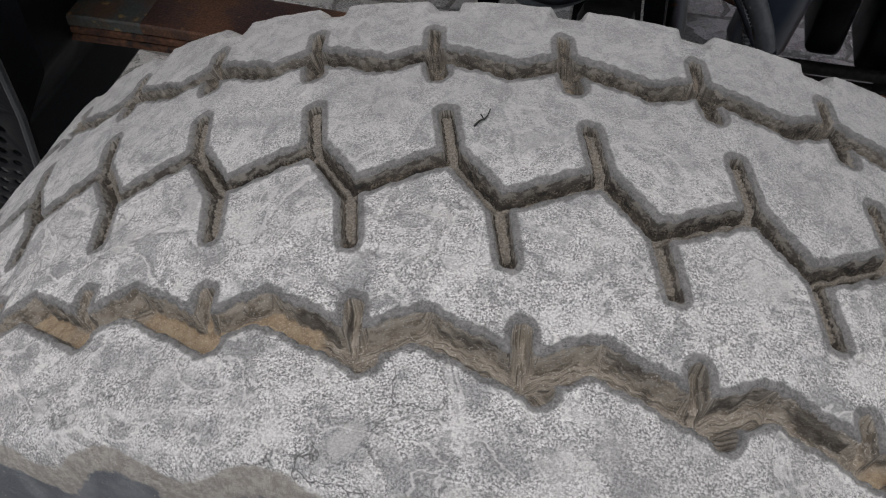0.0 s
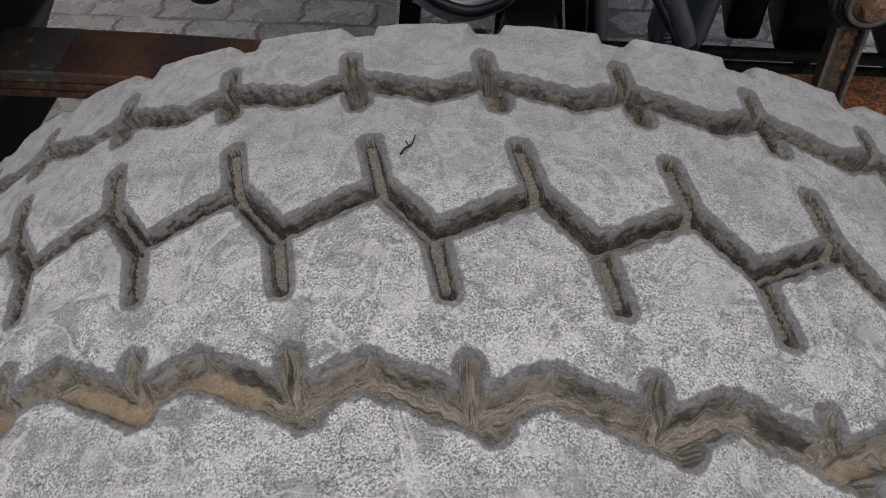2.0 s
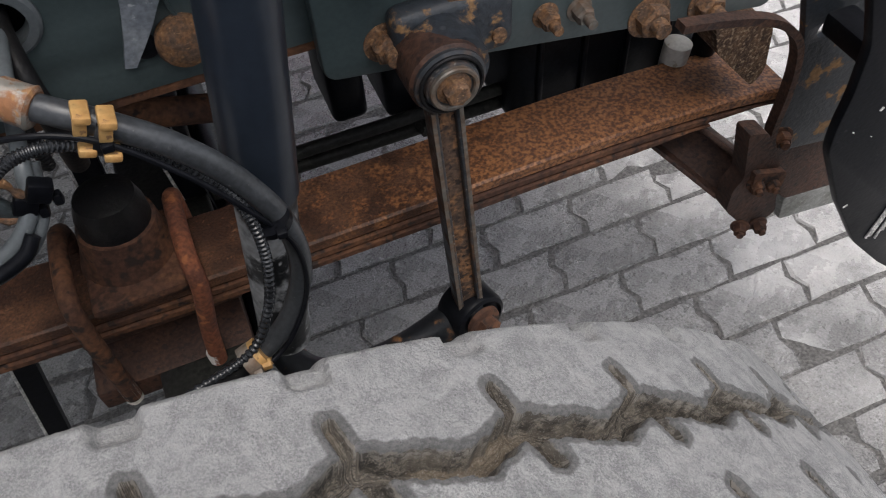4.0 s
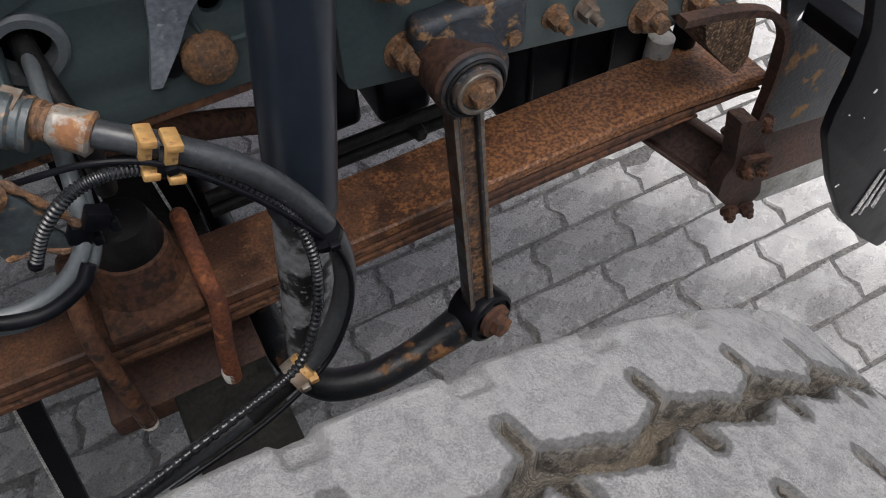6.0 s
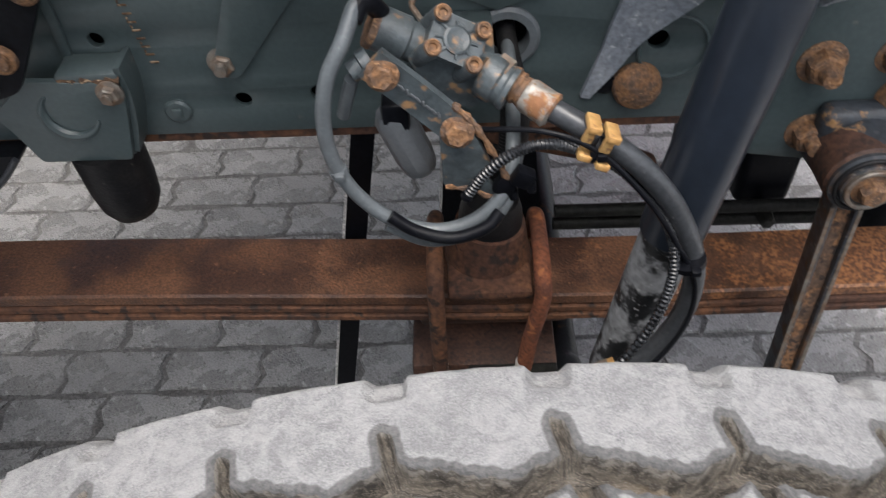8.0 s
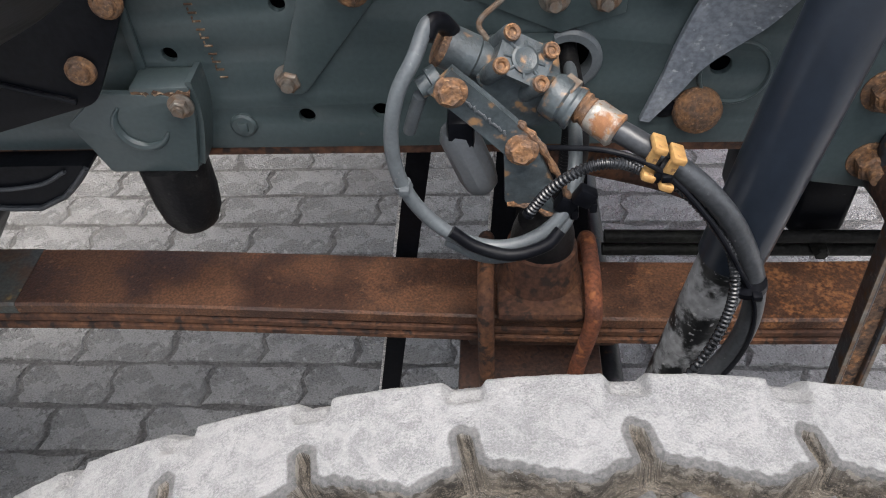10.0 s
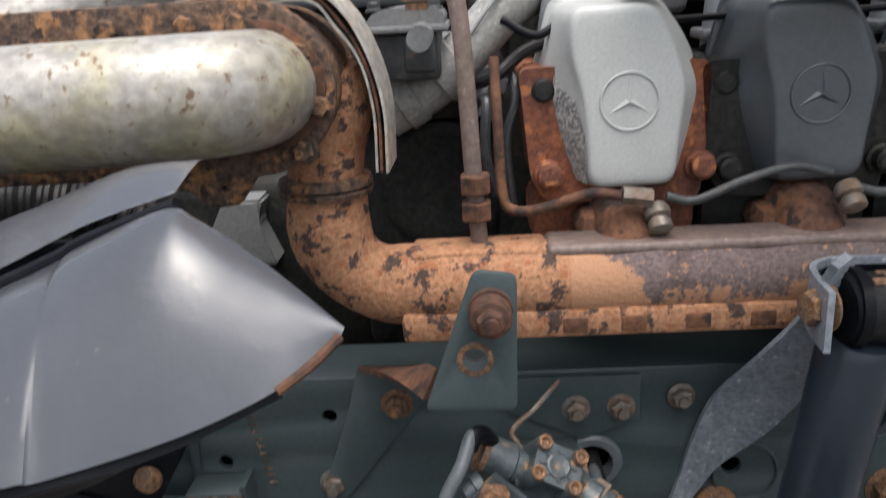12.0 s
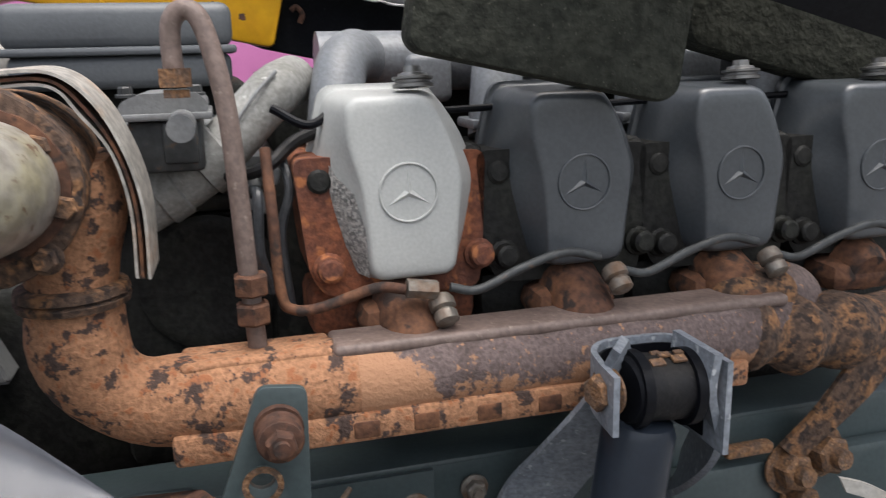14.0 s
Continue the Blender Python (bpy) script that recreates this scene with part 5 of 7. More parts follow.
bm = strip(mesh(), near_strap(0.811), near_strap(0.826), 0.009)
part("bent_strap", bm, M_RUSTDARK, hanger, "thin brown bent strap")
bm = mesh()
shape = rounded([(0.7, 0.705), (0.79, 0.672), (0.8, 0.6), (0.785, 0.578), (0.715, 0.655)], 0.01)
prism(bm, [Vector((a, 0.878, b)) for a, b in shape], [Vector((a, 0.96, b)) for a, b in shape])
part("end_block", bm, M_CRUMBLE, hanger, "crumbling speckled rust block")
bm = mesh()
a, b = Vector((0.69, 1.0, 0.5)), Vector((0.765, 0.835, 0.455))
along = (b - a).normalized()
wide = Vector((0.62, 0.1, 0.78))
wide = (wide - along * wide.dot(along)).normalized()
deep = along.cross(wide)
sect = rounded([(-0.032, -0.008), (0.034, -0.008), (0.034, 0.03), (0.026, 0.03), (0.026, 0.0), (-0.026, 0.0), (-0.026, 0.03), (-0.032, 0.03)], 0.002, 2)
prism(bm, [a + wide * p + deep * q for p, q in sect], [b + wide * p + deep * q for p, q in sect])
part("channel_brace", bm, M_RUSTDARK, hanger, "dark brown channel brace")
bm = mesh()
shape = rounded([(0.721, 0.592), (0.752, 0.582), (0.79, 0.508), (0.82, 0.401), (0.786, 0.373), (0.727, 0.446), (0.726, 0.488), (0.738, 0.507)], 0.008)
prism(bm, [Vector((a, 0.795, b)) for a, b in shape], [Vector((a, 0.822, b)) for a, b in shape])
bmesh.ops.bevel(bm, geom=[e for e in bm.edges if e.calc_face_angle(0) > 1.2], offset=0.003, segments=2, affect="EDGES")
part("shackle", bm, M_RUSTDARK, hanger, "dark brown rusty shackle")
bm = mesh()
shape = rounded([(0.745, 0.52), (0.8, 0.5), (0.8, 0.465), (0.75, 0.478)], 0.006)
prism(bm, [Vector((a, 0.786, b)) for a, b in shape], [Vector((a, 0.797, b)) for a, b in shape])
part("lug", bm, M_RUST, hanger)
for x, z, d in ((0.757, 0.493, (-0.4, -1, 0)), (0.781, 0.486, (-0.2, -1, 0)), (0.757, 0.405, (-0.7, -1, 0)), (0.79, 0.394, (-0.3, -1, 0))):
    part("bolt", bolt_mesh((x, 0.79, z), d, 0.0095, 0.012, True, 0.005), M_RUST, hanger)
part("bolt", bolt_mesh((0.84, 0.85, 0.49), (-0.3, -1, 0), 0.0125, 0.013, True, 0.006), M_RUST, hanger)
finish("side_plate", plate("side_plate", rounded([(0.8, 0.74), (1.03, 0.72), (1.12, 0.46), (1.016, 0.416), (0.872, 0.441), (0.845, 0.479), (0.84, 0.546), (0.83, 0.65)], 0.012), [(0.86, 0.655, 0.016)], 0.012, upright(0.866), 0.002), M_PLATE, hanger, "blue-grey plate with ochre rust patches")
finish("rusty_beam", plate("rusty_beam", rounded([(0.82, 0.445), (1.1, 0.44), (1.16, 0.25), (0.945, 0.278), (0.88, 0.35)], 0.008), [], 0.02, upright(0.89), 0.003), M_RUSTDARK, hanger, "dark brown rusty beam end")
finish("pale_edge", plate("pale_edge", rounded([(0.945, 0.276), (1.16, 0.248), (1.18, 0.19), (0.952, 0.222)], 0.006), [], 0.024, upright(0.892), 0.003), M_GRIMALU, hanger, "pale grey worn lower edge")

box_dark = thing("battery_box", "black plastic box hung beside the chassis rail", "box", (-1.0, 0.95, 0.3))
bm = mesh()
shape = rounded([(-1.6, 0.71), (-0.765, 0.705), (-0.79, 0.551), (-0.88, 0.43), (-0.9, 0.3), (-1.6, 0.3)], 0.012)
prism(bm, [Vector((a, 0.8, b)) for a, b in shape], [Vector((a, 1.15, b)) for a, b in shape])
part("body", bm, M_BLACK, box_dark)
bm = mesh()
box(bm, (-1.6, 0.86, 0.7), (-0.9, 1.1, 0.83), 0.01)
part("mount", bm, M_BLACK, box_dark)
for i in range(5):
    bm = mesh()
    box(bm, (-1.5 + i * 0.12, 0.792, 0.33), (-1.47 + i * 0.12, 0.802, 0.69), 0.003)
    part("rib", bm, M_BLACK, box_dark)

canister = thing("filter_canister", "small white canister beside a black cap under the engine", "filter", (0.75, 0.99, 0.55))
bm = mesh()
lathe(bm, (0.735, 0.98, 0.53), (0.1, 0, 1), [(0, 0.01), (0.002, 0.017), (0.045, 0.019), (0.06, 0.019), (0.063, 0.014)], 20)
part("body", bm, M_PALE, canister)
bm = mesh()
lathe(bm, (0.785, 0.985, 0.53), (0.1, 0, 1), [(0, 0.012), (0.01, 0.017), (0.02, 0.014), (0.03, 0.018), (0.06, 0.018)], 18)
part("cap", bm, M_BLACK, canister)

flap = thing("mud_flap", "dark blue-black plastic flap with white scratches", "mud flap", (0.9, 0.68, 0.2))
finish("flap", plate("flap", rounded([(0.66, 0.9), (0.694, 0.82), (0.7, 0.76), (0.699, 0.718), (0.703, 0.684), (0.758, 0.578), (0.83, 0.466), (0.906, 0.381), (0.98, 0.31), (1.02, 0.35), (1.02, 0.9)], 0.012), [], 0.012, upright(0.68), 0.002), M_BLACK, flap)
bm = mesh()
box(bm, (0.84, 0.684, 0.66), (0.88, 0.855, 0.69), 0.005)
part("stay", bm, M_BLACK, flap)
srng = random.Random(5)
for i in range(3):
    bm = mesh()
    for j in range(3):
        x, dz = 0.846 + i * 0.018 + j * 0.003, srng.uniform(-0.008, 0.008)
        sweep(bm, spline([(x + 0.006, 0.6725, 0.545 + dz), (x + srng.uniform(-0.003, 0.003), 0.6725, 0.505 + dz), (x - 0.004, 0.6725, 0.468 + dz)], 4), lambda k, t: 0.0007 + 0.0012 * t, 5)
    part("scratch", bm, M_CORRODED, flap, "whitish frayed scratch")
for i in range(14):
    x, z = srng.uniform(0.72, 0.95), srng.uniform(0.5, 0.8)
    bm = mesh()
    box(bm, (x, 0.6728, z), (x + srng.uniform(0.001, 0.006), 0.6745, z + srng.uniform(0.001, 0.003)), 0.0004, Matrix.Rotation(srng.uniform(-1, 1), 3, "Y"))
    part("scuff", bm, M_CORRODED, flap, "pale scuff")

# ---- tie rods, sump and dark bodies under the engine ----
rods = thing("tie_rod", "brown rusty tie rod with a clamp knob", "tie rod", (0.4, 1.07, 0.5))
for z, y in ((0.522, 1.07), (0.492, 1.075)):
    bm = mesh()
    rod(bm, (0.1, y, z + 0.004), (0.85, y, z - 0.002), 0.0095, None, 16)
    part("rod", bm, M_HEADDARK, rods)
bm = mesh()
lathe(bm, (0.402, 1.05, 0.505), (0, 1, 0), [(0, 0.008), (0.003, 0.011), (0.022, 0.012), (0.04, 0.013)], 6)
part("clamp_knob", bm, M_HEADDARK, rods)

sump = thing("engine_sump", "black grimy engine underside with ribs", "engine sump", (0.4, 1.4, 0.55))
bm = mesh()
box(bm, (0.23, 1.16, 0.6), (0.78, 1.7, 0.95), 0.03, seg=3)
part("body", bm, M_BLACK, sump)
bm = mesh()
box(bm, (0.52, 1.02, 0.47), (0.8, 1.6, 0.66), 0.03, seg=3)
part("lower_body", bm, M_BLACK, sump)
# Hidden box added under the engine to darken the ground below.
bm = mesh()
box(bm, (-0.25, 1.12, 0.64), (0.25, 1.75, 0.95), 0.03, seg=3)
part("oil_pan", bm, M_HEADDARK, sump)
for i in range(4):
    bm = mesh()
    box(bm, (0.55 + i * 0.065, 1.012, 0.49), (0.558 + i * 0.065, 1.024, 0.64), 0.003)
    part("rib", bm, M_BLACK, sump)
for i in range(4):
    bm = mesh()
    box(bm, (0.3 + i * 0.06, 1.12, 0.66), (0.39 + i * 0.06, 1.17, 0.8), 0.008)
    part("rib", bm, M_BLACK, sump)
for x0, x1, z0 in ((0.285, 0.335, 0.528), (0.36, 0.44, 0.508)):
    bm = mesh()
    box(bm, (x0, 1.09, z0), (x1, 1.2, 0.66), 0.012, seg=3)
    part("lug", bm, M_BLACK, sump)
bm = mesh()
sweep(bm, spline([(0.0, 1.02, 0.72), (0.08, 1.03, 0.69), (0.16, 1.05, 0.65), (0.22, 1.08, 0.6)], 6), 0.017, 14)
alone("steering_arm", bm, M_RUST, "dark brown rusty steering arm", "steering arm")

# black upright bars beneath the engine
for x0, x1, y, w, top in ((-0.268, -0.128, 1.0, 0.0145, 0.84), (-0.075, -0.02, 1.15, 0.018, 0.84), (0.11, 0.04, 1.15, 0.016, 0.84)):
    post = thing("support_bar", "black steel bar with a painted edge highlight standing on the pavers", "support bar", (x0, y, 0), group="support bars")
    bm = mesh()
    bm2 = mesh()
    for b2, a0, a1, dy in ((bm, -w, w, 0.0), (bm2, -w - 0.004, -w, -0.001)):
        rows = []
        for z in (0.0, top):
            c = x0 + (x1 - x0) * z / top
            rows.append([b2.verts.new((c + a, y + dy + b, z)) for a, b in ((a0, -0.008), (a1, -0.008), (a1, 0.008), (a0, 0.008))])
        for k in range(4):
            j = (k + 1) % 4
            b2.faces.new((rows[0][k], rows[0][j], rows[1][j], rows[1][k]))
        b2.faces.new(rows[0])
        b2.faces.new(rows[1][::-1])
    part("bar", bm, M_BLACK, post)
    # Pale strip paints the bright highlight along the bar's left edge.
    part("edge", bm2, M_CORRODED, post, "pale strip painted for the edge highlight")

# ---- air valve on the rail with its lever and hoses ----
valve = thing("air_valve", "grey painted cast air valve with rusty screws and a corroded lever", "valve", (-0.04, 0.79, 0.87))
E1 = Vector((0.88, 0.0, -0.475))
E2 = Vector((0.3, 0.78, 0.55)).cross(E1).cross(E1).normalized() * -1
E2 = (E2 if E2.y > 0 else -E2)
E3 = E1.cross(E2) if E1.cross(E2).z > 0 else -E1.cross(E2)
V_TOP = Vector((-0.031, 0.767, 1.004))


def at_valve(a, b, c):
    """Valve space: a along the housing, b away over the cover, c out of the cover."""
    return V_TOP + a * E1 + b * E2 + c * E3


def valve_block(lo, hi, r):
    bm = mesh()
    shape = rounded([(lo[0], lo[1]), (hi[0], lo[1]), (hi[0], hi[1]), (lo[0], hi[1])], r)
    prism(bm, [at_valve(a, b, lo[2]) for a, b in shape], [at_valve(a, b, hi[2]) for a, b in shape])
    sharp = [e for e in bm.edges if e.calc_face_angle(0) > 1.2]
    bmesh.ops.bevel(bm, geom=sharp, offset=0.0016, segments=2, affect="EDGES")
    return bm


part("body", valve_block((-0.02, -0.013, -0.045), (0.024, 0.02, -0.006), 0.007), M_VALVE, valve)
bm = mesh()
shape = rounded([(-0.07, 0.99), (-0.03, 0.994), (-0.002, 0.985), (-0.004, 0.955), (-0.022, 0.94), (-0.05, 0.955)], 0.006)
prism(bm, [Vector((a, 0.768, b)) for a, b in shape], [Vector((a, 0.815, b)) for a, b in shape])
part("middle_body", bm, M_VALVE, valve)
part("lower_body", valve_block((-0.014, -0.018, -0.075), (0.02, 0.012, -0.04), 0.01), M_VALVE, valve)
part("top_cover", valve_block((-0.021, -0.017, -0.008), (0.021, 0.017, -0.001), 0.006), M_VALVE, valve)
bm = mesh()
lathe(bm, at_valve(0, 0, -0.002), E3, [(0, 0.011), (0.003, 0.011), (0.004, 0.009), (0.003, 0.006), (0.003, 0.0)], 20, caps=False)
part("hub", bm, M_VALVE, valve)
for k in range(8):
    a = 2 * math.pi * k / 8 + 0.2
    bm = mesh()
    sweep(bm, [at_valve(0.009 * math.cos(a), 0.008 * math.sin(a), 0.0), at_valve(0.017 * math.cos(a), 0.014 * math.sin(a), -0.001)], 0.0014, 8)
    part("rib", bm, M_VALVE, valve)
for a, b in ((-0.0147, -0.012), (0.0147, -0.012), (-0.0147, 0.012), (0.0147, 0.012)):
    bm = mesh()
    lathe(bm, at_valve(a * 1.15, b * 1.15, -0.03), E3, [(0, 0.0072), (0.03, 0.0074), (0.032, 0.0062)], 16)
    c = part("screw_boss", bm, M_VALVE, valve)
    bm = mesh()
    lathe(bm, at_valve(a * 1.15, b * 1.15, 0.0015), E3, [(0, 0.0066), (0.0035, 0.0064), (0.0042, 0.0052), (0.003, 0.0034), (0.001, 0.003)], 14)
    part("screw", bm, M_BOLT, c, "orange rusty socket screw")
HX = E1
bm = mesh()
lathe(bm, Vector((-0.094, 0.787, 1.0065)), HX, [(0, 0.014), (0.002, 0.0175), (0.004, 0.0178), (0.026, 0.0178), (0.028, 0.0155), (0.04, 0.0155), (0.042, 0.0185), (0.062, 0.0185), (0.064, 0.016)], 26)
part("housing", bm, M_VALVE, valve)
bm = mesh()
lathe(bm, Vector((-0.098, 0.787, 1.0085)), HX, [(0, 0.011), (0.001, 0.0172), (0.006, 0.0182), (0.008, 0.0165)], 22)
part("end_plug", bm, M_BOLT, valve, "rusty end plug")
bm = mesh()
lathe(bm, Vector((-0.086, 0.766, 0.944)), (0.35, 0, -1), [(0, 0.013), (0.006, 0.0165), (0.05, 0.0165), (0.064, 0.0145), (0.068, 0.011)], 10)
part("silencer", bm, M_PLASTIC, valve, "grey ribbed exhaust silencer")
bm = mesh()
box(bm, (-0.092, 0.752, 0.925), (-0.07, 0.79, 0.957), 0.004)
part("plug_housing", bm, M_BLACK, valve, "black plug housing")
bm = mesh()
lathe(bm, Vector((-0.012, 0.771, 0.972)), Vector((0.84, -0.44, -0.36)), [(0, 0.0165), (0.004, 0.0185), (0.014, 0.0185), (0.016, 0.0165), (0.02, 0.0165), (0.022, 0.018), (0.026, 0.018)], 14)
part("outlet_nut", bm, M_VALVE, valve)
line = spline([(-0.094, 0.743, 1.004), (-0.06, 0.742, 0.971), (-0.028, 0.74, 0.938)], 6)
NL = Vector((0.7, 0.0, 0.7)) * 0.0135
bm = strip(mesh(), [p + NL for p in line], [p - NL for p in line], 0.008, 1)
lever = part("lever", bm, M_VALVE, valve, "painted lever with worn stamped marks")
bm = mesh()
sweep(bm, [p + NL + Vector((0.0006 * math.sin(i * 2.2), -0.003, 0)) for i, p in enumerate(spline([(-0.045, 0.742, 0.957), (-0.03, 0.74, 0.94), (-0.014, 0.738, 0.91), (-0.004, 0.737, 0.886)], 6))], lambda i, t: 0.0028 + 0.001 * math.sin(i * 1.9), 8)
part("rust_edge", bm, M_BOLT, lever, "orange rust along the edge")
for i in range(9):  # worn stamped characters, unreadable
    c = Vector((-0.076, 0.7372, 0.988)) + Vector((0.0037, 0, -0.0037)) * i
    bm = mesh()
    box(bm, c - Vector((0.0009, 0.0008, 0.0026)), c + Vector((0.0009, 0.0008, 0.0026)), 0.0003, Matrix.Rotation(-0.75 + 0.3 * (i % 3), 3, "Y"))
    part("stamped_mark", bm, M_PLASTIC, lever)
finish("lever_end", plate("lever_end", rounded([(-0.045, 0.94), (-0.023, 0.943), (-0.008, 0.906), (-0.013, 0.897), (-0.002, 0.874), (-0.021, 0.884), (-0.044, 0.889)], 0.003), [], 0.009, upright(0.739), 0.002), M_VALVE, valve, "grey lever end with rust-eaten rim")
bm = mesh()
sweep(bm, [Vector((-0.044 + 0.0046 * i, 0.735, 0.888 - 0.0006 * i + 0.0008 * math.sin(i * 2))) for i in range(6)] + [Vector((-0.012, 0.735, 0.877)), Vector((-0.003, 0.735, 0.875))], lambda i, t: 0.0024 + 0.0009 * math.sin(i * 2.3), 8)
part("rust_edge", bm, M_BOLT, valve, "orange rust along the rim")
part("lever_bolt", bolt_mesh((-0.086, 0.738, 0.996), (0, -1, 0.25), 0.0095, 0.008), M_BOLT, valve)
part("lever_bolt", bolt_mesh((-0.033, 0.735, 0.944), (0, -1, 0.25), 0.0098, 0.009), M_BOLT, valve)
bm = mesh()
lathe(bm, (-0.095, 0.755, 0.998), (-0.7, -0.3, -0.3), [(0, 0.011), (0.008, 0.011), (0.009, 0.0085), (0.018, 0.008)], 14)
part("side_port", bm, M_VALVE, valve)
bm = mesh()
sweep(bm, spline([(-0.05, 0.8, 0.99), (-0.062, 0.835, 0.985), (-0.066, 0.842, 0.995), (-0.045, 0.85, 1.012), (-0.02, 0.87, 1.03)], 6), 0.0026, 8)
part("vent_pipe", bm, M_STEEL, valve)
bm = mesh()
box(bm, (-0.06, 0.79, 0.93), (0.0, WEB, 0.955), 0.004)
part("mount", bm, M_FRAME, valve)

fitting = thing("hose_fitting", "rusty crimped steel hose fitting", "hose fitting", (0.02, 0.76, 0.95))
bm = mesh()
FD = (Vector((0.066, 0.728, 0.943)) - Vector((-0.002, 0.772, 0.972))).normalized()
lathe(bm, Vector((-0.004, 0.772, 0.972)), FD, [(0, 0.0165), (0.012, 0.0165), (0.012, 0.013), (0.016, 0.013)], 6)
part("nut", bm, M_STEEL, fitting)
bm = mesh()
lathe(bm, Vector((-0.004, 0.772, 0.972)) + FD * 0.014, FD, [(0, 0.0135), (0.004, 0.0145), (0.007, 0.0125), (0.01, 0.0135), (0.012, 0.0115), (0.015, 0.0125), (0.017, 0.011)], 24)
part("collar", bm, M_BOLT, fitting, "rusty ringed collar")
bm = mesh()
lathe(bm, Vector((-0.004, 0.772, 0.972)) + FD * 0.03, FD, [(0, 0.0125), (0.003, 0.0142), (0.02, 0.0142), (0.024, 0.0152), (0.026, 0.0125)], 10)
part("ferrule", bm, M_FERRULE, fitting, "crimped silver ferrule with rust")

bm = mesh()
BIG = [(0.034, 0.748, 0.956), (0.055, 0.735, 0.95), (0.08, 0.725, 0.938), (0.112, 0.718, 0.912), (0.142, 0.712, 0.872), (0.165, 0.707, 0.815), (0.165, 0.703, 0.755), (0.14, 0.696, 0.703), (0.1, 0.686, 0.68), (0.05, 0.675, 0.67), (-0.028, 0.66, 0.666), (-0.095, 0.64, 0.674), (-0.17, 0.6, 0.68)]
sweep(bm, spline(BIG, 8), 0.0094, 18)
hose_thing = thing("brake_hose", "dark grey rubber brake hose in a wide loop", "hose", (0.05, 0.7, 0.7))
part("hose", bm, M_HOSEBLACK, hose_thing)
bm = mesh()
sweep(bm, spline(BIG[8:10], 6), 0.0102, 18)
part("joint_sleeve", bm, M_RUBBER, hose_thing, "black joint sleeve")
bm = mesh()
line = spline([(-0.026, 0.718, 0.894), (-0.01, 0.715, 0.921), (0.013, 0.712, 0.943), (0.037, 0.713, 0.947), (0.06, 0.722, 0.932), (0.091, 0.724, 0.912), (0.119, 0.716, 0.884), (0.137, 0.706, 0.858), (0.143, 0.695, 0.828), (0.141, 0.69, 0.79), (0.129, 0.686, 0.742), (0.102, 0.68, 0.7), (0.05, 0.667, 0.695), (-0.022, 0.653, 0.686), (-0.085, 0.634, 0.688), (-0.16, 0.595, 0.695)], 34)
sweep(bm, line, ribbed(0.0036, 0.0011, 2), 12)
conduit = thing("corrugated_conduit", "black corrugated cable conduit tied to the brake hose", "conduit", (0.05, 0.7, 0.72))
part("ribbed_tube", bm, M_CONDUIT, conduit)
bm = mesh()
sweep(bm, [(-0.0275, 0.7185, 0.8905), (-0.0262, 0.7181, 0.8935)], 0.005, 14)
part("end_cap", bm, M_BLACK, conduit)
bm = mesh()
sweep(bm, spline([(-0.045, 0.768, 0.925), (-0.02, 0.745, 0.938), (0.03, 0.722, 0.952), (0.07, 0.712, 0.94), (0.11, 0.703, 0.9), (0.142, 0.699, 0.85), (0.166, 0.696, 0.8), (0.165, 0.692, 0.745), (0.138, 0.684, 0.693), (0.1, 0.672, 0.676), (0.05, 0.662, 0.664), (-0.03, 0.648, 0.66)], 8), 0.0023, 10)
alone("sensor_cable", bm, M_BLACK, "thin glossy black cable along the brake hose", "cable")
bm = mesh()
sweep(bm, spline([(-0.097, 0.775, 1.03), (-0.103, 0.765, 1.035), (-0.112, 0.745, 1.02), (-0.126, 0.735, 0.995), (-0.133, 0.73, 0.958), (-0.129, 0.727, 0.922), (-0.113, 0.725, 0.888), (-0.085, 0.722, 0.862), (-0.05, 0.72, 0.853), (-0.018, 0.724, 0.862), (0.004, 0.735, 0.882), (0.012, 0.76, 0.91), (0.014, 0.83, 0.925), (0.014, 0.9, 0.926)], 8), 0.006, 16)
air = thing("air_hose", "smooth grey air hose looped under the valve", "hose", (-0.05, 0.74, 0.85))
part("hose", bm, M_HOSE, air)
bm = mesh()
sweep(bm, spline([(-0.087, 0.786, 1.018), (-0.093, 0.776, 1.031), (-0.1, 0.768, 1.034), (-0.105, 0.76, 1.028)], 6), 0.0076, 14)
part("elbow_connector", bm, M_BLACK, air, "black push-in elbow connector")
bm = mesh()
sweep(bm, spline([(-0.095, 0.726, 0.855), (-0.06, 0.722, 0.838), (-0.02, 0.724, 0.846), (0.006, 0.735, 0.868), (0.016, 0.76, 0.9)], 7), 0.0052, 14)
part("second_hose", bm, M_HOSE, air)
bm = mesh()
line = spline([(-0.09, 0.718, 0.873), (-0.07, 0.713, 0.86), (-0.04, 0.71, 0.853), (-0.012, 0.714, 0.86), (0.0, 0.722, 0.87)], 8)
sweep(bm, line, 0.0054, 14)
alone("hose_sleeve", bm, M_BLACK, "shiny black tape sleeve on the air hose", "sleeve")
bm = mesh()
sweep(bm, spline([(-0.11, 0.75, 0.985), (-0.118, 0.755, 0.96), (-0.122, 0.76, 0.945)], 5), 0.0055, 12)
alone("hose_stub", bm, M_HOSE, "short grey hose stub at the valve", "hose")
bm = mesh()
sweep(bm, spline([(0.0, 0.79, 0.945), (0.008, 0.8, 0.93), (0.01, 0.81, 0.9), (0.008, 0.82, 0.84)], 30), ribbed(0.005, 0.001, 1), 10)
alone("corrugated_conduit", bm, M_RUBBER, "black corrugated conduit hanging behind the valve", "conduit")
bm = mesh()
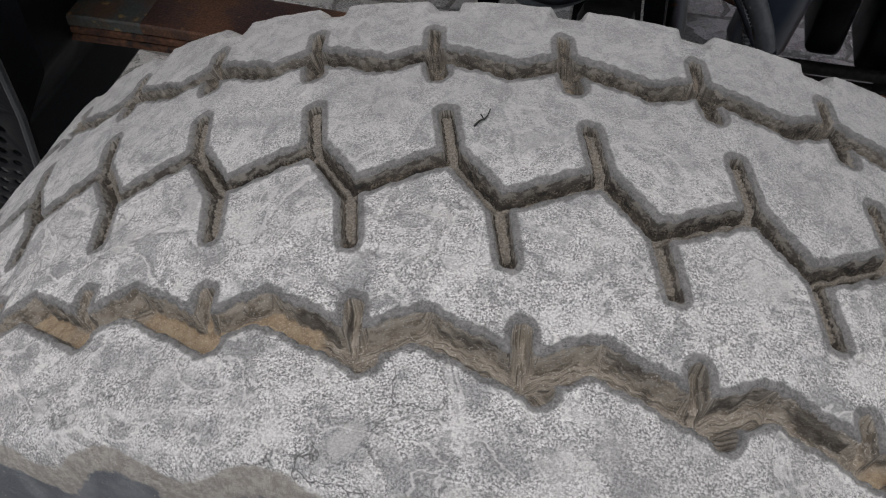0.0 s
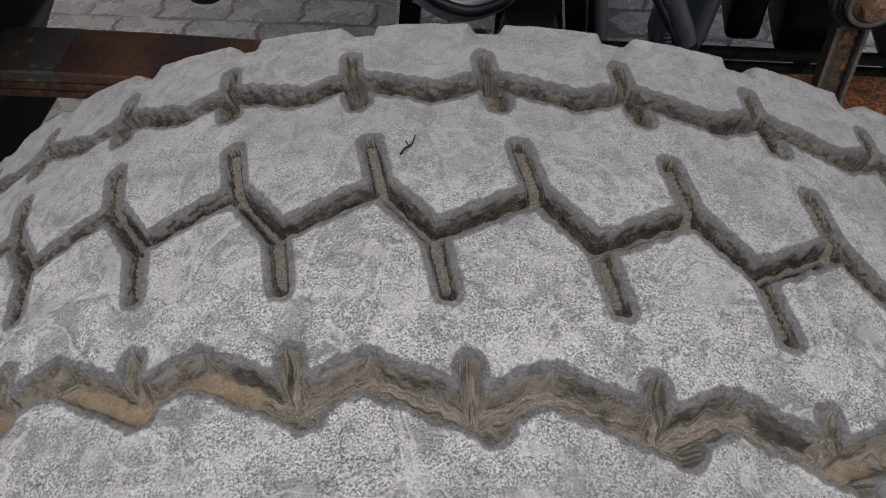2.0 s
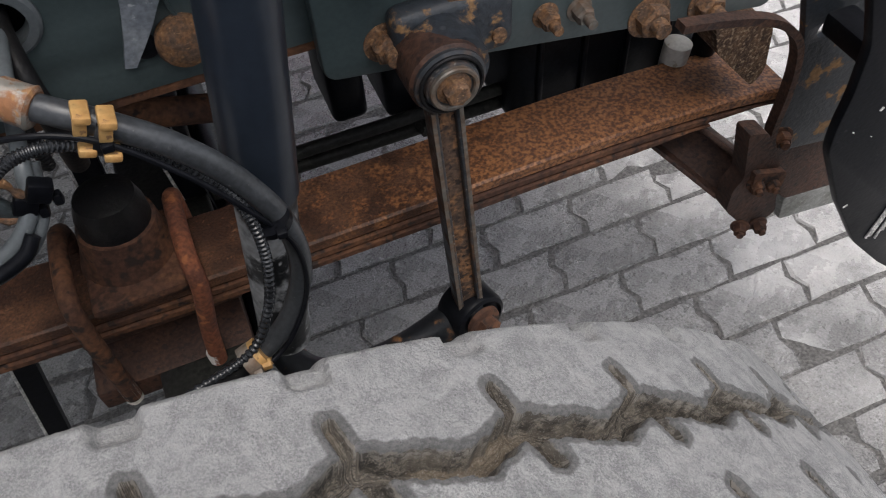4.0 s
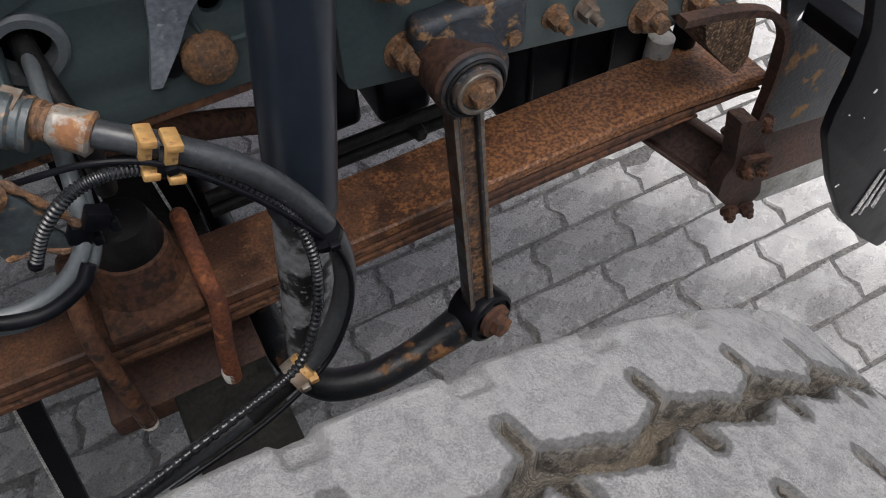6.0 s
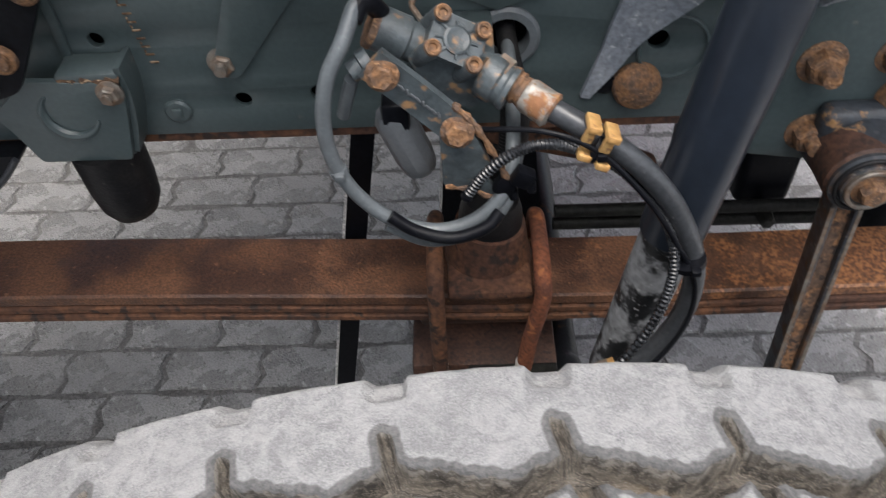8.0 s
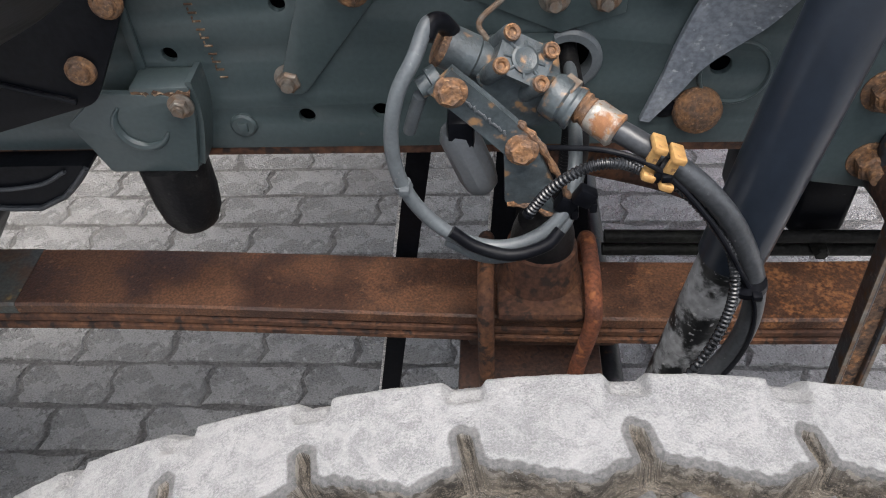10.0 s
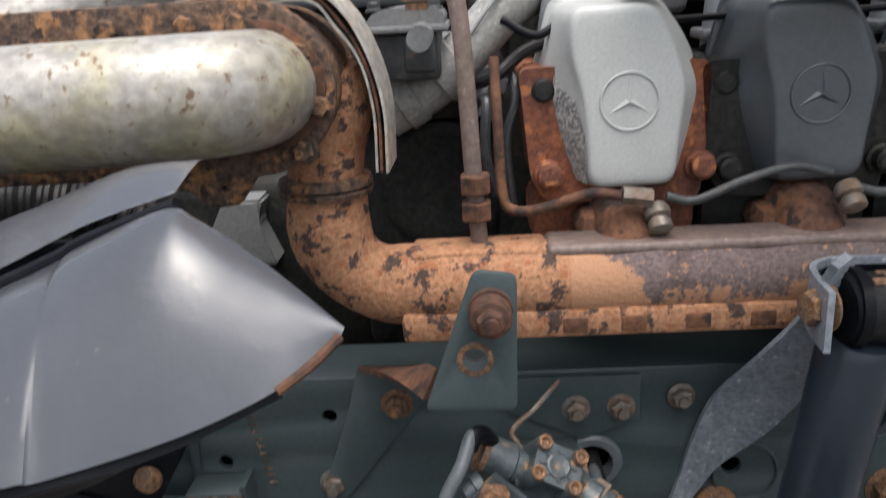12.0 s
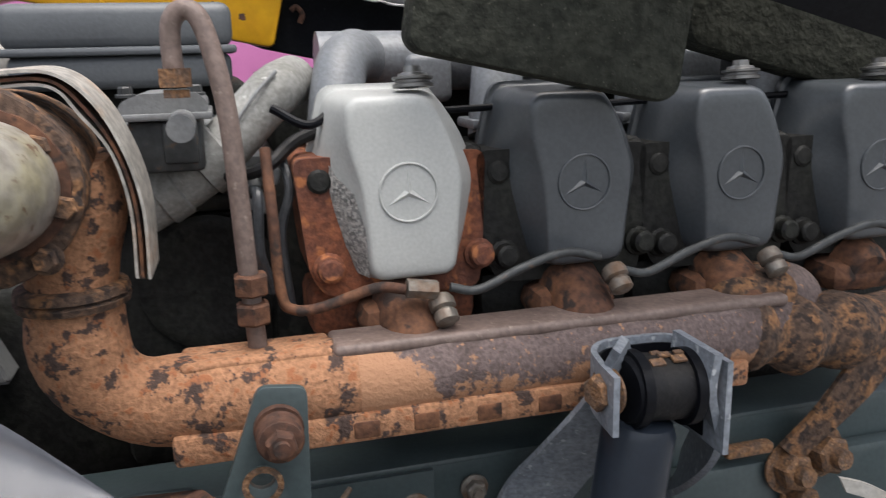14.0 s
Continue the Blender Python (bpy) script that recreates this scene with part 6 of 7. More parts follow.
sweep(bm, spline([(0.012, 0.95, 0.94), (0.014, 0.89, 0.926), (0.02, 0.85, 0.905), (0.024, 0.84, 0.86), (0.02, 0.86, 0.8)], 8), 0.0095, 14)
alone("cable_loom", bm, M_RUBBER, "thick black cable loom out of the grommet", "cable")


def band(name, p, d, r, mt, label, width=0.006, cat="cable tie", tail=True):
    p, d = Vector(p), Vector(d).normalized()
    bm = mesh()
    lathe(bm, p - d * width / 2, d, [(0, r * 0.8), (0, r), (width, r), (width, r * 0.8)], 18)
    if tail:
        c = p + Vector((0.2, -1, 0.1)).normalized() * r
        box(bm, c - Vector((0.004, 0.004, 0.003)), c + Vector((0.004, 0.004, 0.003)), 0.001)
    return alone(name, bm, mt, label, cat)


for a in (0.0, 0.0155):
    c = Vector((0.064, 0.73, 0.947)) + a * Vector((0.87, -0.3, -0.38))
    clip = thing("hose_clip", "ochre plastic clip holding hose and conduit together", "clip", tuple(c), group="hose clips")
    rot = Matrix.Rotation(0.35, 3, "Y")
    bm = mesh()
    box(bm, c + Vector((-0.0042, -0.017, -0.002)), c + Vector((0.0042, -0.013, 0.013)), 0.001, rot)
    part("strap", bm, M_CLAMP, clip)
    bm = mesh()
    box(bm, c + Vector((-0.002, -0.02, 0.009)), c + Vector((0.009, 0.0, 0.015)), 0.0015, rot)
    part("jaw", bm, M_CLAMP, clip)
    bm = mesh()
    box(bm, c + Vector((-0.008, -0.021, -0.016)), c + Vector((0.003, -0.006, -0.01)), 0.0015, rot)
    part("jaw", bm, M_CLAMP, clip)
band("cable_tie", (0.072, 0.722, 0.935), (0.87, -0.3, -0.38), 0.0128, M_BLACK, "black cable tie between the clips")
band("cable_tie", (0.157, 0.7025, 0.825), (0.3, 0, -1), 0.0148, M_BLACK, "black cable tie round hose and conduit")
band("cable_tie", (-0.127, 0.727, 0.915), (0.3, 0, -1), 0.0074, M_HOSE, "grey band round the air hose")
band("hose_clamp", (0.1, 0.683, 0.685), (-1, -0.2, -0.25), 0.0155, M_STEEL, "steel clamp joining the hoses", 0.012, "clamp")
band("hose_clamp", (0.109, 0.684, 0.689), (-1, -0.2, -0.35), 0.0148, M_CLAMP, "ochre clamp joining the hoses", 0.006, "clamp")
for c in ((0.004, 0.735, 0.888), (0.018, 0.73, 0.9)):
    bm = mesh()
    box(bm, Vector(c) - Vector((0.008, 0.006, 0.008)), Vector(c) + Vector((0.008, 0.006, 0.008)), 0.002, Matrix.Rotation(0.5, 3, "Y"))
    box(bm, Vector(c) + Vector((0.004, -0.004, -0.016)), Vector(c) + Vector((0.011, 0.004, -0.006)), 0.002)
    alone("cable_clip", bm, M_BLACK, "small black plastic cable clip", "clip", "cable clips")

# ---- engine ----
STAR, SPACING = Vector((0.046, 0.886, 1.288)), 0.1625
block = thing("engine_block", "dark grimy cast engine block", "engine", (0.3, 1.3, 0.95))
bm = mesh()
box(bm, (-0.07, 1.0, 0.95), (0.75, 1.6, 1.3), 0.02)
part("crankcase", bm, M_HEADDARK, block)
bm = mesh()
box(bm, (-0.05, 1.13, 1.29), (0.78, 1.6, 1.385), 0.015)
part("valley_cover", bm, M_HEADDARK, block)
# Its hidden depth beyond y 1.2 is added to shade the ground behind.
bm = mesh()
box(bm, (-0.75, 1.08, 0.95), (-0.2, 1.7, 1.2), 0.03, seg=3)
part("bell_housing", bm, M_HEADDARK, block)
bm = mesh()
box(bm, (-0.22, 1.02, 1.0), (-0.06, 1.5, 1.262), 0.015)
box(bm, (-0.23, 1.005, 1.262), (-0.05, 1.5, 1.28), 0.006)
part("gear_case", bm, M_HEADDARK, block)
bm = mesh()
lathe(bm, (-0.125, 1.021, 1.19), (0, -1, 0), [(0, 0.068), (0.006, 0.068), (0.009, 0.06), (0.007, 0.052), (0.007, 0.0)], 36, caps=False)
part("round_lid", bm, M_HEADDARK, block)
bm = mesh()
box(bm, (-0.24, 1.04, 1.28), (-0.06, 1.3, 1.31), 0.008)
box(bm, (-0.2, 1.05, 1.31), (-0.1, 1.25, 1.345), 0.01)
part("top_housing", bm, M_ALU, block, "grey upper housing")


FRONT = [(-0.05, 0.081), (0.02, 0.081), (0.037, 0.05), (0.05, 0.012), (0.0455, -0.03), (0.0415, -0.076), (-0.034, -0.077), (-0.037, -0.03), (-0.041, 0.005), (-0.052, 0.045)]
OUTER = [(-0.057, 0.083), (0.035, 0.083), (0.058, 0.05), (0.077, 0.005), (0.066, -0.04), (0.05, -0.081), (-0.043, -0.082), (-0.063, -0.04), (-0.077, 0.002), (-0.067, 0.045)]


def cover_section(share, grow, y):
    """Outline of a valve cover, between its front face and its base, with softened corners."""
    pts = [(a + (c - a) * share, b + (d - b) * share) for (a, b), (c, d) in zip(FRONT, OUTER)]
    pts = [(a * (1 + grow), b * (1 + grow)) for a, b in pts]
    return [Vector((a, y, b)) for a, b in rounded(pts, 0.014, 4)]


def valve_cover(parent, material, label):
    bm = mesh()
    rings = []
    for share, grow, y in ((0, -0.2, 0.0), (0, -0.1, 0.0002), (0, -0.055, 0.0009), (0, -0.025, 0.0024), (0.02, -0.004, 0.0048), (0.08, 0.0, 0.008), (0.18, 0.0, 0.0122), (0.5, 0.0, 0.0245), (0.78, 0.0, 0.0355), (0.93, 0.0, 0.0425), (1.0, 0.004, 0.05), (1.0, 0.012, 0.078), (1.0, 0.015, 0.079), (1.0, 0.07, 0.08), (1.0, 0.07, 0.088)):
        rings.append([bm.verts.new(STAR + p) for p in cover_section(share, grow, y)])
    for a, b in zip(rings, rings[1:]):
        for i in range(len(a)):
            j = (i + 1) % len(a)
            bm.faces.new((a[i], a[j], b[j], b[i]))
    bm.faces.new(rings[0][::-1])
    bm.faces.new(rings[-1])
    cov = part("valve_cover", bm, material, parent, label, 65)
    bm = mesh()
    lathe(bm, STAR + Vector((0, 0.0015, 0)), (0, -1, 0), [(0, 0.0262), (0.003, 0.0258), (0.0034, 0.025), (0.003, 0.0242), (0, 0.0238)], 44, caps=False)
    part("emblem_ring", bm, material, cov)
    for k in range(3):
        a = math.pi / 2 + k * 2 * math.pi / 3
        tip = STAR + Vector((0.0245 * math.cos(a), 0.0005, 0.0245 * math.sin(a)))
        bm = mesh()
        across = Vector((-math.sin(a), 0, math.cos(a))) * 0.0042
        o, up = STAR + Vector((0, 0.0005, 0)), STAR + Vector((0, -0.0032, 0))
        vs = [bm.verts.new(v) for v in (o + across, o - across, tip, up)]
        for f in ((0, 3, 2), (1, 2, 3), (0, 1, 3)):
            bm.faces.new([vs[i] for i in f])
        part("emblem_arm", bm, material, cov)
    bm = mesh()
    c = STAR + Vector((0.014, 0.03, 0.086))
    lathe(bm, c, (0, 0.1, 1), [(0, 0.018), (0.003, 0.018), (0.004, 0.015), (0.006, 0.015), (0.007, 0.018), (0.009, 0.018), (0.01, 0.013), (0.012, 0.0125), (0.013, 0.008), (0.018, 0.0075)], 22)
    part("seal_bolt", bm, M_WASHER, cov, "stacked washers and bolt on the cover")
    return cov


def head_unit(i, cover_mat, cover_label, head_mat, name_label):
    h = thing("cylinder_head", name_label, "cylinder head", tuple(STAR + Vector((0, 0.06, -0.1))), "cylinder heads")
    bm = mesh()
    pts = rounded([(-0.094, 0.03), (-0.085, -0.072), (-0.072, -0.094), (0.07, -0.098), (0.074, -0.07), (0.078, 0.03)], 0.012)
    vs = [[bm.verts.new(STAR + Vector((a, y, b))) for a, b in pts] for y in (0.028, 0.032, 0.16)]
    for a, b in zip(vs, vs[1:]):
        for k in range(len(a)):
            j = (k + 1) % len(a)
            bm.faces.new((a[k], a[j], b[j], b[k]))
    bm.faces.new(vs[0][::-1])
    bm.faces.new(vs[-1])
    box(bm, STAR + Vector((-0.085, 0.05, -0.14)), STAR + Vector((0.075, 0.16, -0.09)), 0.012)
    part("head_casting", bm, head_mat, h)
    valve_cover(h, cover_mat, cover_label)
    for a, b, y in ((-0.068, -0.068, 0.03), (0.07, -0.066, 0.03), (-0.072, 0.008, 0.045), (0.068, 0.02, 0.05)):
        bm = mesh()
        c = STAR + Vector((a, y, b))
        lathe(bm, c, (0, -1, 0.1), [(0, 0.0145), (0.006, 0.0145), (0.008, 0.0115), (0.018, 0.0108), (0.02, 0.008)], 12)
        part("head_bolt", bm, head_mat if b < 0 else M_HEADDARK, h)
    bm = mesh()
    c = STAR + Vector((0.0, 0.03, -0.105))
    lathe(bm, c, (0, -1, -0.3), [(0, 0.03), (0.02, 0.027), (0.03, 0.02)], 20)
    box(bm, STAR + Vector((-0.045, 0.0, -0.135)), STAR + Vector((0.04, 0.06, -0.1)), 0.016)
    part("exhaust_port", bm, M_RUST, h, "rusty exhaust port")
    return h


first = head_unit(0, M_COVERPALE, "pale grey valve cover with corroded edge", M_HEADRED, "cylinder head with red-brown rusty casting and pale grey cover")
bm = mesh()
rows = []
for z0, outer, front, share in ((0.03, -0.071, -0.048, 0.75), (0.014, -0.0745, -0.0436, 0.45), (0.0, -0.0762, -0.0405, 0.12), (-0.03, -0.067, -0.0372, 0.0), (-0.055, -0.056, -0.0358, 0.0), (-0.074, -0.0462, -0.0345, 0.05)):
    rows.append([bm.verts.new(STAR + Vector((front + (outer - front) * u - 0.0006, 0.0062 + 0.0365 * u - 0.0012, z0))) for u in (1.0, (1 + share) / 2, share)])
for a, b in zip(rows, rows[1:]):
    for k in range(2):
        bm.faces.new((a[k], a[k + 1], b[k + 1], b[k]))
bmesh.ops.solidify(bm, geom=list(bm.faces), thickness=0.0016)
corr = part("corrosion_crust", bm, M_CORRODED, first, "white crusty corrosion on the cover edge")
second = head_unit(0, M_COVERDARK, "slate grey valve cover", M_HEADDARK, "grimy dark cylinder head with a slate grey cover")
second.location += Vector((SPACING, 0, -0.0018))
for i in (2, 3):
    copy_thing(second, Matrix.Translation(second.location + Vector((SPACING * (i - 1), 0, -0.0018 * (i - 1)))))

manifold = thing("exhaust_manifold", "peach-orange rusty exhaust manifold flaking to brown", "exhaust manifold", (0, 0.86, 1.09))
MY, MZ = 0.862, 1.136
bm = mesh()
line = [Vector((-0.222, 0.868, 1.236)), Vector((-0.223, 0.868, 1.205))]
line += [Vector((-0.223 + 0.062 * (1 - math.cos(a)), 0.866, 1.198 - 0.062 * math.sin(a))) for a in (math.pi / 2 * i / 9 for i in range(10))]
line += [Vector((-0.12, MY, MZ)), Vector((-0.04, MY, MZ)), Vector((-0.012, MY, MZ))]
sweep(bm, line, lambda i, t: 0.0355 + 0.002 * math.sin(t * 9), 26)
part("elbow_pipe", bm, M_MANIFOLD, manifold, "peach rust with dark flaking spots")
bm = mesh()
sweep(bm, [Vector((-0.014 + i * 0.02, MY, MZ - 0.001 * math.sin(i))) for i in range(19)] + [Vector((0.37, 0.865, 1.135)), Vector((0.41, 0.88, 1.14)), Vector((0.45, 0.91, 1.15))], lambda i, t: 0.0362 + 0.0008 * math.sin(i * 2.1), 26)
part("log_pipe", bm, M_MANIFOLD2, manifold, "grey-brown scaled pipe")
bm = mesh()
box(bm, (-0.15, MY - 0.02, MZ + 0.026), (-0.03, MY + 0.026, MZ + 0.0363), 0.005, seg=4)
part("crown_ledge", bm, M_MANIFOLD, manifold)
bm = mesh()
box(bm, (-0.0305, MY - 0.022, MZ + 0.026), (0.4, MY + 0.026, MZ + 0.0375), 0.005, seg=4)
part("crown_ledge", bm, M_OILPIPE, manifold)
bm = mesh()
box(bm, (-0.16, MY - 0.037, 1.094), (0.35, MY + 0.02, 1.12), 0.005)
part("lower_ridge", bm, M_MANIFOLD, manifold)
# Raised dark boxes imitate the shade of recesses in the ridge.
for x in (-0.02, 0.03, 0.085, 0.14, 0.19, 0.25):
    bm = mesh()
    box(bm, (x, MY - 0.0385, 1.0985), (x + 0.022, MY - 0.03, 1.1135), 0.002)
    part("pocket", bm, M_RUST, manifold, "dark block standing in for a shaded recess")
bm = mesh()
lathe(bm, (-0.222, 0.868, 1.222), (0, 0, 1), [(0, 0.034), (0.002, 0.0405), (0.007, 0.042), (0.009, 0.038), (0.011, 0.042), (0.017, 0.0405), (0.019, 0.034)], 30)
part("joint_band", bm, M_FLANGE, manifold, "rusty joint band")
bm = mesh()
sweep(bm, spline([(-0.222, 0.868, 1.238), (-0.216, 0.866, 1.27), (-0.208, 0.862, 1.3), (-0.214, 0.855, 1.33)], 6), 0.033, 24)
part("riser", bm, M_MANIFOLD, manifold, "orange rusty riser")
for x in (0.045, 0.2075, 0.37):
    bm = mesh()
    sweep(bm, spline([(x, 0.868, 1.15), (x, 0.89, 1.17), (x, 0.92, 1.185)], 5), 0.03, 18)
    part("branch", bm, M_RUST, manifold, "rusty branch")
bm = mesh()
sweep(bm, spline([(0.36, 0.865, 1.135), (0.42, 0.86, 1.125), (0.5, 0.87, 1.12), (0.7, 0.9, 1.12)], 6), lambda i, t: 0.035 + 0.006 * math.sin(i * 1.3), 20)
part("rear_log", bm, M_FLANGE, manifold, "brown lumpy pipe")
bm = mesh()
box(bm, (0.34, 0.85, 1.13), (0.43, 0.93, 1.19), 0.025, seg=4)
part("clamp_lump", bm, M_FLANGE, manifold)

turbine = thing("exhaust_flange", "thick flaking rusty exhaust flange with bolts", "flange", (-0.25, 0.79, 1.25))
bm = mesh()
pts = [(-0.6, 1.386), (-0.262, 1.388)] + [(-0.262 + 0.064 * math.sin(a), 1.324 + 0.064 * math.cos(a)) for a in (math.pi * i / 14 for i in range(1, 14))] + [(-0.265, 1.26), (-0.282, 1.238), (-0.3, 1.236), (-0.315, 1.25), (-0.4, 1.262), (-0.6, 1.262)]
finish("plate", plate("flange_plate", pts, [(-0.29, 1.249, 0.0055)], 0.022, upright(0.806), 0.004), M_FLANGE, turbine)
for a, b in ((-0.262, 1.373), (-0.217, 1.35), (-0.206, 1.31), (-0.222, 1.276), (-0.3, 1.374), (-0.36, 1.374)):
    part("bolt", bolt_mesh((a, 0.796, b), (0, -1, 0), 0.0085, 0.008, True, 0.0), M_FLANGE, turbine)
bm = mesh()
lathe(bm, (-0.25, 0.816, 1.325), (0, 1, 0), [(0, 0.056), (0.03, 0.058), (0.07, 0.06), (0.1, 0.05)], 32)
part("turbine_throat", bm, M_FLANGE, turbine, "dark rusty throat")

down = thing("silver_exhaust_pipe", "dull silver exhaust pipe with rust spots", "exhaust pipe", (-0.4, 0.73, 1.28))
bm = mesh()
sweep(bm, spline([(-0.95, 0.7, 1.31), (-0.6, 0.712, 1.322), (-0.4, 0.722, 1.327), (-0.3, 0.73, 1.328), (-0.262, 0.745, 1.328), (-0.25, 0.775, 1.327), (-0.25, 0.805, 1.326)], 8), lambda i, t: 0.043, 30)
part("pipe", bm, M_SILVER, down)
bm = mesh()
lathe(bm, (-0.25, 0.79, 1.326), (0, 1, 0), [(0, 0.043), (0.002, 0.05), (0.009, 0.051), (0.012, 0.044)], 30)
part("weld_collar", bm, M_RUST, down, "rusty weld collar")

shield = thing("heat_shield", "layered silver heat shield sheet with frayed rusty edge", "heat shield", (-0.22, 0.87, 1.25))
for off, mt in ((0.0, M_GLASSFOIL), (-0.005, M_RUST), (-0.009, M_GLASSFOIL)):
    pts = [(-0.345, 1.377), (-0.322, 1.388), (-0.3, 1.394), (-0.25, 1.396), (-0.21, 1.396), (-0.185, 1.376), (-0.168, 1.34), (-0.16, 1.3), (-0.161, 1.25)]
    pts = [Vector((x + off * (1 if i > 4 else 0.2), 0, z + off * (1 if i < 6 else 0))) for i, (x, z) in enumerate(pts)]
    bm = strip(mesh(), [p + Vector((0, 0.818 - off * 0.6, 0)) for p in pts], [p + Vector((0.002, 0.87, 0.002)) for p in pts], 0.0022)
    part("sheet", bm, mt, shield)

upper_pipe = thing("intake_pipe", "broad silver pipe bend with brown stains", "pipe", (-0.45, 1.15, 1.3))
bm = mesh()
sweep(bm, spline([(-0.9, 1.0, 1.2), (-0.7, 1.08, 1.32), (-0.52, 1.15, 1.398), (-0.42, 1.19, 1.418), (-0.34, 1.2, 1.405), (-0.28, 1.21, 1.37)], 8), 0.048, 28)
part("bend", bm, M_SILVER, upper_pipe)

tank = thing("expansion_tank", "dark grey plastic box with a rounded lid", "plastic box", (-0.19, 1.13, 1.375))
bm = mesh()
box(bm, (-0.296, 1.072, 1.414), (-0.084, 1.2, 1.457), 0.011, seg=3)
part("lid", bm, M_PLASTIC, tank)
bm = mesh()
box(bm, (-0.299, 1.069, 1.408), (-0.081, 1.203, 1.416), 0.003)
part("rim", bm, M_PLASTIC, tank)
bm = mesh()
box(bm, (-0.293, 1.076, 1.376), (-0.087, 1.196, 1.409), 0.009, seg=3)
part("lower_box", bm, M_PLASTIC, tank)
# Dark block added to fill the gap, standing for engine mass behind.
bm = mesh()
box(bm, (-0.296, 1.13, 1.3), (-0.07, 1.5, 1.378), 0.01)
part("bracket", bm, M_HEADDARK, tank, "dark block filling the gap under the box")

pipe = thing("oil_pipe", "brown painted steel oil pipe bent over at the top", "pipe", (-0.1, 0.86, 1.15))
bm = mesh()
sweep(bm, spline([(-0.133, 0.885, 1.385), (-0.134, 0.885, 1.415), (-0.131, 0.883, 1.432), (-0.121, 0.88, 1.439), (-0.111, 0.876, 1.43), (-0.103, 0.87, 1.4), (-0.097, 0.866, 1.36), (-0.094, 0.863, 1.3), (-0.092, 0.862, 1.24), (-0.088, 0.87, 1.15)], 8), 0.0078, 18)
part("tube", bm, M_OILPIPE, pipe)
for z0, r, h in ((1.382, 0.0135, 0.014), (1.374, 0.011, 0.006)):
    bm = mesh()
    rod(bm, (-0.133, 0.885, z0), (-0.133, 0.885, z0 + h), r, None, 6)
    part("union_nut", bm, M_BOLT, pipe, "orange rusty union nut")
for z0 in (1.218, 1.194):
    bm = mesh()
    lathe(bm, (-0.0905, 0.863, z0), (0, 0, 1), [(0, 0.012), (0.002, 0.0145), (0.016, 0.0145), (0.018, 0.012)], 6)
    part("union_nut", bm, M_RUST, pipe)
cover_cast = thing("pump_cover", "grey cast pump cover with a bolted flange", "cover", (-0.14, 0.95, 1.3))
bm = mesh()
shape = rounded([(-0.186, 1.36), (-0.178, 1.371), (-0.163, 1.376), (-0.12, 1.376), (-0.112, 1.368), (-0.112, 1.36)], 0.003)
prism(bm, [Vector((a, 0.93, b)) for a, b in shape], [Vector((a, 1.03, b)) for a, b in shape])
part("top", bm, M_ALU, cover_cast)
bm = mesh()
box(bm, (-0.19, 0.926, 1.354), (-0.109, 1.03, 1.36), 0.0015)
part("flange", bm, M_ALU, cover_cast)
bm = mesh()
box(bm, (-0.178, 0.936, 1.31), (-0.118, 1.03, 1.354), 0.005)
box(bm, (-0.15, 0.928, 1.318), (-0.122, 0.94, 1.352), 0.003)
part("body", bm, M_GREYBOLT, cover_cast, "grimy dark lower body")
bm = mesh()
rod(bm, (-0.133, 0.885, 1.35), (-0.133, 0.93, 1.352), 0.011, None, 14)
part("port", bm, M_ALU, cover_cast)
for x in (-0.176, -0.121):
    part("bolt", bolt_mesh((x, 0.942, 1.374), (0, 0, 1), 0.006, 0.006), M_GREYBOLT, cover_cast)

fuel = thing("fuel_line", "thin steel leak-off line with banjo bolts along the heads", "pipe", (0.1, 0.86, 1.19))
bm = mesh()
sweep(bm, spline([(-0.07, 0.9, 1.33), (-0.069, 0.88, 1.28), (-0.067, 0.872, 1.215), (-0.058, 0.87, 1.2), (-0.035, 0.868, 1.2), (0.01, 0.864, 1.213), (0.035, 0.862, 1.21)], 8), 0.0046, 12)
part("line", bm, M_RUST, fuel, "brown rusty line")
for k in range(3):
    ox = SPACING * k
    bm = mesh()
    sweep(bm, spline([(0.075 + ox, 0.865, 1.207), (0.1 + ox, 0.863, 1.203), (0.14 + ox, 0.862, 1.219), (0.18 + ox, 0.862, 1.229), (0.213 + ox, 0.862, 1.222)], 8), 0.0041, 12)
    part("line", bm, M_GREYBOLT, fuel)
    bm = mesh()
    c = Vector((0.066 + ox, 0.868, 1.198 + 0.012 * (k > 0)))
    lathe(bm, c, (0.1, -0.7, -0.7), [(0, 0.0095), (0.004, 0.0115), (0.011, 0.0115), (0.013, 0.0075), (0.016, 0.0105), (0.024, 0.0105), (0.026, 0.007)], 12)
    part("banjo_bolt", bm, M_STEEL, fuel, "brassy banjo bolt")
bm = mesh()
rod(bm, (0.036, 0.862, 1.211), (0.062, 0.862, 1.207), 0.0085, None, 6)
part("union_nut", bm, M_STEEL, fuel)

